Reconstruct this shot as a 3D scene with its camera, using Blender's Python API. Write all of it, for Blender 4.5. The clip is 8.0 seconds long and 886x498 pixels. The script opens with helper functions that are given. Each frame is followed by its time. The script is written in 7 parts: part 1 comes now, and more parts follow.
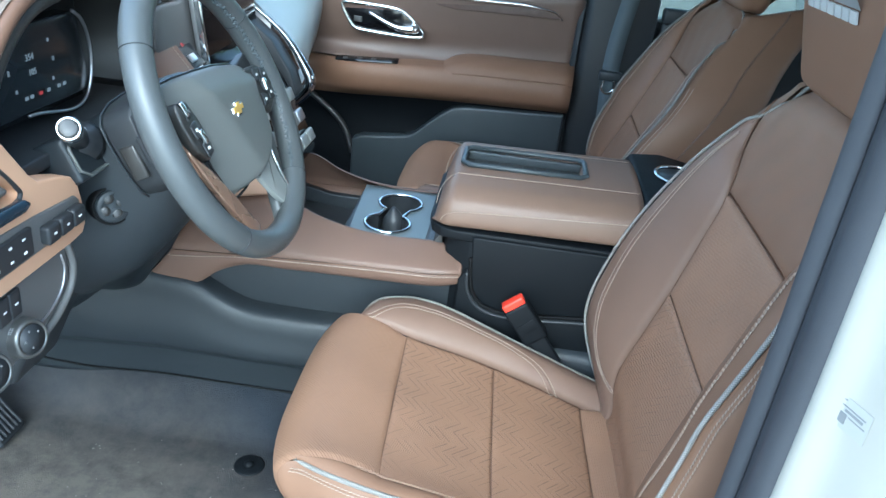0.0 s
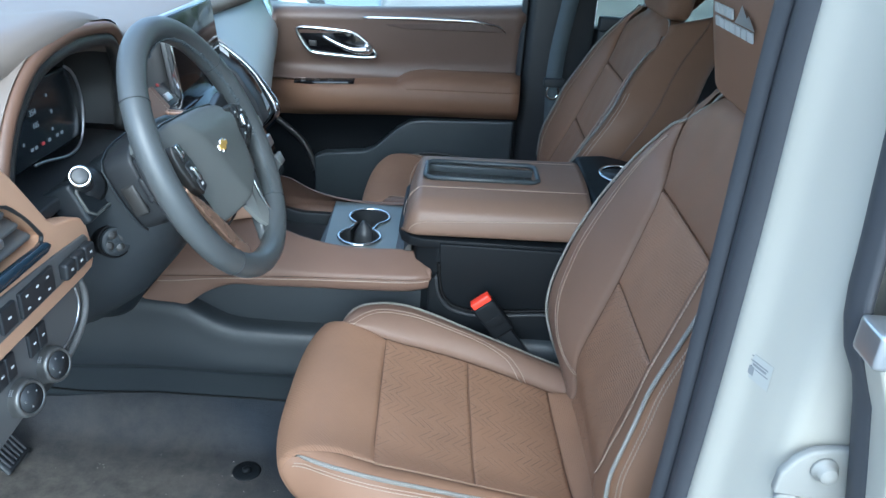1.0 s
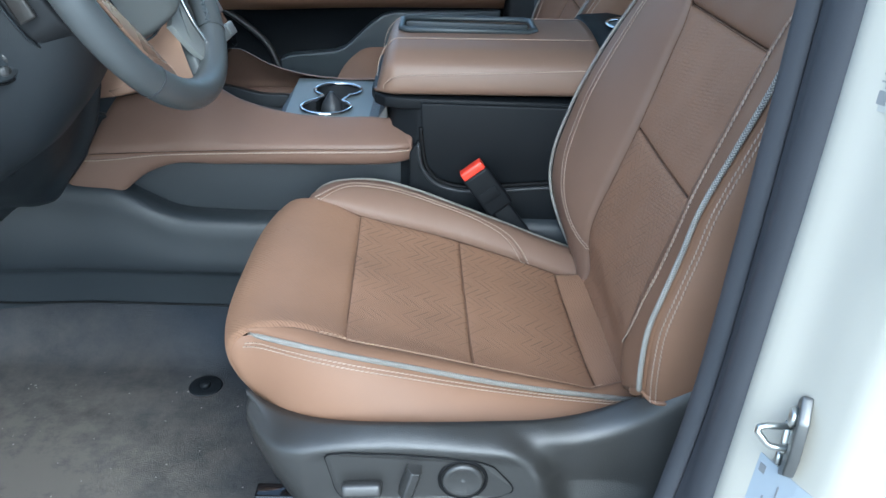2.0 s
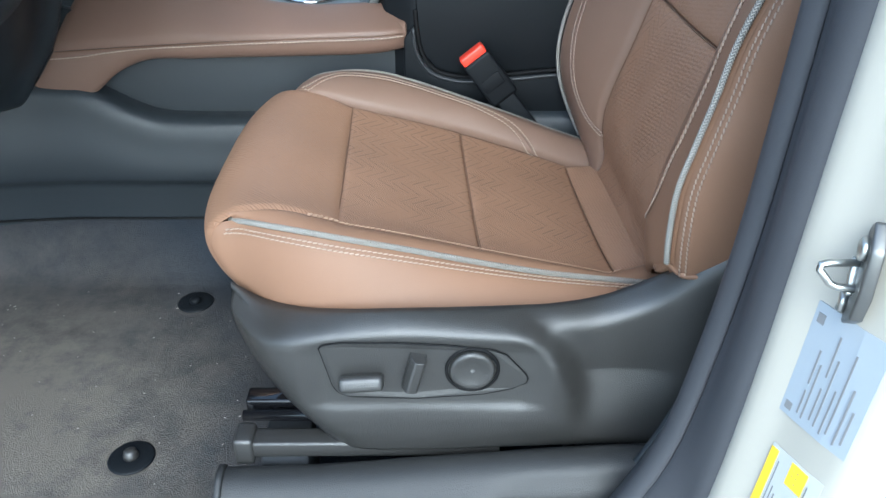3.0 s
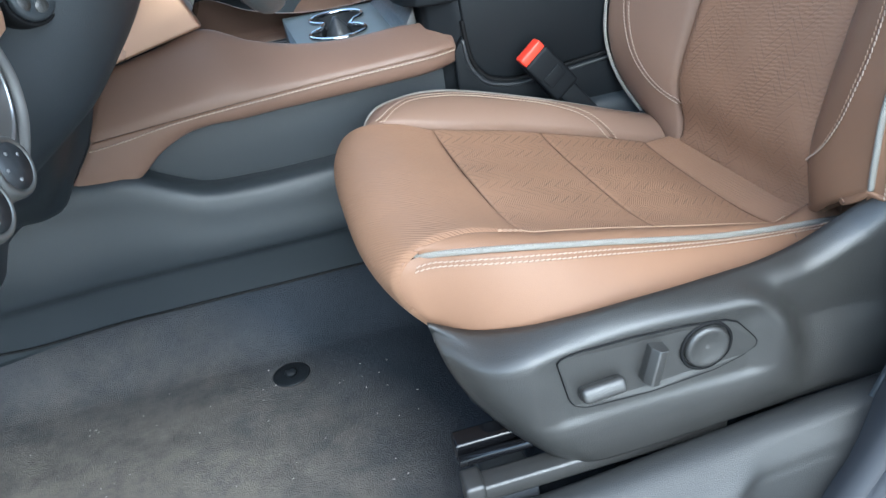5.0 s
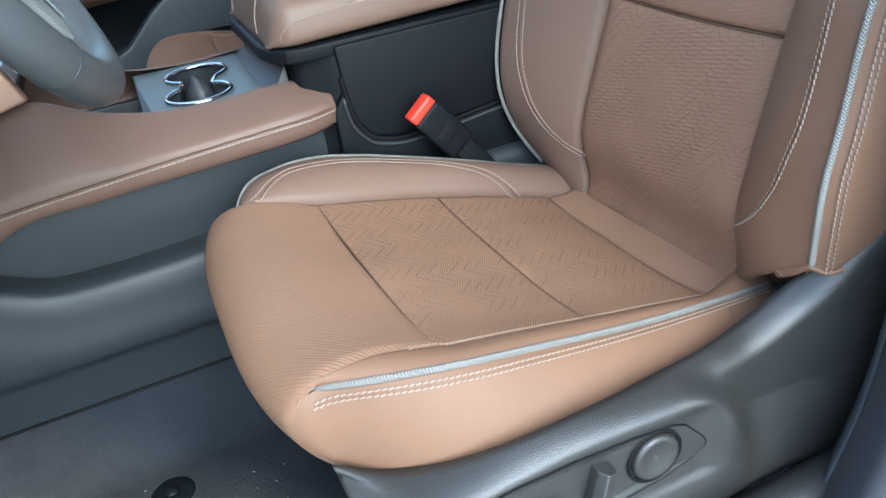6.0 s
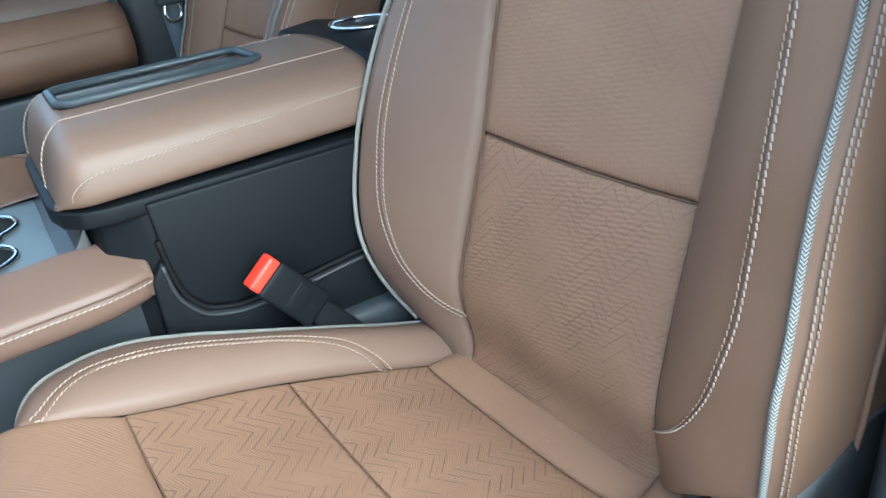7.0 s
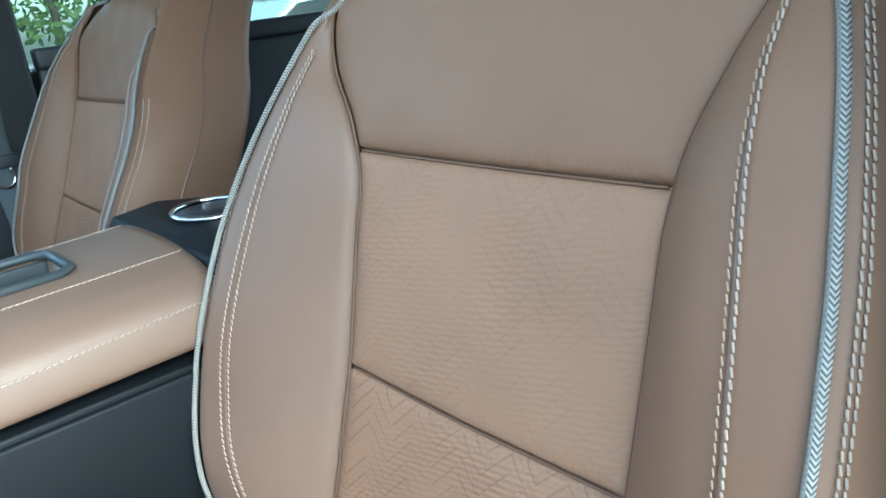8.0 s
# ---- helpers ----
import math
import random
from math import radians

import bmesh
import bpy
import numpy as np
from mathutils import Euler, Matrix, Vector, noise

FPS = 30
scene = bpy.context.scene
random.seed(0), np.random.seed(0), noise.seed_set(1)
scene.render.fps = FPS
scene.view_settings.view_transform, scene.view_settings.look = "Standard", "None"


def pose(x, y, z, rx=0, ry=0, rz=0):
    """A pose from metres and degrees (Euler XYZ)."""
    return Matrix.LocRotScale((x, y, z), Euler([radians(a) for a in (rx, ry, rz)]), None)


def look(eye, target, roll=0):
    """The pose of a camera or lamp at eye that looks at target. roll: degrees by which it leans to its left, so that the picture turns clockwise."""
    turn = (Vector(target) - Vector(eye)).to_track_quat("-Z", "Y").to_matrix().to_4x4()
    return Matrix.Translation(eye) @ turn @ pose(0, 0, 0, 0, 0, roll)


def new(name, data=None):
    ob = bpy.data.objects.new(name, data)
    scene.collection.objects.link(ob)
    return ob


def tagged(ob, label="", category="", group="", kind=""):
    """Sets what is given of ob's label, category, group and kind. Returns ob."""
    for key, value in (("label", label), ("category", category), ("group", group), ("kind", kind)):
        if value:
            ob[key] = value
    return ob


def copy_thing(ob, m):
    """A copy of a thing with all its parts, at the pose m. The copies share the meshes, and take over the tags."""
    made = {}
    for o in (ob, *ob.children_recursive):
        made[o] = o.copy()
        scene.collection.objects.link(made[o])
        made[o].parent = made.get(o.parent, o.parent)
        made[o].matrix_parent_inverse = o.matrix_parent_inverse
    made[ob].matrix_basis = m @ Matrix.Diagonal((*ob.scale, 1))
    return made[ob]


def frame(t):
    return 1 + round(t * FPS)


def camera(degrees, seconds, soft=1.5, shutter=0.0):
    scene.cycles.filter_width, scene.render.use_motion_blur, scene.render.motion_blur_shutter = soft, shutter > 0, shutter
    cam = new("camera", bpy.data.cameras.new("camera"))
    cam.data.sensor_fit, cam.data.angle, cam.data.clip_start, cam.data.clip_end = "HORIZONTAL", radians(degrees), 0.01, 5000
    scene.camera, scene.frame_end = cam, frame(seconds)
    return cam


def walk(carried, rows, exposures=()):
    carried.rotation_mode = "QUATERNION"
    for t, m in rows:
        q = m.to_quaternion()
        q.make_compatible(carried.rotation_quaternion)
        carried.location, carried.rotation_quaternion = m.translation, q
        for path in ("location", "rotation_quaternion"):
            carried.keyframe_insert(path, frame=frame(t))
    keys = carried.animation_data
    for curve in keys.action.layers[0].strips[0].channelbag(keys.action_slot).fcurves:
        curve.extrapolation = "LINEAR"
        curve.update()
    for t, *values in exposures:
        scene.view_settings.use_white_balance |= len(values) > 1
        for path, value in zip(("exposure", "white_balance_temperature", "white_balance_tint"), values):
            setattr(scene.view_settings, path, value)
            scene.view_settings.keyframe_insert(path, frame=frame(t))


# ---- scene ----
cam = camera(60.1, 8.0)
PATH = [
    (0, (0.223, 0.25, 0.991), (0.123, 2.046, 0.116), 6.7),
    (0.5, (0.209, 0.153, 1.052), (0.175, 1.961, 0.198), 5.3),
    (1, (0.212, 0.143, 1.047), (0.213, 1.95, 0.189), 3.9),
    (1.5, (0.216, 0.203, 0.968), (0.228, 1.99, 0.07), 2.7),
    (2, (0.225, 0.271, 0.805), (0.262, 2.04, -0.126), 2.3),
    (2.2, (0.232, 0.294, 0.762), (0.272, 2.045, -0.204), 1.7),
    (3.3, (0.224, 0.309, 0.688), (0.245, 2.013, -0.358), -0.8),
    (3.5, (0.191, 0.31, 0.684), (0.209, 2.016, -0.361), -2.1),
    (4, (0.039, 0.324, 0.679), (0.12, 2.039, -0.347), -4.8),
    (4.2, (-0.004, 0.333, 0.687), (0.103, 2.046, -0.34), -6.2),
    (5.3, (-0.047, 0.39, 0.671), (0.322, 2.095, -0.307), -9.6),
    (5.5, (-0.035, 0.414, 0.672), (0.383, 2.107, -0.307), -9.8),
    (6, (-0.013, 0.502, 0.692), (0.562, 2.136, -0.308), -8.8),
    (6.5, (0.052, 0.59, 0.688), (0.762, 2.201, -0.26), -8.2),
    (7, (0.109, 0.667, 0.703), (0.99, 2.239, -0.165), -7.6),
    (7.5, (0.172, 0.734, 0.719), (1.214, 2.259, -0.047), -6.7),
    (8, (0.228, 0.785, 0.745), (1.417, 2.263, 0.112), -7.2),
]
EXPOSURE = [(0.0, 2.50, 4930, -7), (0.5, 2.20, 4940, -5), (1.0, 2.05, 4950, -4), (1.5, 1.86, 4950, -3), (2.0, 2.10, 5070, -3), (3.5, 2.22, 5250, -2), (4.0, 2.52, 5230, -2), (5.5, 2.40, 5200, -2), (6.0, 2.34, 5150, -3), (6.5, 2.38, 5120, -5), (7.0, 2.66, 5050, -9), (8.0, 3.10, 5060, -14)]
walk(cam, [(t, look(eye, target, roll)) for t, eye, target, roll in PATH], EXPOSURE)

# ---- light ----
world = bpy.data.worlds.new("sky")
scene.world = world
world.use_nodes = True
wn = world.node_tree
sky = wn.nodes.new("ShaderNodeTexSky")
sky.sky_type, sky.sun_disc = "NISHITA", False
SUN_EL, SUN_AZ = 42.0, 176.0
sky.sun_elevation, sky.sun_rotation = radians(SUN_EL), radians(SUN_AZ)
sky.air_density, sky.dust_density = 1.0, 3.0
haze = wn.nodes.new("ShaderNodeHueSaturation")
haze.inputs["Saturation"].default_value = 0.72
wn.links.new(sky.outputs[0], haze.inputs["Color"])
wn.links.new(haze.outputs[0], wn.nodes["Background"].inputs[0])
wn.nodes["Background"].inputs[1].default_value = 0.15
sun = new("sun", bpy.data.lights.new("sun", "SUN"))
sun.data.energy, sun.data.angle, sun.data.color = 0.02, radians(35), (1.0, 0.98, 0.95)
_a, _e = radians(SUN_AZ), radians(SUN_EL)
sun.matrix_world = look((8 * math.sin(_a) * math.cos(_e), 8 * math.cos(_a) * math.cos(_e), 8 * math.sin(_e)), (0, 0, 0))


# ---- materials ----
def mat(name, color, rough=0.5, metal=0.0, vary=0.12, grain=0.0, scale=900.0, depth=0.0004, blotch=12.0, coat=0.0, spec=0.5, second=None):
    """A surface with colour that varies at two scales and a fine relief."""
    m = bpy.data.materials.new(name)
    m.use_nodes = True
    nt = m.node_tree
    b = nt.nodes["Principled BSDF"]
    co = nt.nodes.new("ShaderNodeTexCoord")
    big = nt.nodes.new("ShaderNodeTexNoise")
    big.inputs["Scale"].default_value, big.inputs["Detail"].default_value = blotch, 4
    nt.links.new(co.outputs["Object"], big.inputs["Vector"])
    fine = nt.nodes.new("ShaderNodeTexNoise")
    fine.inputs["Scale"].default_value, fine.inputs["Detail"].default_value = scale, 3
    nt.links.new(co.outputs["Object"], fine.inputs["Vector"])
    mix = nt.nodes.new("ShaderNodeMix")
    mix.data_type = "RGBA"
    dark = tuple(c * (1 - vary) for c in color)
    lite = tuple(min(1, c * (1 + vary)) for c in (second or color))
    mix.inputs["A"].default_value, mix.inputs["B"].default_value = (*dark, 1), (*lite, 1)
    add = nt.nodes.new("ShaderNodeMath")
    add.operation = "MULTIPLY_ADD"
    nt.links.new(fine.outputs[0], add.inputs[0])
    add.inputs[1].default_value = 0.5
    nt.links.new(big.outputs[0], add.inputs[2])
    sub = nt.nodes.new("ShaderNodeMath")
    sub.operation = "SUBTRACT"
    nt.links.new(add.outputs[0], sub.inputs[0])
    sub.inputs[1].default_value = 0.25
    nt.links.new(sub.outputs[0], mix.inputs["Factor"])
    nt.links.new(mix.outputs["Result"], b.inputs["Base Color"])
    rr = nt.nodes.new("ShaderNodeMapRange")
    rr.inputs["To Min"].default_value, rr.inputs["To Max"].default_value = max(0.02, rough - 0.07), min(1, rough + 0.07)
    nt.links.new(big.outputs[0], rr.inputs["Value"])
    nt.links.new(rr.outputs[0], b.inputs["Roughness"])
    b.inputs["Metallic"].default_value = metal
    b.inputs["Specular IOR Level"].default_value = spec
    b.inputs["Coat Weight"].default_value = coat
    b.inputs["Coat Roughness"].default_value = 0.08
    if grain:
        v = nt.nodes.new("ShaderNodeTexVoronoi")
        v.inputs["Scale"].default_value = scale
        nt.links.new(co.outputs["Object"], v.inputs["Vector"])
        bump = nt.nodes.new("ShaderNodeBump")
        bump.inputs["Strength"].default_value, bump.inputs["Distance"].default_value = grain, depth
        nt.links.new(v.outputs["Distance"], bump.inputs["Height"])
        nt.links.new(bump.outputs[0], b.inputs["Normal"])
    return m


def node_math(nt, op, a, b=None, c=None):
    n = nt.nodes.new("ShaderNodeMath")
    n.operation = op
    for i, x in enumerate((a, b, c)):
        if x is None:
            continue
        if isinstance(x, (int, float)):
            n.inputs[i].default_value = x
        else:
            nt.links.new(x, n.inputs[i])
    return n.outputs[0]


def fabric(name, color, chevron=1.0, rib=220.0, relief=1.0, follow=0.0, lean=0.12, smooth_from=None):
    """Woven cloth: ribs, patchy like worn cloth, and embossed broken strokes that zigzag from row to row.
    One slant of the zigzag is a thin groove, the other a dotted one. UVs are in metres."""
    m = bpy.data.materials.new(name)
    m.use_nodes = True
    nt = m.node_tree
    b = nt.nodes["Principled BSDF"]
    uv = nt.nodes.new("ShaderNodeTexCoord")
    sep = nt.nodes.new("ShaderNodeSeparateXYZ")
    nt.links.new(uv.outputs["UV"], sep.inputs[0])
    u, v = sep.outputs[0], sep.outputs[1]

    rows = node_math(nt, "PINGPONG", v, 0.0235)

    def strokes(shift, step, length, width, chance, seed):
        """Thin broken lines a step apart that wander by the shift; each length of a line is there or not by chance."""
        p = node_math(nt, "DIVIDE", node_math(nt, "ADD", u, shift), step)
        line = node_math(nt, "ROUND", p)
        away = node_math(nt, "MULTIPLY", node_math(nt, "ABSOLUTE", node_math(nt, "SUBTRACT", p, line)), step)
        run = node_math(nt, "DIVIDE", v, length)
        cell = node_math(nt, "FLOOR", run)
        pick = nt.nodes.new("ShaderNodeCombineXYZ")
        nt.links.new(line, pick.inputs[0])
        nt.links.new(cell, pick.inputs[1])
        pick.inputs[2].default_value = seed
        d = nt.nodes.new("ShaderNodeTexWhiteNoise")
        d.noise_dimensions = "3D"
        nt.links.new(pick.outputs[0], d.inputs["Vector"])
        short = node_math(nt, "LESS_THAN", node_math(nt, "FRACT", run), node_math(nt, "MULTIPLY_ADD", d.outputs["Value"], -0.3, 1.05))
        there = node_math(nt, "MULTIPLY", short, node_math(nt, "LESS_THAN", d.outputs["Value"], chance))
        r = nt.nodes.new("ShaderNodeMapRange")
        r.inputs["From Min"].default_value, r.inputs["From Max"].default_value = width, width * 0.4
        nt.links.new(away, r.inputs["Value"])
        return node_math(nt, "MULTIPLY", r.outputs[0], there)
    # The strokes fade unevenly towards low v.
    stroke_noise = nt.nodes.new("ShaderNodeTexNoise")
    stroke_noise.inputs["Scale"].default_value, stroke_noise.inputs["Detail"].default_value = 9, 2
    nt.links.new(uv.outputs["UV"], stroke_noise.inputs["Vector"])
    kept = node_math(nt, "MULTIPLY_ADD", v, 1.8, node_math(nt, "MULTIPLY_ADD", stroke_noise.outputs[0], 2.6, -0.62))
    kept = node_math(nt, "MINIMUM", node_math(nt, "MAXIMUM", kept, 0.25), 1.0)
    groove = node_math(nt, "MULTIPLY", strokes(rows, 0.0135, 0.0235, 0.0011, 0.80, 1.0), kept)
    dots = node_math(nt, "MULTIPLY_ADD", node_math(nt, "SINE", node_math(nt, "MULTIPLY", v, 6.283 / 0.0021)), 0.4, 0.6)
    dotted = node_math(nt, "MULTIPLY", node_math(nt, "MULTIPLY", strokes(node_math(nt, "ADD", rows, 0.0067), 0.0135, 0.0235, 0.0010, 0.40, 7.0), dots), kept)
    worn = nt.nodes.new("ShaderNodeTexNoise")
    worn.inputs["Scale"].default_value, worn.inputs["Detail"].default_value = 14, 3
    nt.links.new(uv.outputs["UV"], worn.inputs["Vector"])
    wr = nt.nodes.new("ShaderNodeMapRange")
    wr.inputs["From Min"].default_value, wr.inputs["From Max"].default_value = 0.36, 0.62
    wr.inputs["To Min"].default_value = 0.12
    nt.links.new(worn.outputs[0], wr.inputs["Value"])
    path = node_math(nt, "MULTIPLY_ADD", rows, 0.5 * follow, node_math(nt, "MULTIPLY_ADD", v, lean, u))
    jog = node_math(nt, "MULTIPLY", node_math(nt, "FLOOR", node_math(nt, "DIVIDE", node_math(nt, "MULTIPLY_ADD", u, 0.9, v), 0.017)), 0.0017)
    ribs = node_math(nt, "SINE", node_math(nt, "MULTIPLY", node_math(nt, "ADD", path, jog), rib * 6.283))
    cross = node_math(nt, "SINE", node_math(nt, "MULTIPLY", v, 620 * 6.283))
    weave = node_math(nt, "MULTIPLY", node_math(nt, "MULTIPLY_ADD", cross, 0.30, ribs), wr.outputs[0])
    if smooth_from is not None:
        rubbed_off = nt.nodes.new("ShaderNodeMapRange")
        rubbed_off.inputs["From Min"].default_value, rubbed_off.inputs["From Max"].default_value = smooth_from - 0.05, smooth_from + 0.05
        rubbed_off.inputs["To Min"].default_value, rubbed_off.inputs["To Max"].default_value = 1.0, 0.50
        nt.links.new(u, rubbed_off.inputs["Value"])
        weave = node_math(nt, "MULTIPLY", weave, rubbed_off.outputs[0])
    big = nt.nodes.new("ShaderNodeTexNoise")
    big.inputs["Scale"].default_value, big.inputs["Detail"].default_value = 9, 5
    nt.links.new(uv.outputs["Object"], big.inputs["Vector"])
    mix = nt.nodes.new("ShaderNodeMix")
    mix.data_type = "RGBA"
    mix.inputs["A"].default_value = (*[c * 0.80 for c in color], 1)
    mix.inputs["B"].default_value = (*[c * 1.16 for c in color], 1)
    f = node_math(nt, "MULTIPLY_ADD", weave, 0.12 * relief, big.outputs[0])
    nt.links.new(f, mix.inputs["Factor"])
    deep = nt.nodes.new("ShaderNodeMix")
    deep.data_type = "RGBA"
    nt.links.new(node_math(nt, "MULTIPLY", groove, 0.95 * chevron), deep.inputs["Factor"])
    nt.links.new(mix.outputs["Result"], deep.inputs["A"])
    deep.inputs["B"].default_value = (*[c * 0.36 for c in color], 1)
    pale = nt.nodes.new("ShaderNodeMix")
    pale.data_type = "RGBA"
    nt.links.new(node_math(nt, "MULTIPLY", dotted, 0.55 * chevron), pale.inputs["Factor"])
    nt.links.new(deep.outputs["Result"], pale.inputs["A"])
    pale.inputs["B"].default_value = (*[c * 0.45 for c in color], 1)
    nt.links.new(pale.outputs["Result"], b.inputs["Base Color"])
    h = node_math(nt, "MULTIPLY_ADD", groove, -1.6 * chevron, node_math(nt, "MULTIPLY_ADD", dotted, -1.2 * chevron, weave))
    bump = nt.nodes.new("ShaderNodeBump")
    bump.inputs["Strength"].default_value, bump.inputs["Distance"].default_value = 0.55 * relief, 0.0006
    nt.links.new(h, bump.inputs["Height"])
    nt.links.new(bump.outputs[0], b.inputs["Normal"])
    b.inputs["Roughness"].default_value = 0.62
    b.inputs["Specular IOR Level"].default_value = 0.35
    return m


def braid_mat(name, a, c):
    """Grey cord in a fine herringbone of dark threads."""
    m = bpy.data.materials.new(name)
    m.use_nodes = True
    nt = m.node_tree
    b = nt.nodes["Principled BSDF"]
    uv = nt.nodes.new("ShaderNodeTexCoord")
    sep = nt.nodes.new("ShaderNodeSeparateXYZ")
    nt.links.new(uv.outputs["UV"], sep.inputs[0])
    w = node_math(nt, "SINE", node_math(nt, "MULTIPLY", node_math(nt, "MULTIPLY_ADD", node_math(nt, "PINGPONG", sep.outputs[1], 0.0022), 1.0, sep.outputs[0]), 380 * 6.283))
    r = nt.nodes.new("ShaderNodeMapRange")
    r.inputs["From Min"].default_value, r.inputs["From Max"].default_value = -0.6, 0.3
    nt.links.new(w, r.inputs["Value"])
    mix = nt.nodes.new("ShaderNodeMix")
    mix.data_type = "RGBA"
    mix.inputs["A"].default_value, mix.inputs["B"].default_value = (*a, 1), (*c, 1)
    nt.links.new(r.outputs[0], mix.inputs["Factor"])
    nt.links.new(mix.outputs["Result"], b.inputs["Base Color"])
    bump = nt.nodes.new("ShaderNodeBump")
    bump.inputs["Strength"].default_value, bump.inputs["Distance"].default_value = 0.6, 0.0006
    nt.links.new(w, bump.inputs["Height"])
    nt.links.new(bump.outputs[0], b.inputs["Normal"])
    b.inputs["Roughness"].default_value = 0.75
    return m


def glass_mat(name, tint):
    """A thin pane: clear, with the gloss of glass."""
    m = bpy.data.materials.new(name)
    m.use_nodes = True
    nt = m.node_tree
    clear = nt.nodes.new("ShaderNodeBsdfTransparent")
    clear.inputs["Color"].default_value = (*tint, 1)
    gloss = nt.nodes.new("ShaderNodeBsdfGlossy")
    gloss.inputs["Roughness"].default_value = 0.0
    edge = nt.nodes.new("ShaderNodeLayerWeight")
    grazing = node_math(nt, "POWER", edge.outputs["Facing"], 5.0)
    fres = node_math(nt, "MULTIPLY_ADD", grazing, 0.6, 0.03)
    mix = nt.nodes.new("ShaderNodeMixShader")
    nt.links.new(fres, mix.inputs[0])
    nt.links.new(clear.outputs[0], mix.inputs[1])
    nt.links.new(gloss.outputs[0], mix.inputs[2])
    nt.links.new(mix.outputs[0], nt.nodes["Material Output"].inputs["Surface"])
    return m


def glow(name, color, strength):
    m = bpy.data.materials.new(name)
    m.use_nodes = True
    b = m.node_tree.nodes["Principled BSDF"]
    b.inputs["Base Color"].default_value = (*[c * 0.2 for c in color], 1)
    b.inputs["Emission Color"].default_value = (*color, 1)
    b.inputs["Emission Strength"].default_value = strength
    return m


BROWN = (0.192, 0.109, 0.067)
leather = mat("brown leather", BROWN, 0.48, grain=0.22, scale=1000, vary=0.10, spec=0.26)
leather_dark = mat("dark brown leather", (0.150, 0.086, 0.056), 0.4, grain=0.25, scale=1100, vary=0.08, spec=0.45)
console_leather = mat("brown console leather", (0.172, 0.110, 0.078), 0.44, grain=0.2, scale=1000, vary=0.08, spec=0.38)
leather_pale = mat("mauve brown leather", (0.174, 0.110, 0.079), 0.46, grain=0.2, scale=1000, vary=0.07, spec=0.30)
rail_leather = mat("dark mauve brown leather", (0.158, 0.098, 0.072), 0.44, grain=0.2, scale=1000, vary=0.08, spec=0.32)
CLOTH = (0.262, 0.150, 0.091)
woven = fabric("brown woven insert", CLOTH, 0.88, 400.0, 0.9, 1.0, 0.0)
woven_back = fabric("brown woven backrest insert", CLOTH, 0.55, 215.0, 0.95)
woven_soft = fabric("soft brown woven backrest insert", CLOTH, 0.2, 215.0, 0.5)
woven_plain = fabric("brown ribbed insert", CLOTH, 0.15, 240.0, 0.85, 0.0, 0.9, 0.015)
woven_strip = fabric("brown woven strip", CLOTH, 0.0, 300.0, 0.9)
cord = braid_mat("grey braided cord", (0.095, 0.089, 0.080), (0.37, 0.348, 0.312))
seam_brown = mat("dark seam", (0.135, 0.078, 0.050), 0.7, vary=0.2, spec=0.2)
thread = mat("cream thread", (0.36, 0.275, 0.215), 0.6, vary=0.15)
thread_tan = mat("tan thread", (0.32, 0.21, 0.14), 0.6, vary=0.15)
plastic = mat("charcoal grained plastic", (0.027, 0.026, 0.0245), 0.34, grain=0.6, scale=1000, depth=0.0004, vary=0.12, spec=0.8)
sill_plastic = mat("rough charcoal sill plastic", (0.021, 0.021, 0.021), 0.42, grain=0.6, scale=1000, depth=0.0004, vary=0.12, spec=0.45)
plastic_soft = mat("soft charcoal plastic", (0.0215, 0.0258, 0.030), 0.44, grain=0.45, scale=1100, vary=0.1)
plastic_smooth = mat("smooth black plastic", (0.027, 0.029, 0.032), 0.42, vary=0.1, spec=0.4)
black_plastic = mat("black grained plastic", (0.0065, 0.0078, 0.0095), 0.5, grain=0.45, scale=1100, depth=0.0003, vary=0.15, spec=0.17)
black_gloss = mat("piano black", (0.006, 0.006, 0.007), 0.08, vary=0.05)
# Black gloss whose blue reflections are put into the base colour.
sill_reflection = mat("gloss with blue reflections", (0.020, 0.034, 0.050), 0.14, vary=0.05)
gap_black = mat("dark joint", (0.004, 0.004, 0.0045), 0.7, vary=0.1, spec=0.2)
rubber = mat("grey rubber", (0.055, 0.056, 0.062), 0.6, vary=0.1, grain=0.1, scale=700, spec=0.25)
carpet = mat("charcoal carpet", (0.019, 0.0235, 0.031), 0.95, vary=0.45, grain=1.0, scale=800, depth=0.002, blotch=7, spec=0.1, second=(0.034, 0.039, 0.048))


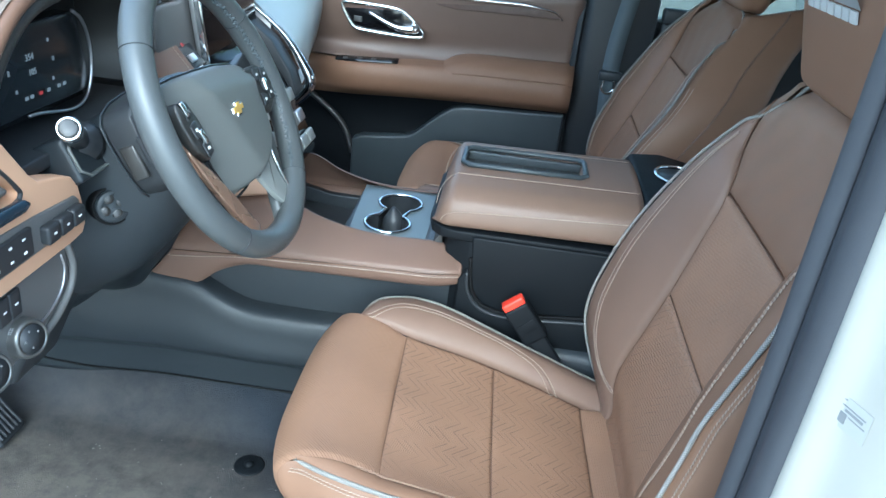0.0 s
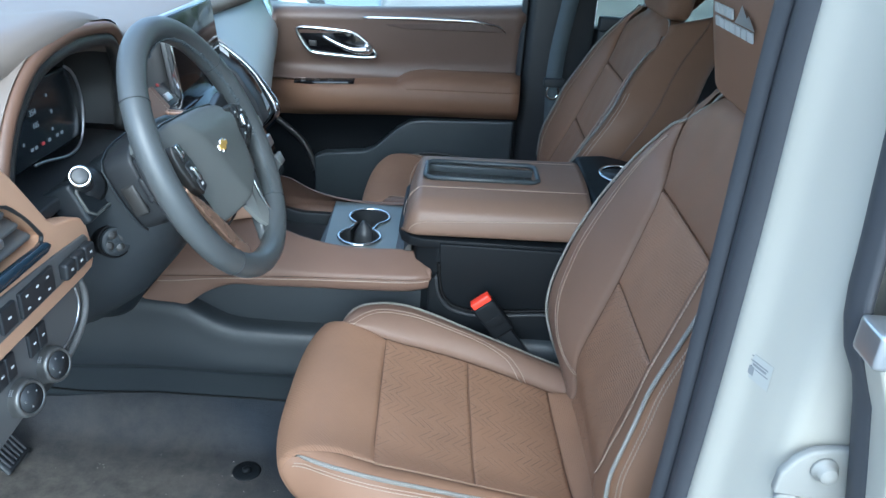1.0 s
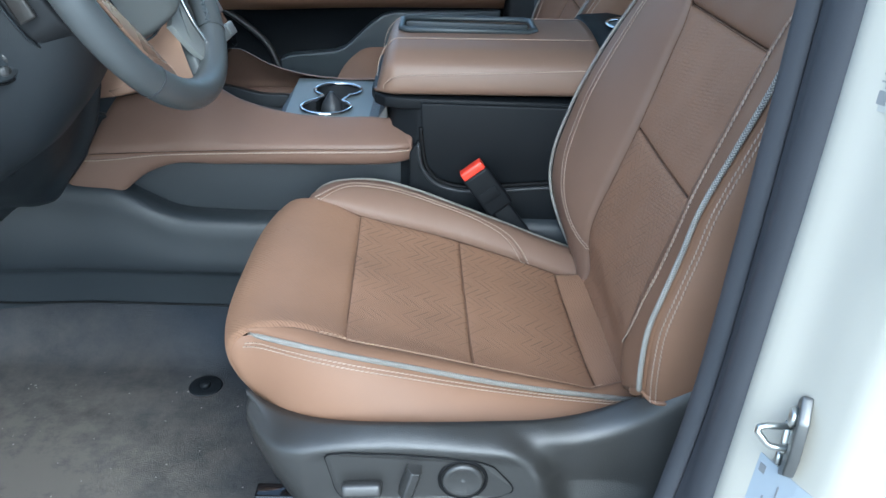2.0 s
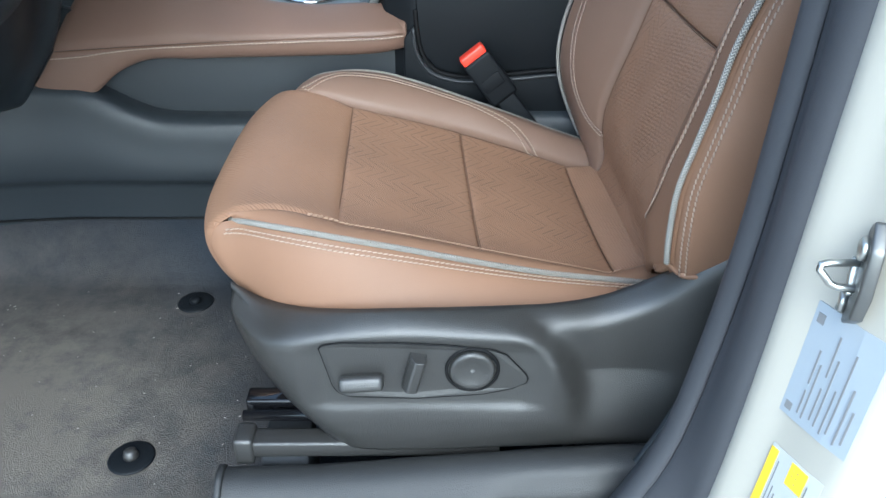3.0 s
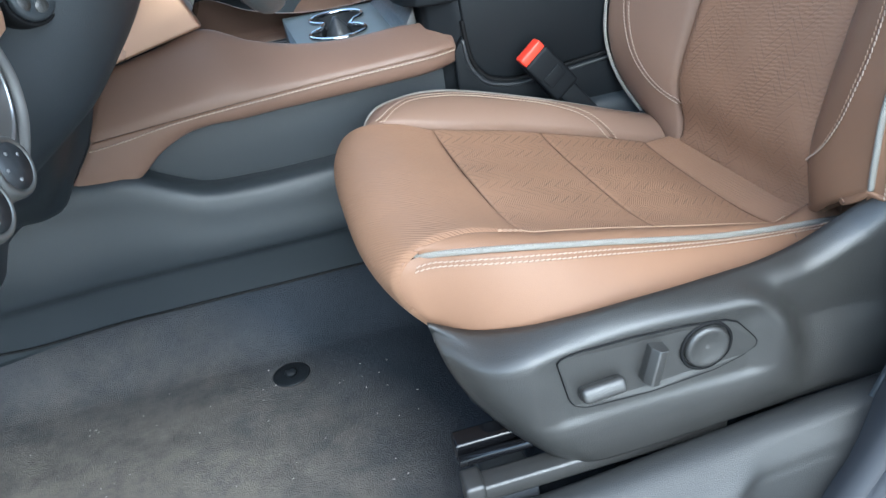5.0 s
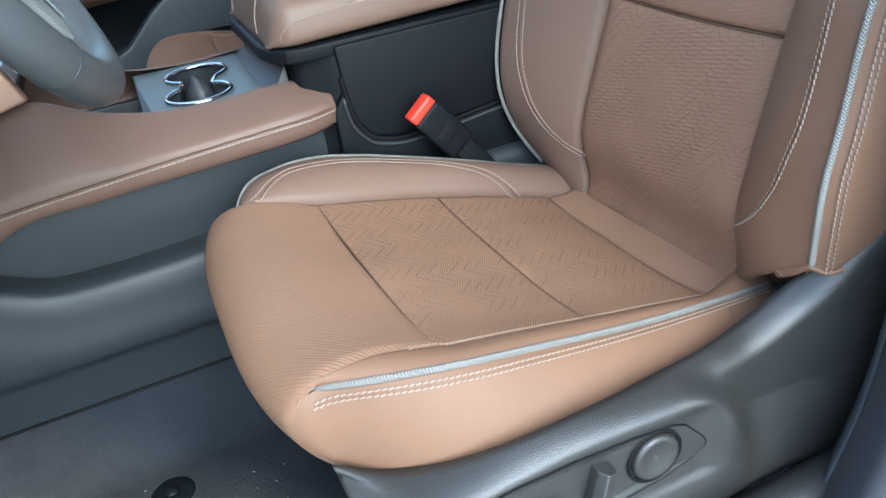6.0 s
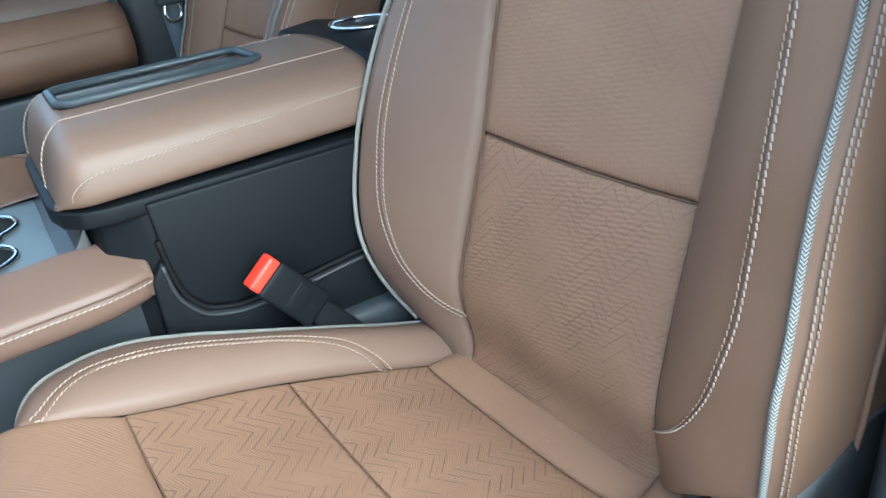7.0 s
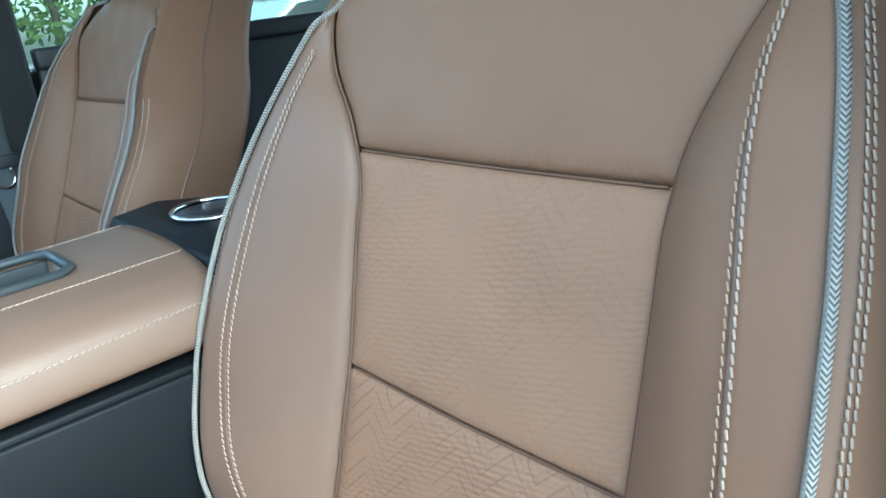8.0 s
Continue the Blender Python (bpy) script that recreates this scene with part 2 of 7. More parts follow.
def sun_and_dust(m, centre, reach, color):
    """Sunlight and trodden-in dust painted onto a surface round one place, broken up by noise."""
    nt = m.node_tree
    b = nt.nodes["Principled BSDF"]
    old = b.inputs["Base Color"].links[0].from_socket
    geo = nt.nodes.new("ShaderNodeNewGeometry")
    dist = nt.nodes.new("ShaderNodeVectorMath")
    dist.operation = "DISTANCE"
    nt.links.new(geo.outputs["Position"], dist.inputs[0])
    dist.inputs[1].default_value = centre
    near = node_math(nt, "MULTIPLY", node_math(nt, "SUBTRACT", 1.0, node_math(nt, "DIVIDE", dist.outputs["Value"], reach)), 1.3)
    n = nt.nodes.new("ShaderNodeTexNoise")
    n.inputs["Scale"].default_value, n.inputs["Detail"].default_value = 18, 12
    n.inputs["Roughness"].default_value = 0.75
    nt.links.new(geo.outputs["Position"], n.inputs["Vector"])
    amount = node_math(nt, "MULTIPLY_ADD", n.outputs[0], 3.0, -0.5)
    f = node_math(nt, "MULTIPLY", node_math(nt, "MAXIMUM", near, 0.0), amount)
    f = node_math(nt, "MINIMUM", node_math(nt, "MAXIMUM", f, 0.0), 0.8)
    mix = nt.nodes.new("ShaderNodeMix")
    mix.data_type = "RGBA"
    nt.links.new(f, mix.inputs["Factor"])
    nt.links.new(old, mix.inputs["A"])
    mix.inputs["B"].default_value = (*color, 1)
    nt.links.new(mix.outputs["Result"], b.inputs["Base Color"])


# Sunlit and dusty footwell patch; the dark carpet base holds the seat's shade.
sun_and_dust(carpet, (-0.42, 0.94, 0.0), 0.52, (0.205, 0.178, 0.148))
white_paint = mat("pearl white paint", (0.395, 0.372, 0.318), 0.5, vary=0.02, coat=0.12)
copper = mat("satin copper trim", (0.60, 0.36, 0.225), 0.4, vary=0.05)
copper_metal = mat("bronze metal trim", (0.46, 0.295, 0.205), 0.28, metal=0.6, vary=0.04)
chrome = mat("chrome", (0.75, 0.76, 0.78), 0.08, metal=1.0, vary=0.03)
satin = mat("satin silver", (0.55, 0.56, 0.58), 0.3, metal=0.9, vary=0.04)
grey_trim = mat("warm grey trim", (0.115, 0.113, 0.110), 0.5, vary=0.06, grain=0.2, scale=1300)
# Satin trim; its pale grey also stands for glare on the dash face.
blue_grey = mat("pale grey satin trim and dash glare", (0.27, 0.28, 0.265), 0.34, vary=0.05)
plate_grey = mat("teal grey satin plate", (0.105, 0.120, 0.122), 0.32, vary=0.06)
dark_satin = mat("dark satin metal", (0.15, 0.15, 0.145), 0.36, vary=0.06, metal=0.7)
wheel_leather = mat("dark wheel leather", (0.074, 0.080, 0.082), 0.36, grain=0.3, scale=1000, vary=0.08)
hub_skin = mat("grey soft plastic", (0.115, 0.120, 0.115), 0.45, grain=0.3, scale=1200, vary=0.06)
red_plastic = mat("red plastic", (0.75, 0.05, 0.025), 0.35, vary=0.05)
gold = mat("gold enamel", (0.75, 0.48, 0.12), 0.3, metal=0.4, vary=0.05)
print_white = mat("white print", (0.75, 0.76, 0.76), 0.5, vary=0.03)
print_dark = mat("dark print", (0.12, 0.13, 0.14), 0.6, vary=0.05)
print_grey = mat("grey print", (0.20, 0.20, 0.20), 0.6, vary=0.05)
paper_blue = mat("pale blue label", (0.33, 0.362, 0.395), 0.45, vary=0.03)
paper_white = mat("white label", (0.46, 0.47, 0.46), 0.45, vary=0.03)
paper_clear = mat("clear label", (0.385, 0.375, 0.345), 0.45, vary=0.03)
# White paint of the hinge, greyed for the shade it sits in.
hinge_shade = mat("white hinge paint with shade", (0.27, 0.262, 0.24), 0.5, vary=0.05)
yellow = mat("yellow label", (0.85, 0.55, 0.03), 0.4, vary=0.04)
wood = mat("grey brown open-pore wood", (0.10, 0.065, 0.05), 0.5, vary=0.3, blotch=60)
steel = mat("zinc steel", (0.55, 0.55, 0.52), 0.3, metal=0.95, vary=0.06)
glass = glass_mat("window glass", (0.93, 0.97, 0.96))
# Dash leather with the windshield's glare mixed into its taupe.
dash_skin = mat("taupe dash leather with glare", (0.20, 0.165, 0.138), 0.50, grain=0.3, scale=900, vary=0.06)
# Door leather with the haze over it mixed in as grey.
door_skin = mat("dark brown door leather with haze", (0.138, 0.093, 0.072), 0.42, grain=0.25, scale=1100, vary=0.08)
door_plastic = mat("charcoal door plastic", (0.042, 0.050, 0.055), 0.36, grain=0.4, scale=1000, vary=0.1)
strap_mat = mat("grey seat belt webbing", (0.075, 0.09, 0.10), 0.7, vary=0.1, grain=0.3, scale=900)


# ---- mesh helpers ----
def ip(xs, ys):
    """A smooth curve through keys."""
    xs, ys = np.array(xs, float), np.array(ys, float)
    s = np.gradient(ys, xs)

    def f(x):
        x = np.clip(np.asarray(x, float), xs[0], xs[-1])
        i = np.clip(np.searchsorted(xs, x) - 1, 0, len(xs) - 2)
        h = xs[i + 1] - xs[i]
        t = (x - xs[i]) / h
        return ((2 * t**3 - 3 * t**2 + 1) * ys[i] + (t**3 - 2 * t**2 + t) * h * s[i]
                + (-2 * t**3 + 3 * t**2) * ys[i + 1] + (t**3 - t**2) * h * s[i + 1])
    return f


def spline(pts, n):
    """n points, evenly spaced, on a smooth curve through pts."""
    pts = np.array(pts, float)
    d = np.r_[0, np.cumsum(np.linalg.norm(np.diff(pts, axis=0), axis=1))]
    if len(pts) == 2:
        fine = pts[0] + (pts[1] - pts[0]) * np.linspace(0, 1, 50)[:, None]
    else:
        fine = np.stack([ip(d, pts[:, k])(np.linspace(0, d[-1], 400)) for k in range(pts.shape[1])], 1)
    e = np.r_[0, np.cumsum(np.linalg.norm(np.diff(fine, axis=0), axis=1))]
    return np.stack([np.interp(np.linspace(0, e[-1], n), e, fine[:, k]) for k in range(pts.shape[1])], 1)


def rounded(pts, times=2):
    """A closed polygon with its corners cut round."""
    for _ in range(times):
        out = []
        for p, q in zip(pts, pts[1:] + pts[:1]):
            out += [tuple(0.78 * a + 0.22 * b for a, b in zip(p, q)), tuple(0.22 * a + 0.78 * b for a, b in zip(p, q))]
        pts = out
    return pts


def world_of(ob):
    p = Vector((0, 0, 0))
    while ob is not None:
        p = p + ob.location
        ob = ob.parent
    return p


def part(name, data, material, parent=None, label="", smooth=True):
    """Links a mesh, given in world places as a bmesh or (verts, faces[, uvs]), as one object under parent."""
    me = bpy.data.meshes.new(name)
    if isinstance(data, bmesh.types.BMesh):
        bmesh.ops.recalc_face_normals(data, faces=data.faces[:])
        data.to_mesh(me)
        data.free()
    else:
        me.from_pydata([tuple(map(float, v)) for v in data[0]], [], data[1])
        if len(data) > 2:
            layer = me.uv_layers.new(name="UVMap")
            idx = np.empty(len(me.loops), np.int32)
            me.loops.foreach_get("vertex_index", idx)
            layer.data.foreach_set("uv", np.asarray(data[2], np.float32)[idx].ravel())
    me.materials.append(material)
    if smooth:
        me.polygons.foreach_set("use_smooth", [True] * len(me.polygons))
    ob = new(name, me)
    if parent is not None:
        base = world_of(parent)
        me.transform(Matrix.Translation(-base))
        ob.parent = parent
    else:
        c = Vector([sum(v.co[k] for v in me.vertices) / max(1, len(me.vertices)) for k in range(3)])
        c.z = min((v.co.z for v in me.vertices), default=0)
        me.transform(Matrix.Translation(-c))
        ob.location = c
    me.update()
    if label:
        ob["label"] = label
    return ob


def thing(name, place, label, category, group="", kind=""):
    ob = new(name)
    ob.location = place
    ob.empty_display_size = 0.05
    return tagged(ob, label, category, group, kind)


def smooth_angle(ob, deg=35):
    """Flat where faces meet sharply."""
    me = ob.data
    bm = bmesh.new()
    bm.from_mesh(me)
    for e in bm.edges:
        if len(e.link_faces) == 2 and e.calc_face_angle(0) > radians(deg):
            e.smooth = False
    bm.to_mesh(me)
    bm.free()
    return ob


def grid(P, flip=False, uv=None, offset=0):
    """Faces of a grid of points (n, m, 3)."""
    n, m = P.shape[:2]
    v = P.reshape(-1, 3)
    f = []
    for i in range(n - 1):
        for j in range(m - 1):
            q = (i * m + j, (i + 1) * m + j, (i + 1) * m + j + 1, i * m + j + 1)
            f.append(tuple(offset + k for k in (q[::-1] if flip else q)))
    return v, f


def panel_points(S, nu, nv, puff=0.003, edge=0.007, drop=0.009, flip=False, wave=0.0, gather=(0.0, 0.0), a=(0, 1), b=(0, 1)):
    A, B = np.meshgrid(np.linspace(*a, nu), np.linspace(*b, nv), indexing="ij")
    P = S(A, B)
    da, db = np.gradient(P, axis=0), np.gradient(P, axis=1)
    N = np.cross(da, db)
    N /= np.maximum(np.linalg.norm(N, axis=2, keepdims=True), 1e-9)
    if flip:
        N = -N
    U = np.concatenate([np.zeros((1, nv)), np.cumsum(np.linalg.norm(np.diff(P, axis=0), axis=2), 0)], 0)
    V = np.concatenate([np.zeros((nu, 1)), np.cumsum(np.linalg.norm(np.diff(P, axis=1), axis=2), 1)], 1)
    D = np.minimum(np.minimum(U, U[-1:] - U), np.minimum(V, V[:, -1:] - V))
    lift = puff * (1 - np.exp(-D / edge))
    if wave:
        lift = lift + wave * np.sin(U * 55 + V * 23) * np.sin(V * 61 - U * 17) * (1 - np.exp(-D / 0.02))
    for g, E in zip(gather, (U, U[-1:] - U)):
        if g:
            lift = lift + g * np.sin(V * 6.283 / 0.0046 + 1.5 * np.sin(V * 90)) * np.exp(-E / 0.006) * (D > 1e-6)
    Q = P + N * lift[..., None]
    rim = np.zeros((nu, nv, 1))
    rim[0] = rim[-1] = rim[:, 0] = rim[:, -1] = drop
    Q = Q - N * rim
    return Q, U, V


def panel(name, S, material, parent, nu=40, nv=24, flip=False, label="", **kw):
    """An upholstered panel on the surface S(a, b), puffed in the middle and drawn in along its seams."""
    Q, U, V = panel_points(S, nu, nv, flip=flip, **kw)
    v, f = grid(Q, flip)
    c = U - U.mean(), V - V.mean()
    ob = part(name, (v, f, np.stack([c[0].ravel(), c[1].ravel()], 1)), material, parent, label)
    return ob


def tube(pts, r, n=8, closed=False, samples=0, squash=None):
    """A round cord along pts, as verts, faces and UVs in metres. r may be a list."""
    P = spline(pts, samples) if samples else np.array(pts, float)
    m = len(P)
    R = np.full(m, r) if np.isscalar(r) else np.interp(np.linspace(0, 1, m), np.linspace(0, 1, len(r)), r)
    T = np.roll(P, -1, 0) - np.roll(P, 1, 0) if closed else np.gradient(P, axis=0)
    T /= np.maximum(np.linalg.norm(T, axis=1, keepdims=True), 1e-9)
    ref = np.array([0, 0, 1.0]) if abs(T[0][2]) < 0.9 else np.array([0, 1.0, 0])
    u = np.cross(T[0], ref)
    u /= np.linalg.norm(u)
    v, uv, f = [], [], []
    L = np.r_[0, np.cumsum(np.linalg.norm(np.diff(P, axis=0), axis=1))]
    for i in range(m):
        u = u - T[i] * np.dot(u, T[i])
        u /= np.linalg.norm(u)
        w = np.cross(T[i], u)
        for k in range(n):
            t = 2 * math.pi * k / n
            v.append(P[i] + R[i] * (math.cos(t) * u + math.sin(t) * w))
            uv.append((L[i], k / n * 2 * math.pi * R[i]))
    for i in range(m if closed else m - 1):
        for k in range(n):
            j = (i + 1) % m
            f.append((i * n + k, i * n + (k + 1) % n, j * n + (k + 1) % n, j * n + k))
    if not closed:
        f.append(tuple(range(n))[::-1])
        f.append(tuple((m - 1) * n + k for k in range(n)))
    return v, f, uv


def stitches(lines, length=0.0044, gap=0.0008, r=0.00074, slant=0.0005):
    """Short, slightly slanted thread stitches along lines, in one mesh."""
    V, F = [], []
    for pts in lines:
        L = np.linalg.norm(np.diff(np.array(pts), axis=0), axis=1).sum()
        n = max(2, int(L / (length + gap)))
        k_gap = gap / (length + gap)
        P = spline(pts, 6 * n + 1)
        for k in range(n):
            a, b = P[6 * k], P[6 * k + 6]
            d = b - a
            l = np.linalg.norm(d)
            if l < 1e-6:
                continue
            d = d / l
            side = np.cross(d, (0.0, -0.6, 0.8))
            side = side / max(np.linalg.norm(side), 1e-6) * slant
            a, b = a + side, b - d * l * k_gap - side
            d = b - a
            l = np.linalg.norm(d)
            d = d / l
            s = np.cross(d, (0.3, 0.5, 0.81))
            s /= np.linalg.norm(s)
            w = np.cross(d, s)
            o = len(V)
            for q, rr in ((a, 0.6), (a + d * l * 0.15, 1), (b - d * l * 0.15, 1), (b, 0.6)):
                for h in range(5):
                    t = 2 * math.pi * h / 5
                    V.append(q + r * rr * (math.cos(t) * s + math.sin(t) * w))
            for i in range(3):
                for h in range(5):
                    F.append((o + i * 5 + h, o + i * 5 + (h + 1) % 5, o + i * 5 + 5 + (h + 1) % 5, o + i * 5 + 5 + h))
            F += [tuple(o + h for h in range(5))[::-1], tuple(o + 15 + h for h in range(5))]
    return V, F


def prism(poly, axis, lo, hi, bevel=0.004, seg=2):
    """A polygon in the plane across axis, pushed from lo to hi, with rounded edges. poly: the other two coordinates, in order."""
    bm = bmesh.new()
    k = "xyz".index(axis)

    def place(p, w):
        q = list(p)
        q.insert(k, w)
        return q
    a = [bm.verts.new(place(p, lo)) for p in poly]
    b = [bm.verts.new(place(p, hi)) for p in poly]
    n = len(poly)
    bm.faces.new(a[::-1])
    bm.faces.new(b)
    for i in range(n):
        bm.faces.new((a[i], a[(i + 1) % n], b[(i + 1) % n], b[i]))
    bmesh.ops.recalc_face_normals(bm, faces=bm.faces[:])
    if bevel:
        es = [e for e in bm.edges if e.calc_face_angle(0) > radians(25)]
        bmesh.ops.bevel(bm, geom=es, offset=bevel, segments=seg, profile=0.6, affect="EDGES", clamp_overlap=True)
    return bm


def box(lo, hi, bevel=0.004, seg=2):
    return prism([(lo[0], lo[1]), (hi[0], lo[1]), (hi[0], hi[1]), (lo[0], hi[1])], "z", lo[2], hi[2], bevel, seg)


def turned(profile, place, axis, n=32):
    """A turned solid: (radius, height) pairs along axis from place."""
    d = Vector(axis).normalized()
    q = d.to_track_quat("Z", "Y").to_matrix()
    v, f = [], []
    for r, h in profile:
        for k in range(n):
            t = 2 * math.pi * k / n
            v.append(Vector(place) + q @ Vector((r * math.cos(t), r * math.sin(t), h)))
    m = len(profile)
    for i in range(m - 1):
        for k in range(n):
            f.append((i * n + k, i * n + (k + 1) % n, (i + 1) * n + (k + 1) % n, (i + 1) * n + k))
    f.append(tuple(range(n))[::-1])
    f.append(tuple((m - 1) * n + k for k in range(n)))
    return v, f


def turned_bm(profile, n=16):
    v, f = turned(profile, (0, 0, 0), (0, 0, 1), n)
    bm = bmesh.new()
    vs = [bm.verts.new(p) for p in v]
    for q in f:
        bm.faces.new([vs[k] for k in q])
    return bm


def turn_bm(bm, m):
    bmesh.ops.transform(bm, matrix=m, verts=bm.verts[:])
    return bm


def ruled(A, B, na=24, nb=12):
    """A surface between two polylines, smooth along them."""
    a, b = spline(A, na), spline(B, na)
    t = np.linspace(0, 1, nb)[None, :, None]
    return a[:, None, :] * (1 - t) + b[:, None, :] * t


def loft(sections, n=40, m=40, closed=False):
    """A smooth surface through sections (each a polyline)."""
    S = np.array([spline(s, n) for s in sections])
    if len(S) > 2:
        d = np.linspace(0, 1, len(S))
        f = np.linspace(0, 1, m)
        S = np.stack([np.stack([ip(d, S[:, i, k])(f) for k in range(3)], 1) for i in range(n)], 1)
    return S


def shell(P, thick, flip=False):
    """A sheet of points given thickness away from its front."""
    da, db = np.gradient(P, axis=0), np.gradient(P, axis=1)
    N = np.cross(da, db)
    N /= np.maximum(np.linalg.norm(N, axis=2, keepdims=True), 1e-9)
    if flip:
        N = -N
    n, m = P.shape[:2]
    v1, f1 = grid(P, flip)
    v2, f2 = grid(P - N * thick, not flip, offset=n * m)
    rim = [(i, 0) for i in range(n)] + [(n - 1, j) for j in range(1, m)] + [(i, m - 1) for i in range(n - 2, -1, -1)] + [(0, j) for j in range(m - 2, 0, -1)]
    idx = [i * m + j for i, j in rim]
    f = []
    for k in range(len(idx)):
        a, b = idx[k], idx[(k + 1) % len(idx)]
        q = (a, b, b + n * m, a + n * m)
        f.append(q if flip else q[::-1])
    return np.concatenate([v1, v2]), f1 + f2 + f


# ---- structure ----
GROUND = -0.55
MID = 1.603


def sheet(name, P, thick, material, label, flip=False, category="", kind="structure", parent=None):
    ob = part(name, shell(P, thick, flip), material, parent, "")
    if parent is None:
        tagged(ob, label, category or name, "", kind)
    return ob


asphalt = mat("pale concrete", (0.34, 0.32, 0.29), 0.9, vary=0.25, grain=0.5, scale=200, depth=0.003, blotch=1.5)
gx = np.linspace(-60, 60, 13)
G = np.stack(np.meshgrid(gx, gx, indexing="ij") + [np.full((13, 13), GROUND)], 2)
tagged(part("ground", shell(G, 0.2), asphalt), "pale concrete parking lot ground", "ground", "", "structure")

# carpet: flat in the footwell, curving up to the console and to the toe board
ys = np.r_[0.80, 0.88, 0.95, 1.0, 1.1, 1.2, 1.26, 1.325, 1.345, 1.36, 1.372, 1.381, 1.39, 1.40, 1.41, 1.44, 1.5, 1.70, 1.77, 1.80, 1.84, 1.9, 2.1, 2.3, 2.42]
zs = np.interp(ys, [0.8, 0.9, 1.345, 1.372, 1.39, 1.41, 1.44, 1.77, 1.80, 1.9, 2.42], [0.0, 0.0, 0.0, 0.028, 0.070, 0.092, 0.10, 0.10, 0.065, 0.0, 0.0])
xs = np.r_[-1.0, -0.85, -0.75, -0.68, -0.62, -0.57, np.linspace(-0.5, 1.0, 16), 1.5, 2.2]
toe = np.interp(xs, [-1.0, -0.75, -0.62, -0.55, 2.2], [0.42, 0.16, 0.03, 0.0, 0.0])
X, Y = np.meshgrid(xs, ys, indexing="ij")
F = np.stack([X, Y, np.maximum(zs[None, :] + 0 * X, toe[:, None] + 0 * Y)], 2)
tagged(part("floor", shell(F, 0.02), carpet), "charcoal grey cut-pile car carpet with lint specks", "floor", "", "structure")

# unseen roof and headliner that shape the cabin light, unseen closing walls
headliner = mat("grey headliner cloth", (0.56, 0.55, 0.52), 0.9, vary=0.05)
tagged(part("ceiling", box((-0.12, 0.80, 1.18), (2.6, 2.42, 1.24), 0.02), headliner), "unseen pale grey cloth headliner that shapes the cabin light", "ceiling", "", "structure")
tagged(part("wall_rear", box((2.55, 0.62, -0.1), (2.62, 2.58, 0.75), 0.01), plastic_soft), "dark plastic tailgate trim", "wall", "", "structure")
tagged(part("wall_front", box((-1.1, 0.64, -0.1), (-1.03, 2.56, 0.62), 0.01), plastic_soft), "dark firewall behind the dashboard", "wall", "", "structure")

# ---- driver seat ----
seat = thing("car_seat", (0.25, 1.145, 0.0), "brown leather driver seat with woven insert and grey piping", "car seat", "front seats")

xk = [0.03, 0.06, 0.10, 0.15, 0.20, 0.25, 0.30, 0.35, 0.40, 0.45, 0.50]
OPy = ip(xk, [0.974, 0.954, 0.942, 0.938, 0.943, 0.950, 0.958, 0.965, 0.969, 0.972, 0.975])
OPz = ip(xk, [0.324, 0.329, 0.328, 0.320, 0.307, 0.292, 0.277, 0.264, 0.255, 0.248, 0.243])
OEy = ip(xk, [0.978, 0.969, 0.966, 0.968, 0.972, 0.977, 0.982, 0.988, 0.994, 0.999, 1.003])
IEy = ip(xk, [1.325, 1.305, 1.297, 1.294, 1.296, 1.298, 1.296, 1.293, 1.289, 1.285, 1.28])
ZC = ip([0.0, 0.03, 0.06, 0.128, 0.20, 0.275, 0.35, 0.42, 0.50], [0.322, 0.333, 0.332, 0.312, 0.2935, 0.272, 0.250, 0.228, 0.200])
IPy = ip(xk, [1.337, 1.368, 1.382, 1.381, 1.372, 1.361, 1.353, 1.351, 1.350, 1.348, 1.345])
IPz = ip(xk, [0.312, 0.330, 0.336, 0.336, 0.327, 0.314, 0.299, 0.281, 0.262, 0.246, 0.235])
OTy = ip(xk, [0.952, 0.935, 0.915, 0.902, 0.898, 0.902, 0.910, 0.917, 0.925, 0.935, 0.945])


def stack(x, y, z):
    return np.stack(np.broadcast_arrays(x, y, z), -1)


def crown(b):
    """How the cushion lifts towards its two long edges, more on the outer one."""
    w = 2 * b - 1
    return np.abs(w)**3 * (0.006 + 0.007 * np.clip(-w, 0, 1))


def rise(x):
    """How far the rear of the cushion climbs to the backrest."""
    return np.clip((x - 0.42) / 0.05, 0, 1.2)


def rear_strip(a, b):
    x0 = 0.434 - 0.016 * b
    r = 1.15 * a
    x = x0 + (0.492 - x0) * a
    lo, hi = OEy(x) - 0.034 * r, IEy(x)
    return stack(x, lo + (hi - lo) * b, ZC(x0) + crown(b) - 0.002 + r * (0.006 + 0.026 * (1 - b)))


def insert_at(x0, x1):
    """A panel between two seams, each given at its outer and its inner end."""
    def S(a, b):
        p, q = x0[0] + (x0[1] - x0[0]) * b, x1[0] + (x1[1] - x1[0]) * b
        x = p + (q - p) * a
        lo, hi = OEy(x), IEy(x)
        return stack(x, lo + (hi - lo) * b, ZC(x) + crown(b) - 0.002)
    return S


NX = ip([0, 0.12, 0.26, 0.40, 0.55, 0.70, 0.84, 1.0], [0.085, 0.052, 0.020, -0.006, -0.012, 0.018, 0.066, 0.133])
NZ = ip([0, 0.12, 0.26, 0.40, 0.55, 0.70, 0.84, 1.0], [0.150, 0.192, 0.236, 0.272, 0.306, 0.329, 0.3315, 0.312])
NLO = ip([0, 0.3, 0.55, 0.75, 1.0], [0.955, 0.958, 0.962, 0.966, 0.9675])
NHI = ip([0, 0.3, 0.55, 0.75, 1.0], [1.340, 1.342, 1.338, 1.322, 1.294])


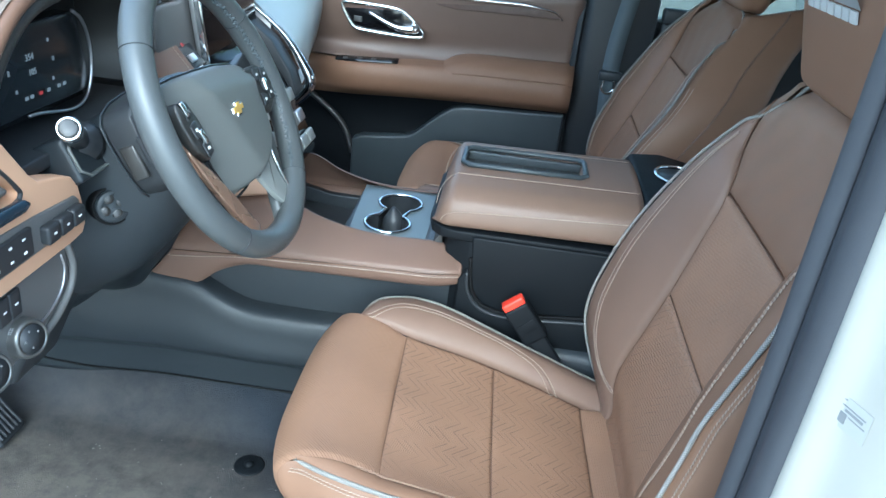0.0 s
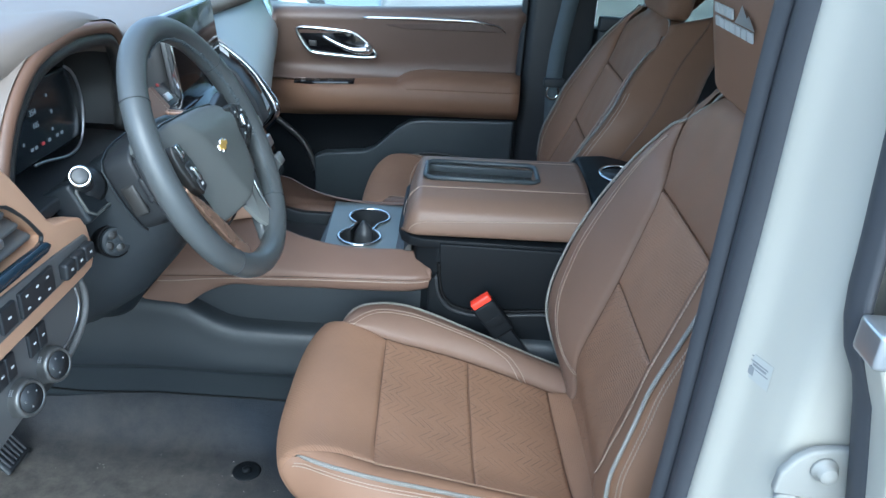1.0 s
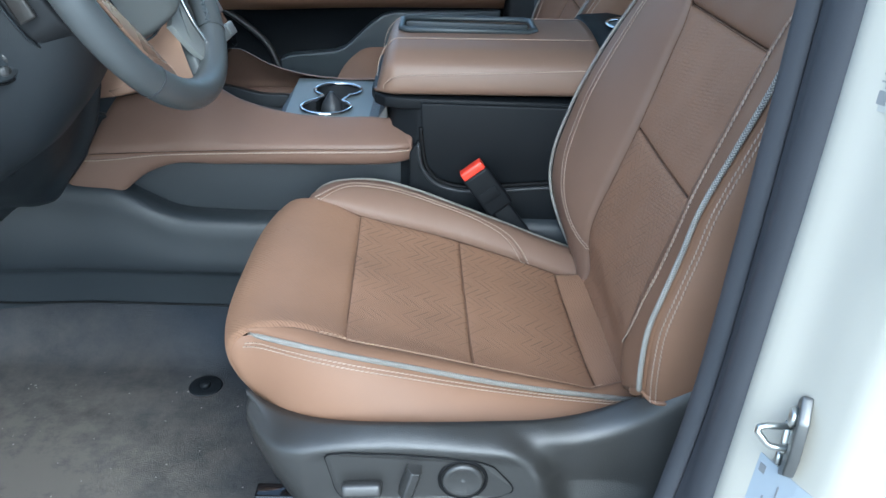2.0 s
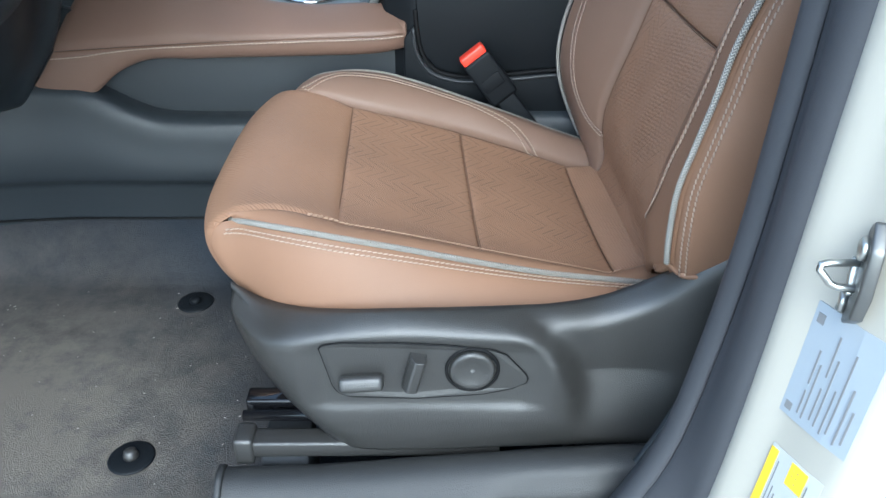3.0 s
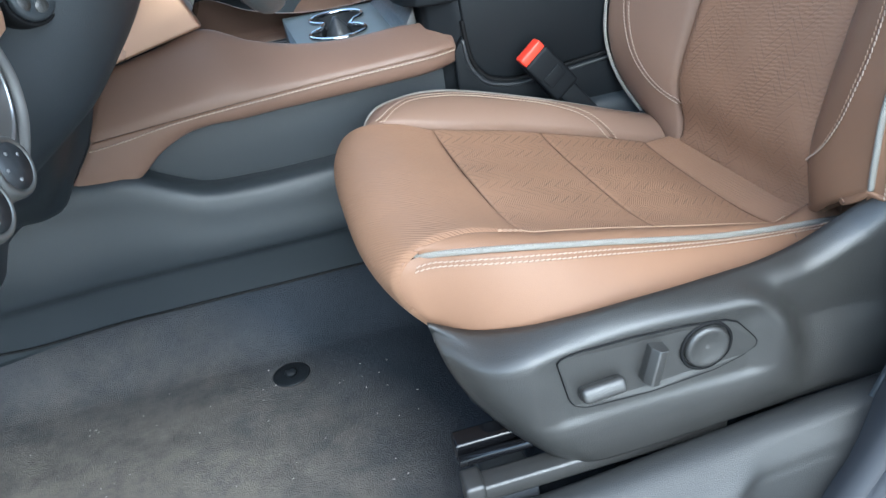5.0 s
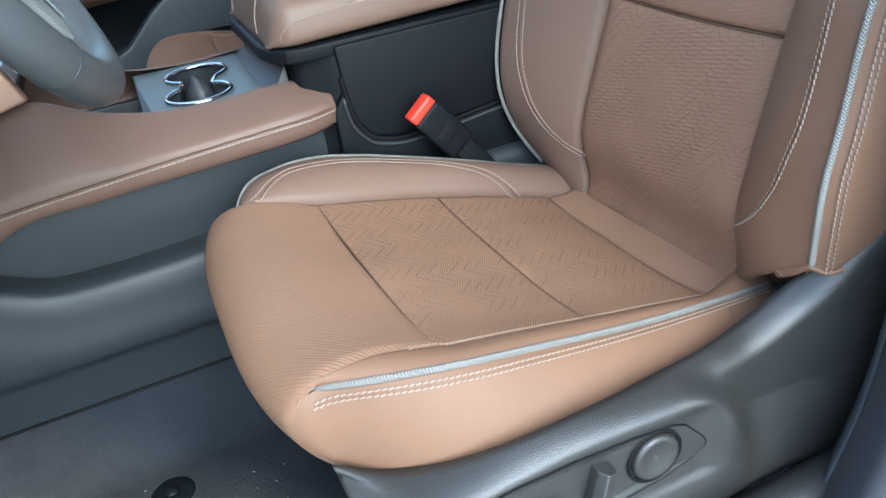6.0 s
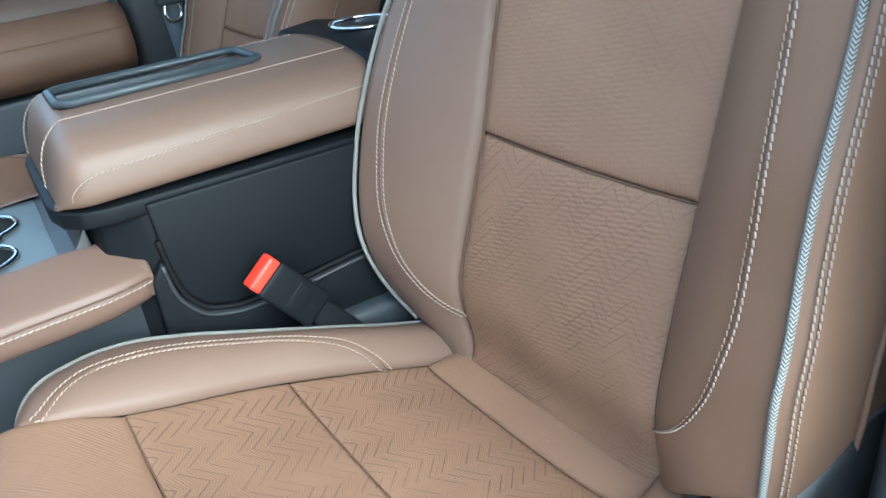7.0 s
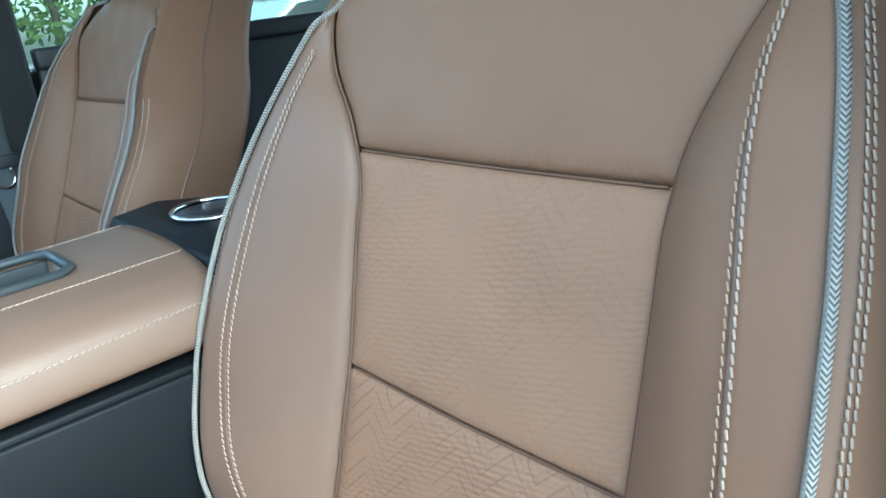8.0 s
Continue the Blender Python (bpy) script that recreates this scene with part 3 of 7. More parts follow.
def nose(a, b):
    w = 2 * b - 1
    lo, hi = NLO(a), NHI(a)
    k = np.clip(1.15 - a, 0, 1)
    return stack(NX(a) + (0.036 * np.abs(w)**3.2) * k + (0.001 - 0.012 * b) * a**2, lo + (hi - lo) * b, NZ(a) - 0.008 * np.abs(w)**4 * k + (crown(b) - 0.002) * a)


_a = np.linspace(0.60, 1.0, 50)
_roll = nose(_a, 0 * _a)


def seam_y(x):
    return np.where(x < 0.134, np.interp(x, _roll[:, 0], _roll[:, 1]), OEy(x))


def seam_z(x):
    """Height of the line along which the outer bolster is sewn on."""
    return np.where(x < 0.134, np.interp(x, _roll[:, 0], _roll[:, 2]), ZC(x) + 0.011) + 0.035 * rise(x)


def outer_bolster(a, b):
    x = 0.03 + 0.46 * a
    lo, hi = OPy(x), seam_y(x)
    return stack(x, lo + (hi - lo) * b, OPz(x) + (seam_z(x) - OPz(x)) * b + 0.004 * np.maximum(0, np.sin(np.pi * b))**0.8 * np.clip((x - 0.06) / 0.10, 0, 1))


def inner_bolster(a, b):
    x = 0.03 + 0.46 * a
    lo, hi = IEy(x), IPy(x)
    g = np.minimum(1, a * 6 + 0.05)
    return stack(x, lo + (hi - lo) * b, (ZC(x) + 0.004) + (IPz(x) - ZC(x) - 0.004) * b**0.7 + 0.016 * np.sin(np.pi * b**0.8) * g - 0.020 * np.exp(-((x - 0.03) / 0.012)**2))


_a = np.linspace(0.0, 0.62, 60)
_edge = nose(_a, 0 * _a)


def FX(z):
    """The outer edge of the front roll, which the side panel is sewn to."""
    return np.interp(z, _edge[:, 2], _edge[:, 0])


def FY(z):
    return np.interp(z, _edge[:, 2], _edge[:, 1])


def outer_side(a, b):
    x = 0.028 + 0.46 * a
    z = 0.19 + (OPz(x) - 0.19) * b
    front = np.exp(-(a / 0.06)**1.2)
    y = OTy(x) + (OPy(x) - OTy(x)) * b**1.6 - 0.006 * np.sin(np.pi * b)
    return stack(x + (FX(z) - 0.028) * front, y + (FY(z) - y) * front, z)


def inner_side(a, b):
    x = 0.03 + 0.46 * a
    z = IPz(x) + (0.06 - IPz(x)) * b
    front = np.exp(-(a / 0.06)**1.2)
    y = IPy(x) + 0.006 * (1 - b)
    return stack(x + (FX(z) + 0.010 - 0.03) * front, y + (1.338 - y) * front, z)


part("cushion_core", box((0.06, 0.97, 0.12), (0.48, 1.33, 0.20), 0.02), plastic_soft, seat)
panel("cushion_front", nose, woven_plain, seat, 90, 60, flip=False, puff=0.0026, edge=0.004, drop=0.0014, label="ribbed woven front roll of the seat cushion")
for x0, x1, mt, nm in (((0.134, 0.123), (0.281, 0.270), woven, "cushion_insert"), ((0.281, 0.270), (0.434, 0.418), woven, "cushion_insert")):
    panel(nm, insert_at(x0, x1), mt, seat, 60, 200, flip=False, puff=0.0022, edge=0.004, drop=0.0014, wave=0.0005, gather=(0.0004, 0.0004), label="woven brown insert with embossed zigzag strokes")
panel("cushion_rear_strip", rear_strip, woven_strip, seat, 30, 56, flip=False, puff=0.0022, edge=0.004, drop=0.0016, label="ribbed woven strip at the back of the cushion")
panel("outer_bolster", outer_bolster, leather, seat, 90, 20, flip=False, puff=0.002, edge=0.004, drop=0.003)
panel("inner_bolster", inner_bolster, leather_pale, seat, 80, 24, flip=False, puff=0.002, edge=0.004, drop=0.003)
panel("outer_side_panel", outer_side, leather, seat, 110, 26, flip=False, puff=0.003, edge=0.006, drop=0.002)
panel("inner_side_panel", inner_side, leather, seat, 50, 12, flip=False, puff=0.003)


def on(S, a, b, lift=0.0015, flip=False):
    """Points on a surface at the given parameters, lifted off it."""
    a, b = np.broadcast_arrays(np.asarray(a, float), np.asarray(b, float))
    e = 1e-3
    a, b = np.clip(a, 2 * e, 1 - 2 * e), np.clip(b, 2 * e, 1 - 2 * e)
    P = S(a, b)
    N = np.cross(S(a + e, b) - S(a - e, b), S(a, b + e) - S(a, b - e))
    N /= np.maximum(np.linalg.norm(N, axis=-1, keepdims=True), 1e-12)
    return P + N * lift * (-1 if flip else 1)


ta = np.linspace(0.0, 1.0, 60)
part("piping", tube(on(outer_bolster, ta * 0.98, 0 * ta, 0.0010), 0.0030, 8, samples=160), cord, seat, "grey braided piping")
part("piping", tube(on(inner_bolster, ta * 0.98, 0 * ta + 1, 0.0015), 0.0025, 8, samples=160), cord, seat, "grey braided piping")
# double stitching under the outer piping, single line along the insert, arc on the inner bolster
rows = [on(outer_side, ta * 0.95 + 0.022, 0 * ta + k, 0.0046, False) for k in (0.948, 0.918)]
part("stitching", stitches(rows), thread, seat, "cream double stitching")["kind"] = "stuff"
tj = np.linspace(0.06, 0.90, 20)
part("seam", tube(on(outer_side, 0 * tj + 0.855, tj, 0.0024), 0.0009, 6, samples=30), leather_dark, seat)
tt = np.linspace(0.17, 0.88, 40)
part("stitching", stitches([on(outer_bolster, tt, 0 * tt + 0.82, 0.0030), on(outer_bolster, tt, 0 * tt + 0.93, 0.0030)], r=0.0005), thread_tan, seat)
th = np.linspace(0, 1, 60)
arc_a = 0.055 + 0.70 * th
arc_b = ip([0, 0.07, 0.16, 0.3, 0.55, 0.78, 0.9, 1.0], [0.02, 0.32, 0.50, 0.58, 0.56, 0.48, 0.32, 0.0])(th)
part("seam", tube(on(inner_bolster, arc_a + 0.003, np.maximum(0, arc_b - 0.045), 0.0022), 0.0011, 6, samples=80), leather_dark, seat)
part("stitching", stitches([on(inner_bolster, arc_a, arc_b, 0.0036), on(inner_bolster, 0.055 + 0.008 + 0.68 * th, np.maximum(0, arc_b - 0.09), 0.0036)]), thread, seat, "cream double stitching")["kind"] = "stuff"

# backrest
zk = [0.22, 0.25, 0.29, 0.36, 0.40, 0.44, 0.48, 0.52, 0.58, 0.62, 0.66, 0.70, 0.74, 0.78, 0.81]
BIy = ip(zk, [1.262, 1.262, 1.266, 1.265, 1.263, 1.262, 1.260, 1.261, 1.262, 1.262, 1.278, 1.306, 1.3125, 1.290, 1.267])
BOy = ip(zk, [0.998, 0.998, 0.998, 0.999, 1.0, 1.0, 1.0, 0.999, 0.998, 0.997, 0.990, 0.972, 0.955, 0.975, 1.0])
PIy = ip(zk, [1.325, 1.345, 1.372, 1.389, 1.395, 1.402, 1.406, 1.405, 1.400, 1.386, 1.362, 1.338, 1.318, 1.294, 1.27])
PIx = ip(zk, [0.468, 0.452, 0.432, 0.414, 0.418, 0.430, 0.444, 0.460, 0.488, 0.506, 0.522, 0.542, 0.566, 0.592, 0.615])
POy = ip(zk, [0.925, 0.911, 0.900, 0.889, 0.887, 0.887, 0.890, 0.891, 0.895, 0.899, 0.905, 0.914, 0.928, 0.954, 0.99])
POx = ip(zk, [0.47, 0.462, 0.452, 0.442, 0.442, 0.450, 0.460, 0.468, 0.490, 0.506, 0.522, 0.542, 0.566, 0.592, 0.615])


def XC(z):
    return 0.448 + 0.30 * (z - 0.29) + 0.004 * np.sin((z - 0.25) * 9) + 0.033 * np.exp(-((z - 0.245) / 0.055)**2)


def back_insert(z0, z1, sag0=0.0, sag1=0.0):
    def S(a, b):
        w = 2 * b - 1
        z = z0 + (z1 - z0) * a - (sag0 * (1 - a) + sag1 * a) * (1 - w**2)
        lo, hi = BOy(z), BIy(z)
        return stack(XC(z) - 0.004 * np.abs(w)**2.5, lo + (hi - lo) * b, z)
    return S


def back_bolster(Ex, Ey, Px, Py, bulge, z0=0.225, z1=0.80, slant=0.0):
    def S(a, b):
        lo = z0 + slant * b
        z = lo + (z1 - lo) * a
        fade = np.clip((0.80 - z) / 0.10, 0.0, 1) * np.clip((z - 0.2) / 0.06, 0.3, 1)
        x0, x1 = Ex(z) - 0.004, Px(z)
        x1 = np.minimum(x1, x0 + 0.004)
        return stack(x0 + (x1 - x0) * b**0.85 - bulge * np.sin(np.pi * b**0.75) * fade * np.clip(np.abs(Py(z) - Ey(z)) / 0.06, 0, 1), Ey(z) + (Py(z) - Ey(z)) * b, z)
    return S


in_bol = back_bolster(XC, BIy, PIx, PIy, 0.010, 0.225, 0.742)
out_bol = back_bolster(XC, BOy, POx, POy, 0.012, 0.238, 0.80, 0.080)


def side_face(Px, Py, out):
    def S(a, b):
        z = 0.30 + 0.50 * a
        x = np.minimum(Px(z), XC(z))
        depth = 0.21 - 0.05 * a
        return stack(x + depth * b, Py(z) + out * (0.022 * np.sin(np.pi * np.minimum(1, b * 0.9 + 0.12)) - 0.008) * np.clip((0.83 - z) / 0.2, 0.1, 1), z + (0.02 + 0.045 * a**2) * b)
    return S


out_side = side_face(POx, POy, -1)
in_side = side_face(PIx, PIy, 1)
core = loft([[(XC(z) + 0.022, max(BOy(z) - 0.02, POy(z) + 0.016), z), (XC(z) + 0.024, 1.13, z), (XC(z) + 0.022, min(BIy(z) + 0.02, PIy(z) - 0.016), z), (XC(z) + 0.10, min(BIy(z) + 0.04, PIy(z) - 0.016), z), (XC(z) + 0.115, 1.13, z), (XC(z) + 0.10, max(BOy(z) - 0.04, POy(z) + 0.016), z), (XC(z) + 0.022, max(BOy(z) - 0.02, POy(z) + 0.016), z)] for z in (0.24, 0.36, 0.48, 0.60, 0.70, 0.775)], 48, 24)
part("back_shell", grid(core), leather_dark, seat, "dark brown back shell")
panel("back_lower_insert", back_insert(0.232, 0.478, 0.0, 0.005), woven_back, seat, 80, 200, gather=(0.0, 0.0007), flip=False, puff=0.005, edge=0.007, drop=0.0045, wave=0.0008, label="woven brown insert with embossed zigzag strokes")
panel("back_middle_insert", back_insert(0.478, 0.640, 0.005, 0.002), woven_soft, seat, 60, 200, gather=(0.0007, 0.0009), flip=False, puff=0.005, edge=0.007, drop=0.0045, wave=0.0008)


def back_top(a, b):
    w = 2 * b - 1
    s = 0.640 + 0.22 * a
    z = np.where(s < 0.78, s, 0.78 + 0.028 * np.sin(np.clip((s - 0.78) / 0.055, 0, 2) * np.pi / 2))
    x = XC(np.minimum(s, 0.80)) + np.where(s > 0.77, (s - 0.77)**2 * 7.0, 0)
    z = z - 0.03 * np.abs(w)**3 * np.clip((s - 0.74) / 0.07, 0, 1) - 0.002 * (1 - w**2) * (1 - a)
    lo, hi = BOy(np.minimum(s, 0.78)), BIy(np.minimum(s, 0.78))
    return stack(x - 0.003 * np.abs(w)**2.5 * (1 - a), lo + (hi - lo) * b, z)


panel("back_upper_panel", back_top, leather, seat, 70, 200, gather=(0.0009, 0.0), flip=False, puff=0.005, edge=0.007, drop=0.0045, wave=0.0010)
panel("back_inner_bolster", in_bol, leather_pale, seat, 90, 26, flip=False, puff=0.002, edge=0.005, drop=0.004)
panel("back_outer_bolster", out_bol, leather, seat, 90, 26, flip=True, puff=0.002, edge=0.005, drop=0.004)
panel("back_outer_side", out_side, leather, seat, 70, 24, flip=True, puff=0.004)
panel("back_inner_side", in_side, leather, seat, 60, 20, flip=False, puff=0.004)
tz = np.linspace(0.0, 1.0, 80)
bp_out = on(out_bol, tz * 0.98 + 0.01, 0 * tz + 1, 0.003, True)
bp_in = on(in_bol, tz * 0.98 + 0.01, 0 * tz + 1, 0.003)
part("piping", tube(bp_out, 0.0029, 8, samples=180), cord, seat, "grey braided piping")
te = np.linspace(0.50, 0.72, 16)
edge_in = on(back_top, te, 0 * te + 0.99, 0.002)
part("piping", tube(np.concatenate([bp_in[4:-1], edge_in]), 0.0025, 8, samples=220), cord, seat, "grey braided piping")
top_pipe = [tuple(edge_in[-1]), (0.603, 1.25, 0.800), (0.600, 1.20, 0.806), (0.598, 1.147, 0.806), (0.600, 1.09, 0.806), (0.603, 1.04, 0.800), (0.606, 1.005, 0.786)]
part("piping", tube(top_pipe, 0.0027, 8, samples=80), cord, seat, "grey braided piping")
st = np.linspace(0.1223, 0.945, 80)
ib = ip([0.1223, 0.167, 0.222, 0.300, 0.445, 0.667, 0.834, 0.945], [0.02, 0.28, 0.50, 0.66, 0.76, 0.76, 0.70, 0.45])(st)
zo = np.linspace(0.311, 0.76, 80)
ob_ = ip([0.311, 0.334, 0.369, 0.415, 0.484, 0.57, 0.656, 0.76], [0.06, 0.32, 0.53, 0.65, 0.69, 0.645, 0.57, 0.36])(zo)
so = (zo - 0.238 - 0.080 * ob_) / (0.80 - 0.238 - 0.080 * ob_)
part("seam", tube(on(in_bol, st, np.maximum(0, ib - 0.035), 0.0022), 0.0011, 6, samples=90), leather_dark, seat)
part("stitching", stitches([on(in_bol, st, ib, 0.0036), on(in_bol, st, np.maximum(0, ib - 0.07), 0.0036)]), thread, seat, "cream double stitching")["kind"] = "stuff"
part("seam", tube(on(out_bol, so, np.maximum(0, ob_ - 0.028), 0.0014, True), 0.0016, 6, samples=90), leather_dark, seat)
part("stitching", stitches([on(out_bol, so, ob_, 0.0036, True)]), thread, seat, "cream stitching")["kind"] = "stuff"
part("stitching", stitches([on(out_bol, so, np.maximum(0, ob_ - 0.048), 0.0034, True)], r=0.0006), thread_tan, seat, "tan stitching")["kind"] = "stuff"
sb = np.linspace(0.02, 0.98, 80)
part("stitching", stitches([on(out_side, sb, 0 * sb + 0.040, 0.0046, True), on(out_side, sb, 0 * sb + 0.064, 0.0046, True)]), thread, seat, "cream double stitching")["kind"] = "stuff"
part("stitching", stitches([on(in_side, 0.7 * sb, 0 * sb + 0.05, 0.0046, False), on(in_side, 0.7 * sb, 0 * sb + 0.09, 0.0046, False)]), thread, seat, "cream double stitching")["kind"] = "stuff"
part("side_seam", tube(on(out_side, sb, 0.30 + 0.16 * sb, 0.0055, True), 0.0024, 8, samples=90), leather, seat, "raised leather welt")
part("stitching", stitches([on(out_side, sb, 0.325 + 0.16 * sb, 0.0048, True)]), seam_brown, seat, "dark stitching")["kind"] = "stuff"
part("side_seam", tube(on(in_side, sb, 0.42 + 0.12 * sb, 0.004, False), 0.0022, 6, samples=90), leather_dark, seat)
wb_ = np.linspace(0.02, 0.6, 30)
part("welt", tube(np.concatenate([[(0.447, 0.905, 0.316)], on(out_side, 0 * wb_ + 0.02, wb_ + 0.05, 0.004, True)]), 0.0026, 8, samples=50), leather, seat, "brown leather welt along the lower edge")
# folded leather tab at the foot of the outer bolster
tab = [(0.931, 0.287), (0.9385, 0.294), (0.9375, 0.306), (0.929, 0.313), (0.915, 0.319), (0.902, 0.325), (0.901, 0.312), (0.910, 0.302), (0.920, 0.294)]
part("bolster_tab", prism(tab, "x", 0.445, 0.469, 0.008, 4), leather, seat)
part("tab_fold", tube([(0.4448, 0.9245, 0.2945), (0.4445, 0.9312, 0.2985), (0.4445, 0.9305, 0.3040), (0.4447, 0.922, 0.3100), (0.4449, 0.905, 0.3175)], 0.0011, 6, samples=30), leather_dark, seat)


# seams sewn into the insert borders
tb = np.linspace(0.015, 0.985, 60)
for S0, S1 in (((0.134, 0.123), (0.281, 0.270)), ((0.281, 0.270), (0.434, 0.418))):
    part("seam", tube(on(insert_at(S0, S1), 0 * tb, tb, 0.0000), 0.0008, 6, samples=70), seam_brown, seat)
part("seam", tube(on(rear_strip, 0 * tb, tb, 0.0000), 0.0008, 6, samples=70), seam_brown, seat)
for S0 in (back_insert(0.232, 0.478, 0.0, 0.005), back_insert(0.478, 0.640, 0.005, 0.002)):
    part("seam", tube(on(S0, 0 * tb + 1, tb, 0.0000), 0.0010, 6, samples=70), seam_brown, seat)
zs_ = np.linspace(0.27, 0.77, 60)
part("seam", tube(stack(XC(zs_) - 0.0050, BIy(zs_), zs_), 0.0013, 6, samples=90), seam_brown, seat)
part("seam", tube(stack(XC(zs_) - 0.0050, BOy(zs_), zs_), 0.0010, 6, samples=90), seam_brown, seat)


# headrest
def headrest():
    secs = []
    for z, dx, hw, th in ((0.804, 0.012, 0.112, 0.045), (0.812, 0.006, 0.132, 0.060), (0.84, 0.0, 0.142, 0.070), (0.90, -0.014, 0.147, 0.076), (0.95, -0.022, 0.147, 0.078), (1.0, -0.024, 0.142, 0.074), (1.03, -0.018, 0.128, 0.064), (1.045, -0.005, 0.10, 0.045)):
        c, x = 1.140, 0.578 + dx
        ring = []
        for k in range(32):
            t = 2 * math.pi * k / 32
            ct, s_ = math.cos(t), math.sin(t)
            ring.append((x + th / 2 - th / 2 * math.copysign(abs(ct)**0.45, ct), c + hw * math.copysign(abs(s_)**0.5, s_), z))
        secs.append(ring + ring[:1])
    P = loft(secs, 64, 40)
    v, f = grid(P)
    v = np.concatenate([v, [P[0].mean(0)], [P[-1].mean(0)]])
    n, m = P.shape[:2]
    f += [(len(v) - 2, j, j + 1) for j in range(m - 1)] + [(len(v) - 1, (n - 1) * m + j + 1, (n - 1) * m + j) for j in range(m - 1)]
    hr = part("headrest", (v, f), leather, seat, "brown leather headrest with an embroidered cream badge")
    for y in (1.08, 1.20):
        part("post", tube([(0.63, y, 0.74), (0.615, y, 0.84)], 0.006, 10), chrome, seat, "chrome headrest post")
    # badge: plain bars and a mountain outline
    bz = Matrix.Translation((0.5630, 1.146, 0.894)) @ pose(0, 0, 0, 0, -13, 0)

    def bar(y0, y1, z0, z1):
        return turn_bm(box((-0.0012, y0, z0), (0.0012, y1, z1), 0), bz)
    for n, y0, z0, pitch in ((4, 0.078, 0.0225, 0.0195), (7, 0.076, 0.0055, 0.0215)):
        for i in range(n):
            y1 = y0 - i * pitch
            part("badge_bar", bar(y1 - pitch * 0.78, y1, z0, z0 + 0.0125), paper_white, hr, smooth=False)
    mt = bmesh.new()
    pts = [(-0.080, 0.021), (-0.060, 0.037), (-0.052, 0.032), (-0.036, 0.046), (-0.018, 0.030), (-0.006, 0.021)]
    mv = [mt.verts.new((-0.0012, y, z)) for y, z in pts]
    mt.faces.new(mv)
    bmesh.ops.solidify(mt, geom=mt.faces[:], thickness=0.002)
    part("badge_mountain", turn_bm(mt, bz), paper_white, hr, smooth=False)


headrest()

# side trim of the seat base with its switch panel
TZ = ip([-0.01, 0.03, 0.06, 0.10, 0.15, 0.20, 0.25, 0.30, 0.35, 0.40, 0.44, 0.48, 0.52, 0.58], [0.268, 0.264, 0.256, 0.262, 0.270, 0.273, 0.271, 0.267, 0.265, 0.270, 0.292, 0.335, 0.365, 0.37])
TY = ip([-0.01, 0.03, 0.06, 0.10, 0.15, 0.20, 0.25, 0.30, 0.35, 0.40, 0.44, 0.48, 0.52, 0.58], [0.975, 0.950, 0.936, 0.912, 0.896, 0.893, 0.897, 0.905, 0.912, 0.920, 0.915, 0.890, 0.870, 0.86])


def trim_front(b):
    return 0.028 + 0.02 * b + 0.076 * b**2


SHELF = ip([0.0, 0.02, 0.045, 0.07, 0.095, 0.12, 0.15, 0.19, 0.30, 0.54, 0.60, 0.64, 0.69, 0.80, 1.0], [0, 0.34, 0.62, 0.80, 0.875, 0.880, 0.850, 0.815, 0.80, 0.80, 0.83, 0.91, 0.945, 0.92, 0.76])
PLAIN = ip([0.0, 0.02, 0.045, 0.07, 0.10, 0.14, 0.20, 0.5, 0.8, 1.0], [0, 0.34, 0.62, 0.79, 0.89, 0.93, 0.945, 0.95, 0.92, 0.76])


def trim(a, b):
    x0 = trim_front(b)
    x = x0 + (0.572 - x0) * a
    z1, z0 = TZ(x), 0.110
    z = z1 + (z0 - z1) * b
    y = SHELF(b)
    inset = np.clip((x - 0.10) / 0.03, 0, 1) * np.clip((0.345 - x) / 0.03, 0, 1)
    y = PLAIN(b) + (y - PLAIN(b)) * inset
    nosey = 0.054 * (1 - 0.72 * b**2) * np.exp(-(np.maximum(0, x - x0) / (0.032 - 0.016 * b))**1.3) * np.clip(b * 22, 0, 1)
    crest = np.interp(z, [0.18, 0.199, 0.220, 0.238, 0.252, 0.262, 0.275], [0.374, 0.368, 0.359, 0.346, 0.329, 0.311, 0.286])
    y = y * (1 - 0.46 / (1 + np.exp(-(x - crest) / 0.0055)) * np.clip((z - 0.12) / 0.08, 0, 1))
    ridge = 0.0022 * np.exp(-((x - crest + 0.012) / 0.010)**2) * np.clip((b - 0.04) * 12, 0, 1) * np.clip((z - 0.175) / 0.03, 0, 1)
    return stack(x, TY(x) + (0.865 - TY(x)) * y + nosey - ridge, z)


A, B = np.meshgrid(np.linspace(0, 1, 130), np.linspace(0, 1, 80), indexing="ij")
part("side_trim", shell(trim(A, B), 0.006, True), plastic, seat, "charcoal grained plastic side trim")


def on_trim(x, z, out=0.0):
    b = (TZ(x) - z) / (TZ(x) - 0.110)
    a = (x - trim_front(b)) / (0.572 - trim_front(b))
    return np.array(trim(np.array(a), np.array(b))) + np.array((0, -out, 0))


pp = [(0.124, 0.243), (0.128, 0.248), (0.146, 0.251), (0.194, 0.251), (0.244, 0.247), (0.286, 0.240), (0.300, 0.233), (0.322, 0.206), (0.321, 0.199), (0.308, 0.191), (0.279, 0.185), (0.214, 0.182), (0.149, 0.184), (0.139, 0.188), (0.134, 0.195)]


def conform(bm):
    """Lays a mesh, built about y = 0, onto the side trim."""
    for v in bm.verts:
        v.co.y += float(on_trim(v.co.x, v.co.z)[1])
    return bm


def trim_y(x, z):
    return float(on_trim(x, z)[1])


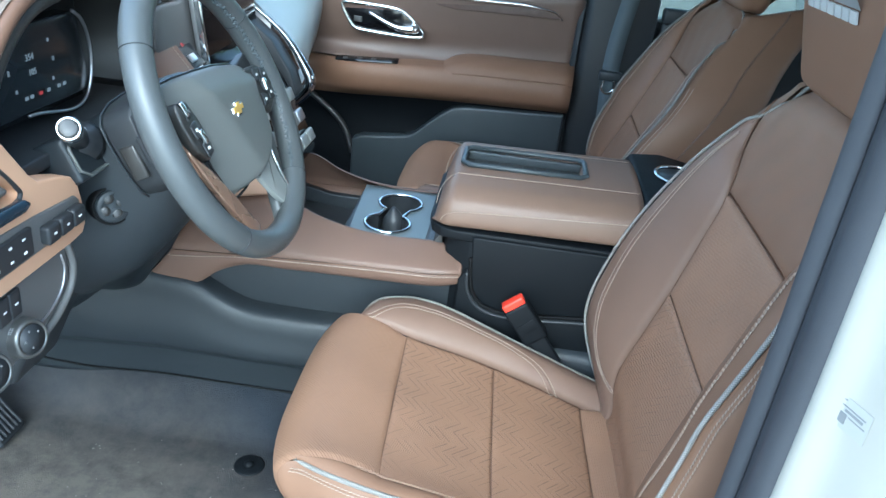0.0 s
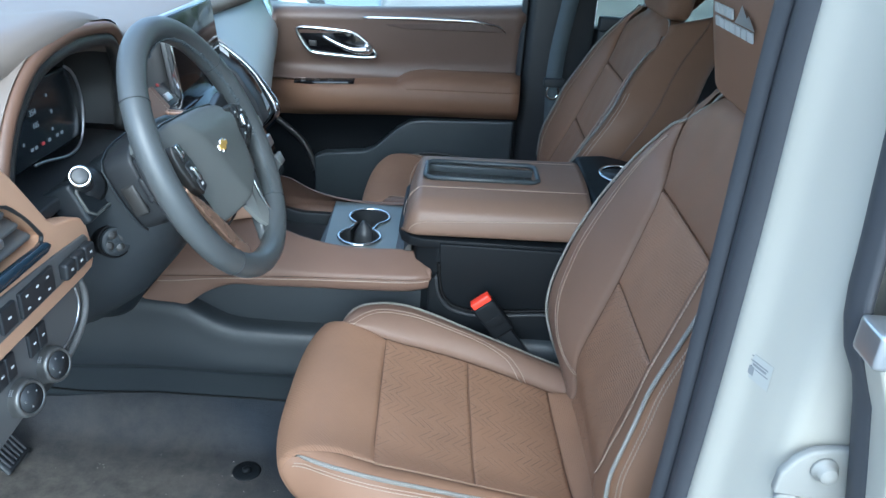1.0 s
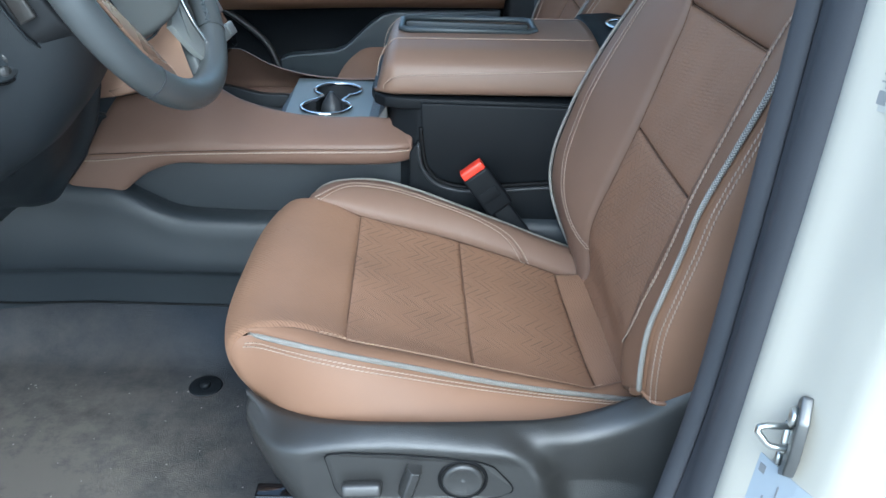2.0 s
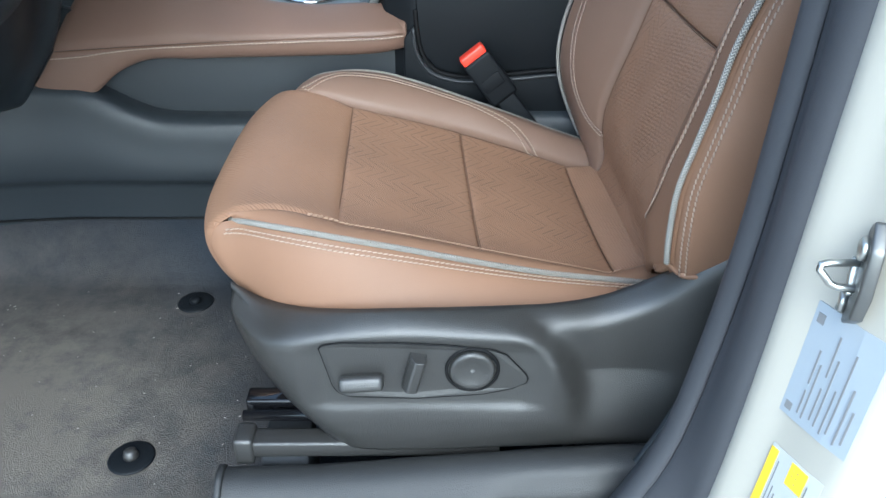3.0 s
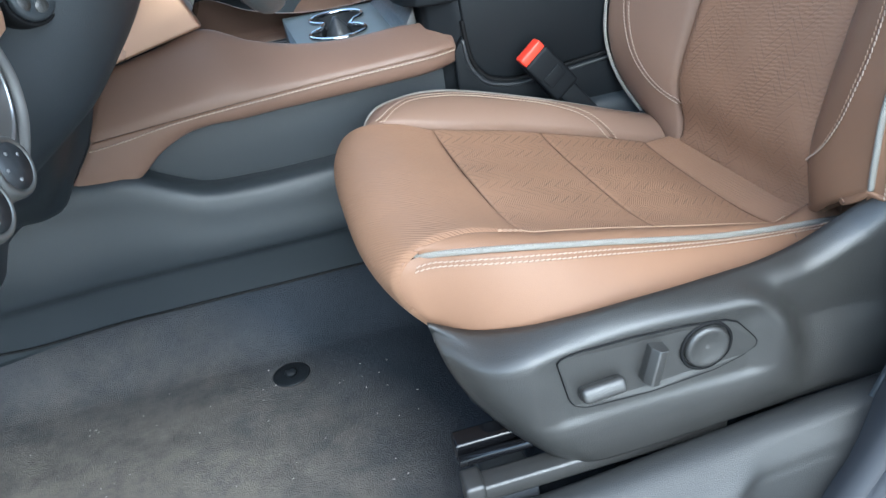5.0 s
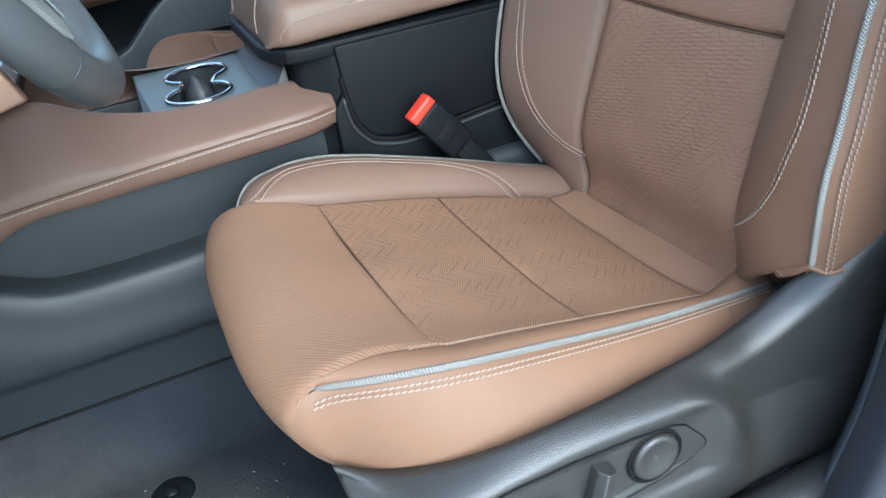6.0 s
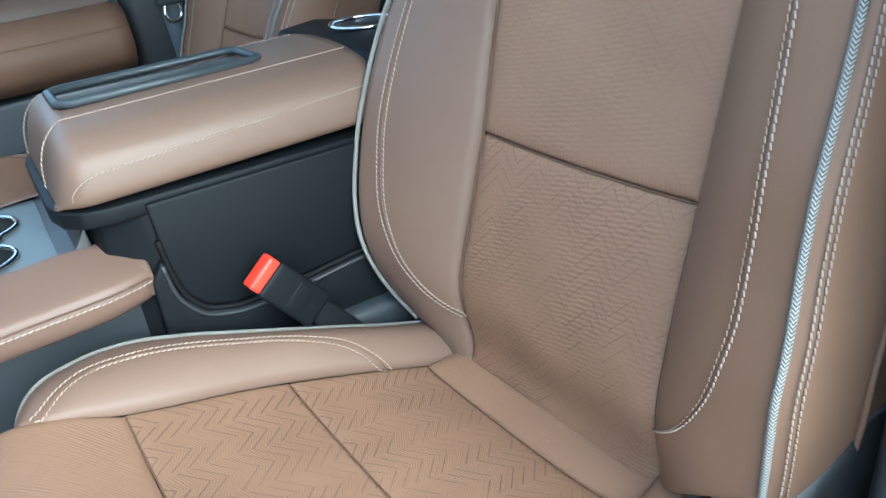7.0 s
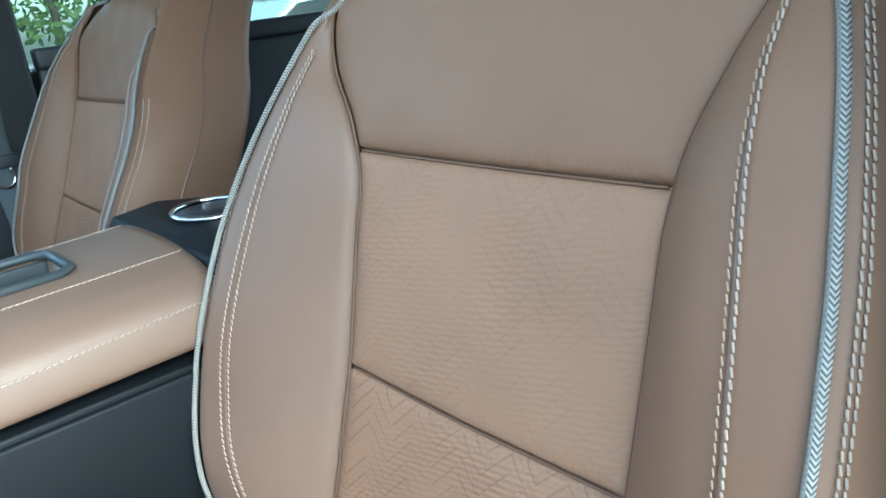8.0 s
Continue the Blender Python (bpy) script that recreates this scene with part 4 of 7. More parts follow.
part("switch_panel", conform(prism(pp, "y", -0.0016, 0.004, 0.001)), plastic, seat, "smooth dark switch panel", smooth=False)
loop = np.array(pp + pp[:1])
step = np.r_[0, np.cumsum(np.linalg.norm(np.diff(loop, axis=0), axis=1))]
rim = [(x, trim_y(x, z) - 0.0008, z) for x, z in zip(np.interp(np.linspace(0, step[-1], 91)[:-1], step, loop[:, 0]), np.interp(np.linspace(0, step[-1], 91)[:-1], step, loop[:, 1]))]
part("panel_rim", tube(rim, 0.0010, 6, closed=True), gap_black, seat)
part("seat_switch", turn_bm(box((-0.026, -0.014, -0.0095), (0.026, 0.012, 0.0095), 0.0075, 4), pose(0.1625, trim_y(0.1625, 0.206) - 0.006, 0.206, 0, -4, 0) @ pose(0, 0, 0, -24, 0, 0) @ Matrix.Scale(0.82, 4)), plastic, seat, "horizontal seat adjuster switch")
part("backrest_switch", turn_bm(prism([(-0.010, 0.010), (-0.0100, -0.003), (-0.0045, -0.0115), (-0.002, -0.0125), (0.0065, -0.0105), (0.009, -0.007), (0.009, 0.010)], "z", -0.023, 0.023, 0.0035, 3), pose(0.213, trim_y(0.213, 0.219) - 0.007, 0.219, 0, 14, 0) @ Matrix.Scale(0.82, 4)), plastic, seat, "upright backrest switch")
ky = trim_y(0.268, 0.2175) - 0.001
part("lumbar_knob", turned([(0.0220, -0.004), (0.0220, 0.004), (0.0205, 0.0062), (0.0180, 0.0066), (0.0150, 0.0058), (0.0110, 0.0048), (0.0070, 0.0042), (0.0035, 0.0039), (0.0, 0.0038)], (0.268, ky, 0.2175), (0, -1, 0)), plastic, seat, "round lumbar knob")
part("knob_ring", turned([(0.0262, -0.003), (0.0262, 0.003), (0.0235, 0.003), (0.0235, -0.003)], (0.268, ky, 0.2175), (0, -1, 0)), gap_black, seat)

# the passenger seat is the mirror image, higher in front and leaning further back
pivot = Matrix.Translation((0.47, 0, 0.22))
mirror = Matrix.Translation((0, 2 * MID, 0)) @ Matrix.Diagonal((1, -1, 1, 1))
tip = Matrix.Translation((0.015, 0, 0.02)) @ pivot @ pose(0, 0, 0, 0, 7.5, 0) @ pivot.inverted()
pseat = copy_thing(seat, tip @ mirror @ Matrix.Translation(seat.location))
level = Matrix.Translation((0.0, 0, -0.022)) @ pivot @ pose(0, 0, 0, 0, -6.5, 0) @ pivot.inverted()
for ob in pseat.children:
    if ob.name.startswith(("cushion", "outer_bolster", "inner_bolster", "outer_side", "inner_side")) or max(c[2] for c in ob.bound_box) < 0.36:
        ob.matrix_basis = pseat.matrix_basis.inverted() @ level @ pseat.matrix_basis @ ob.matrix_basis
tagged(pseat, "brown leather passenger seat with woven insert and grey piping, reclined", "car seat", "front seats")

# seat rail
rail = thing("seat_rail", (0.05, 0.89, 0.0), "black steel seat track with grey end cap on the carpet", "seat rail")
part("track", box((0.034, 0.876, 0.095), (0.30, 0.900, 0.114), 0.003), plastic, rail, "grey metal track")
part("end_cap", box((0.026, 0.873, 0.088), (0.046, 0.903, 0.120), 0.004), plastic, rail, "dark end cap")
part("track", box((0.030, 0.925, 0.105), (0.46, 0.948, 0.128), 0.003), black_gloss, rail)
part("spindle", tube([(0.03, 0.912, 0.120), (0.40, 0.912, 0.120)], 0.006, 10), black_gloss, rail)
part("foot", box((0.05, 0.88, 0.0), (0.10, 0.945, 0.096), 0.004), plastic_smooth, rail)
part("foot", box((0.38, 0.88, 0.0), (0.44, 0.945, 0.096), 0.004), plastic_smooth, rail)

# ---- sill and pillar on the driver side ----
sill = [(0.782, -0.06), (0.784, -0.01), (0.788, 0.028), (0.799, 0.060), (0.818, 0.0785), (0.834, 0.0905), (0.841, 0.0932), (0.850, 0.0938), (0.857, 0.0915), (0.863, 0.085), (0.866, 0.070), (0.868, 0.0)]
SZ = ip([0.0, 0.1, 0.25, 0.40, 0.55], [-0.006, 0.0, 0.018, 0.034, 0.045])


def sill_point(x, y, z):
    """The front part of the sill stands proud, up to a slanting step."""
    back = 1 / (1 + math.exp(-(x - 0.268 - 0.80 * (z - 0.04)) / 0.008))
    return (x, y + 0.015 - 0.03 * x + 0.016 * back * min(1, max(0, (0.088 - z) / 0.03)), max(z, -0.06) + (SZ(x) if z > 0.05 else 0))


S_ = np.array([[sill_point(x, y, z) for y, z in spline(sill, 60)] for x in np.linspace(0.012, 0.75, 150)])
tagged(part("sill_trim", shell(S_, 0.006, False), sill_plastic), "charcoal grained plastic sill trim beside the seat", "sill trim", "", "structure")
tagged(part("sill_cap", prism([(y + 0.014, max(z, -0.06)) for y, z in sill], "x", 0.009, 0.017, 0.003), sill_plastic), "charcoal end of the sill trim", "sill trim", "", "structure")
front_sill = [(0.74, -0.08), (0.74, -0.03), (0.80, -0.02), (0.84, -0.004), (0.86, -0.02)]
S_ = np.array([[(x, y, z) for y, z in spline(front_sill, 20)] for x in np.linspace(-0.9, 0.8, 30)])
tagged(part("door_sill", shell(S_, 0.01, False), plastic_soft), "charcoal door sill plate", "door sill", "", "structure")

PZ = [-0.30, 0.0, 0.109, 0.194, 0.30, 0.40, 0.52, 0.62, 0.80, 1.0, 1.2]
GLx = ip(PZ, [0.20, 0.335, 0.394, 0.428, 0.446, 0.456, 0.461, 0.463, 0.465, 0.468, 0.485])
GRx = ip(PZ, [0.33, 0.412, 0.436, 0.449, 0.458, 0.463, 0.467, 0.470, 0.472, 0.472, 0.487])
pillar = thing("pillar_driver", (0.5, 0.7, GROUND + 0.4), "white painted door pillar with grey rubber seal", "pillar", "", "structure")
zz = np.linspace(-0.28, 1.2, 60)
seal = np.array([[(GLx(z) + 0.034, 0.838, z), (GLx(z) + 0.013, 0.812, z), (GLx(z) + 0.003, 0.797, z), (GLx(z), 0.790, z), (GLx(z) + 0.0015, 0.782, z), (GLx(z) + 0.006, 0.777, z), (GLx(z) + 0.009, 0.779, z), (GLx(z) + 0.0095, 0.775, z), (GRx(z) - 0.003, 0.745, z), (GRx(z), 0.737, z), (GRx(z) + 0.004, 0.733, z), (GRx(z) + 0.02, 0.733, z)] for z in zz])
seal = np.array([spline(r, 44) for r in seal])
part("rubber_seal", shell(seal, -0.003, True), rubber, pillar, "grey rubber door seal")
trimP = np.array([[(GLx(z) + 0.028, 0.834, z), (GLx(z) + 0.05, 0.85, z), (GLx(z) + 0.12, 0.856, z), (0.75, 0.856, z)] for z in zz])
part("pillar_trim", shell(trimP, 0.006, True), plastic_soft, pillar, "charcoal pillar trim")
jamb = np.array([[(GRx(z) + 0.006, 0.738, z), (GRx(z) + 0.003, 0.731, z), (GRx(z) + 0.018, 0.70, z), (GRx(z) + 0.031, 0.668, z), (GRx(z) + 0.039, 0.654, z), (GRx(z) + 0.055, 0.648, z), (GRx(z) + 0.085, 0.645, z), (GRx(z) + 0.13, 0.641, z)] for z in zz])
jamb = np.array([spline(r, 30) for r in jamb])
part("jamb", shell(jamb, 0.004, True), white_paint, pillar, "pearl white painted jamb")
rear = thing("rear_door", (0.7, 0.6, GROUND + 0.45), "closed white rear door with chrome strip and black seal", "car door")
zs2 = np.linspace(0.2, 1.15, 40)
off = ip([0.2, 0.55, 0.642, 0.688, 0.738, 0.762, 0.779, 0.849, 1.15], [0.075, 0.068, 0.050, 0.039, 0.025, 0.012, 0.007, 0.0, -0.02])
rs = np.array([spline([(0.50 + off(z) + 0.012, 0.645, z), (0.50 + off(z), 0.634, z), (0.496 + off(z), 0.618, z), (0.500 + off(z), 0.604, z)], 12) for z in zs2])
part("door_seal", shell(rs, 0.006, True), rubber, rear, "black door edge seal")
part("door_skin", prism([(0.4995 + float(off(z)), float(z)) for z in np.linspace(0.2, 0.774, 24)] + [(1.4, 0.774), (1.4, 0.2)], "y", 0.575, 0.606, 0.004), white_paint, rear, "pearl white door skin")
part("chrome_strip", box((0.497, 0.568, 0.777), (1.4, 0.60, 0.804), 0.004), satin, rear, "chrome window strip")
part("door_glass", box((0.515, 0.583, 0.806), (1.4, 0.588, 1.13), 0.001), black_gloss, rear, "dark tinted glass")


# Unseen pieces, added to keep light out of the rear cabin.
part("quarter_panel", box((1.405, 0.575, -0.1), (2.62, 0.62, 1.18), 0.01), plastic_soft, rear, "unseen dark rear quarter, added to keep light out")
part("roof_rail", box((0.46, 0.60, 1.13), (2.62, 0.83, 1.25), 0.02), white_paint, rear, "unseen white roof rail, added to keep light out")


def jx(z, y):
    """The jamb's front face."""
    return GRx(z) + np.interp(y, [0.654, 0.668, 0.70, 0.732], [0.039, 0.031, 0.018, 0.005])


def label_on_jamb(name, y0, y1, z0, z1, paper, label, bars, lean=0.0):
    ob = thing(name, (float(jx((z0 + z1) / 2, (y0 + y1) / 2)), (y0 + y1) / 2, z0), label, "sticker")

    def sheet_at(u0, u1, v0, v1, lift):
        U, V = np.meshgrid(np.linspace(u0, u1, 4), np.linspace(v0, v1, 5), indexing="ij")
        z = z0 + (z1 - z0) * V + lean * U
        y = y1 + (y0 - y1) * U
        return shell(stack(jx(z, y) - lift, y, z), 0.0004, False)
    part("paper", sheet_at(0, 1, 0, 1, 0.0012), paper, ob, smooth=False)
    for u0, u1, v0, v1, m in bars:
        part("print_bar", sheet_at(u0, u1, v0, v1, 0.0016), m, ob, smooth=False)
    return ob


label_on_jamb("sticker", 0.685, 0.721, 0.6765, 0.7005, paper_clear, "small white printed sticker on the white pillar", [(0.05, 0.42, 0.88, 0.92, print_grey), (0.05, 0.22, 0.74, 0.77, print_grey), (0.05, 0.24, 0.64, 0.67, print_grey), (0.05, 0.24, 0.54, 0.57, print_grey), (0.05, 0.32, 0.18, 0.21, print_grey), (0.05, 0.30, 0.08, 0.11, print_grey), (0.36, 0.52, 0.16, 0.50, print_grey), (0.36, 0.9, 0.70, 0.74, print_grey), (0.45, 0.86, 0.56, 0.64, print_grey), (0.56, 0.93, 0.44, 0.47, print_grey)])
label_on_jamb("sticker", 0.656, 0.7065, 0.320, 0.413, paper_blue, "pale blue printed specification label on the pillar", [(0.06, 0.16, 0.05, 0.12, print_grey), (0.06, 0.16, 0.84, 0.92, print_grey)] + [(u, u + 0.025, v, v + l, print_grey) for u, v, l in ((0.24, 0.08, 0.22), (0.24, 0.36, 0.3), (0.31, 0.06, 0.5), (0.42, 0.1, 0.3), (0.42, 0.5, 0.35), (0.5, 0.08, 0.6), (0.6, 0.06, 0.4), (0.68, 0.1, 0.7), (0.8, 0.06, 0.5), (0.88, 0.1, 0.3))])
label_on_jamb("sticker", 0.660, 0.7005, 0.185, 0.293, paper_white, "white and yellow tyre information label on the pillar", [(0.0, 0.15, 0.0, 0.97, yellow), (0.43, 0.76, 0.79, 0.98, yellow)] + [(0.05, 0.10, 0.10 + 0.06 * k, 0.14 + 0.06 * k, print_dark) for k in range(13)] + [(u, u + 0.02, v, v + l, print_grey) for u, v, l in ((0.2, 0.1, 0.8), (0.27, 0.3, 0.4), (0.34, 0.05, 0.6), (0.5, 0.84, 0.1), (0.58, 0.82, 0.12), (0.5, 0.1, 0.5), (0.6, 0.2, 0.5), (0.7, 0.1, 0.6), (0.8, 0.1, 0.8), (0.9, 0.3, 0.4))])

striker = thing("door_striker", (0.485, 0.69, 0.41), "zinc door striker loop bolted to the pillar", "striker")
jm = pose(0.4885, 0.689, 0.441, 0, 0, -22) @ pose(0, 0, 0, 14, 0, 0)
part("plate", turn_bm(prism([(0.003, 0.029), (-0.005, 0.022), (-0.011, 0.004), (-0.011, -0.010), (-0.004, -0.024), (0.0, -0.029), (0.008, -0.019), (0.0115, 0.0), (0.0105, 0.012)], "x", -0.004, 0.004, 0.0015), jm @ Matrix.Diagonal((1, 2.1, 1.4, 1))), dark_satin, striker, "pointed oval plate")
part("loop", tube([(0.490, 0.691, 0.4505), (0.468, 0.692, 0.4500), (0.4625, 0.6918, 0.4490), (0.4615, 0.690, 0.4465), (0.468, 0.6865, 0.4390), (0.4715, 0.685, 0.4375), (0.478, 0.684, 0.4370), (0.497, 0.682, 0.4365)], 0.0024, 8), steel, striker)
part("base_bar", turn_bm(box((-0.008, -0.003, -0.012), (-0.003, 0.003, 0.012), 0.0015), jm @ pose(0, 0, 0, -38, 0, 0)), steel, striker)
for dz in (0.023, -0.022):
    part("screw", turn_bm(turned_bm([(0.0075, 0), (0.0075, 0.003), (0.006, 0.0042), (0.0035, 0.0042), (0.0, 0.002)], 12), jm @ Matrix.Translation((-0.004, 0, dz)) @ pose(0, 0, 0, 0, -90, 0)), steel, striker)
hinge = thing("car_door_hinge", (0.56, 0.645, 0.60), "white painted rear door hinge with bolt", "hinge")
part("leaf", prism([(0.497, 0.612), (0.498, 0.632), (0.508, 0.648), (0.518, 0.656), (0.530, 0.659), (0.60, 0.664), (0.60, 0.604), (0.545, 0.606)], "y", 0.634, 0.643, 0.003, 3), hinge_shade, hinge)
part("knuckle", turned([(0.011, -0.012), (0.011, 0.002), (0.0100, 0.0035), (0.006, 0.004), (0, 0.004)], (0.514, 0.640, 0.598), (-0.35, -0.9, 0.1), 20), hinge_shade, hinge)
part("bolt", turned([(0.011, 0), (0.011, 0.003), (0.0075, 0.0035), (0.0075, 0.010), (0.006, 0.011), (0, 0.0105)], (0.531, 0.634, 0.641), (0, -1, 0), 14), hinge_shade, hinge)


# ---- centre console ----
CC = 1.568
console = thing("center_console", (0.1, CC, 0.09), "dark centre console with brown leather rails and a padded armrest lid", "center console")
ZL = ip([-0.75, -0.50, -0.40, -0.32, -0.275, -0.23, -0.194, -0.12, -0.04, 0.1, 0.2, 0.6], [0.40, 0.340, 0.315, 0.305, 0.300, 0.276, 0.259, 0.252, 0.252, 0.258, 0.262, 0.265])


def side_y(y, far):
    return 2 * CC - y if far else y


def lower_wall(far):
    rows = []
    for x in np.linspace(-0.75, 0.62, 60):
        z = float(ZL(x))
        out = 0.02 * np.clip((-0.35 - x) / 0.2, 0, 1)
        rows.append(spline([(x, side_y(1.430, far), z + 0.010), (x, side_y(1.396 - out, far), z + 0.007), (x, side_y(1.386 - out, far), z + 0.001), (x, side_y(1.382 - out, far), z - 0.010), (x, side_y(1.379 - out, far), z - 0.04), (x, side_y(1.378 - out, far), 0.172), (x, side_y(1.380 - out, far), 0.164), (x, side_y(1.390 - out, far), 0.156), (x, side_y(1.398 - out, far), 0.130), (x, side_y(1.408 - out, far), 0.070)], 36))
    return np.array(rows)


for far in (False, True):
    part("lower_side", shell(lower_wall(far), 0.006, not far), plastic_soft, console, "charcoal lower side moulding")
    y0, y1 = sorted((side_y(1.424, far), side_y(1.440, far)))
    part("recess_panel", prism([(-0.46, 0.22), (0.25, 0.22), (0.25, 0.375), (-0.10, 0.375), (-0.46, 0.45)], "y", y0, y1, 0.002), plastic_soft, console)

for far in (False, True):
    line = [(x, side_y(1.4015 - 0.02 * float(np.clip((-0.35 - x) / 0.2, 0, 1)), far), 0.0865 + 0.010 * float(np.clip((-0.48 - x) / 0.08, 0, 1.5))) for x in np.linspace(-0.60, 0.30, 34)]
    part("carpet_joint", tube(line, 0.0020, 6), gap_black, console, "dark joint above the carpet")

# armrest box
part("armrest_box", prism([(0.204, side_y(1.408, False)), (0.162, 1.432), (0.150, 1.48), (0.150, 2 * CC - 1.48), (0.162, side_y(1.432, True)), (0.204, side_y(1.408, True)), (0.66, side_y(1.408, True)), (0.66, 1.408)], "z", 0.08, 0.461, 0.008, 3), black_plastic, console, "charcoal armrest box")
for far in (False, True):
    y0, y1 = sorted((side_y(1.402, far), side_y(1.412, far)))
    part("side_plate", prism([(0.206, 0.458), (0.66, 0.458), (0.66, 0.345), (0.41, 0.337), (0.31, 0.328), (0.262, 0.328), (0.236, 0.336), (0.219, 0.356), (0.210, 0.39)], "y", y0, y1, 0.003), black_plastic, console, "grained side plate")
    part("base_flank", prism([(0.19, 0.26), (0.19, 0.38), (0.205, 0.40), (0.21, 0.36), (0.235, 0.331), (0.265, 0.322), (0.31, 0.322), (0.41, 0.331), (0.66, 0.339), (0.66, 0.26)], "y", *sorted((side_y(1.398, far), side_y(1.412, far))), 0.003), black_plastic, console)

for far in (False, True):
    part("plate_groove", tube([(x, side_y(1.4025, far), z) for x, z in ((0.207, 0.420), (0.210, 0.39), (0.2175, 0.356), (0.235, 0.334), (0.262, 0.325), (0.31, 0.325), (0.41, 0.334), (0.66, 0.342))], 0.0034, 8, samples=70), gap_black, console, "black joint round the side plate")
    part("groove_lip", tube([(x, side_y(1.398, far), z) for x, z in ((0.2035, 0.395), (0.2105, 0.356), (0.2295, 0.3305), (0.262, 0.319), (0.31, 0.3185), (0.41, 0.3275), (0.66, 0.3355))], 0.0028, 8, samples=70), plastic_smooth, console)

# leather rails beside the cup holders
RT = ip([-0.46, -0.274, -0.20, -0.133, -0.08, -0.027, 0.05, 0.14, 0.175, 0.192], [0.415, 0.438, 0.454, 0.467, 0.441, 0.425, 0.416, 0.418, 0.415, 0.408])
RS = ip([-0.46, -0.306, 0.0, 0.192], [0.352, 0.364, 0.382, 0.389])
RB = ip([-0.46, -0.371, -0.29, -0.265, -0.228, -0.195, -0.10, 0.05, 0.16, 0.192], [0.298, 0.294, 0.291, 0.299, 0.328, 0.345, 0.352, 0.356, 0.361, 0.365])


def rail_top(a, b, far):
    x0 = -0.306 + 0.03 * b
    x = x0 + (0.192 - x0) * a
    e = np.clip((x - 0.14) / 0.052, 0, 1)**2 * 0.012
    y = 1.388 + e + (1.458 - 1.388 - 1.3 * e) * b
    s, t = RS(x), RT(x)
    return stack(x, side_y(y, far), s + 0.0003 + (t - s - 0.0003) * b**0.72 * (1 - 0.03 * b**6))


def rail_low(a, b, far):
    x0 = -0.365 + 0.059 * b
    x = x0 + (0.192 - x0) * a
    e = np.clip((x - 0.14) / 0.052, 0, 1)**2 * 0.012
    y = 1.387 + e + 0.010 * (1 - b)**3
    return stack(x + 0 * b, side_y(y, far), RB(x) + (RS(x) - 0.0003 - RB(x)) * b)


for far in (False, True):
    T_ = lambda a, b, far=far: rail_top(a, b, far)
    L_ = lambda a, b, far=far: rail_low(a, b, far)
    panel("rail_pad", T_, rail_leather, console, 80, 24, flip=far, puff=0.002, edge=0.003, drop=0.0008, label="brown leather rail pad")
    panel("rail_facing", L_, rail_leather, console, 80, 16, flip=far, puff=0.002, edge=0.003, drop=0.0008)
    q = np.linspace(0.005, 0.995, 80)
    part("stitching", stitches([on(L_, q, 0 * q + 0.88, 0.0040, far)], 0.0052, 0.0006, 0.0010), thread, console, "cream stitching")["kind"] = "stuff"
    part("seam", tube([(x, y - (0.0006 if not far else -0.0006), z) for x, y, z in on(L_, q, 0 * q + 0.995, 0.0006, far)], 0.0008, 6, samples=90), seam_brown, console)
    tip = [(side_y(y, far), z) for y, z in ((1.4005, 0.366), (1.4000, 0.389), (1.409, 0.399), (1.430, 0.4065), (1.456, 0.4085), (1.456, 0.366))]
    part("rail_tip", prism(tip, "x", 0.165, 0.1945, 0.006, 4), rail_leather, console)

# cup holder plate with a figure-of-eight opening
PLATE_FAR = 2 * CC - 1.452
cn, cf, cr, neck = (0.047, 1.508), (0.056, 1.607), 0.041, 0.0225


def eight(grow=0.0):
    r = cr + grow
    a0 = math.asin(neck / cr)
    pts = []
    for k in range(31):
        t = math.pi / 2 + a0 + (2 * math.pi - 2 * a0) * k / 30
        pts.append((cn[0] + r * math.cos(t), cn[1] + r * math.sin(t)))
    for k in range(31):
        t = -math.pi / 2 + a0 + (2 * math.pi - 2 * a0) * k / 30
        pts.append((cf[0] + r * math.cos(t), cf[1] + r * math.sin(t)))
    return pts


bm = bmesh.new()
hole = [bm.verts.new((x, y, 0.4125)) for x, y in eight(0.001)]
rim_ = [bm.verts.new(p) for p in ((-0.014, 1.452, 0.4125), (0.122, 1.452, 0.4125), (0.122, PLATE_FAR, 0.4125), (-0.026, PLATE_FAR, 0.4125))]
es = [bm.edges.new((hole[i], hole[(i + 1) % len(hole)])) for i in range(len(hole))] + [bm.edges.new((rim_[i], rim_[(i + 1) % 4])) for i in range(4)]
bmesh.ops.triangle_fill(bm, edges=es, use_beauty=True)
for f_ in bm.faces:
    if f_.normal.z < 0:
        f_.normal_flip()
part("cup_plate", bm, plate_grey, console, "blue grey cup holder plate", smooth=False)
ol = eight(0.0)
part("chrome_ring", tube([(x, y, 0.4145) for x, y in ol], 0.0032, 8, closed=True), chrome, console, "chrome cup ring")
W = np.array([[(x, y, z) for x, y in ol + ol[:1]] for z in (0.414, 0.40, 0.34)])
part("cup_wall", grid(W), plastic_smooth, console)
part("cup_floor", box((-0.01, 1.45, 0.332), (0.115, PLATE_FAR, 0.341), 0), plastic_smooth, console, smooth=False)
part("cup_divider", tube([(0.052, 1.557, 0.34), (0.052, 1.557, 0.39), (0.051, 1.557, 0.412), (0.050, 1.557, 0.422), (0.050, 1.557, 0.426)], [0.025, 0.025, 0.0245, 0.019, 0.004], 18, samples=22), plastic_smooth, console, "black rounded cup divider")
part("plate_rear", prism([(0.121, 0.40), (0.121, 0.4125), (0.138, 0.418), (0.152, 0.44), (0.155, 0.40)], "y", 1.452, PLATE_FAR, 0.002), plastic, console)
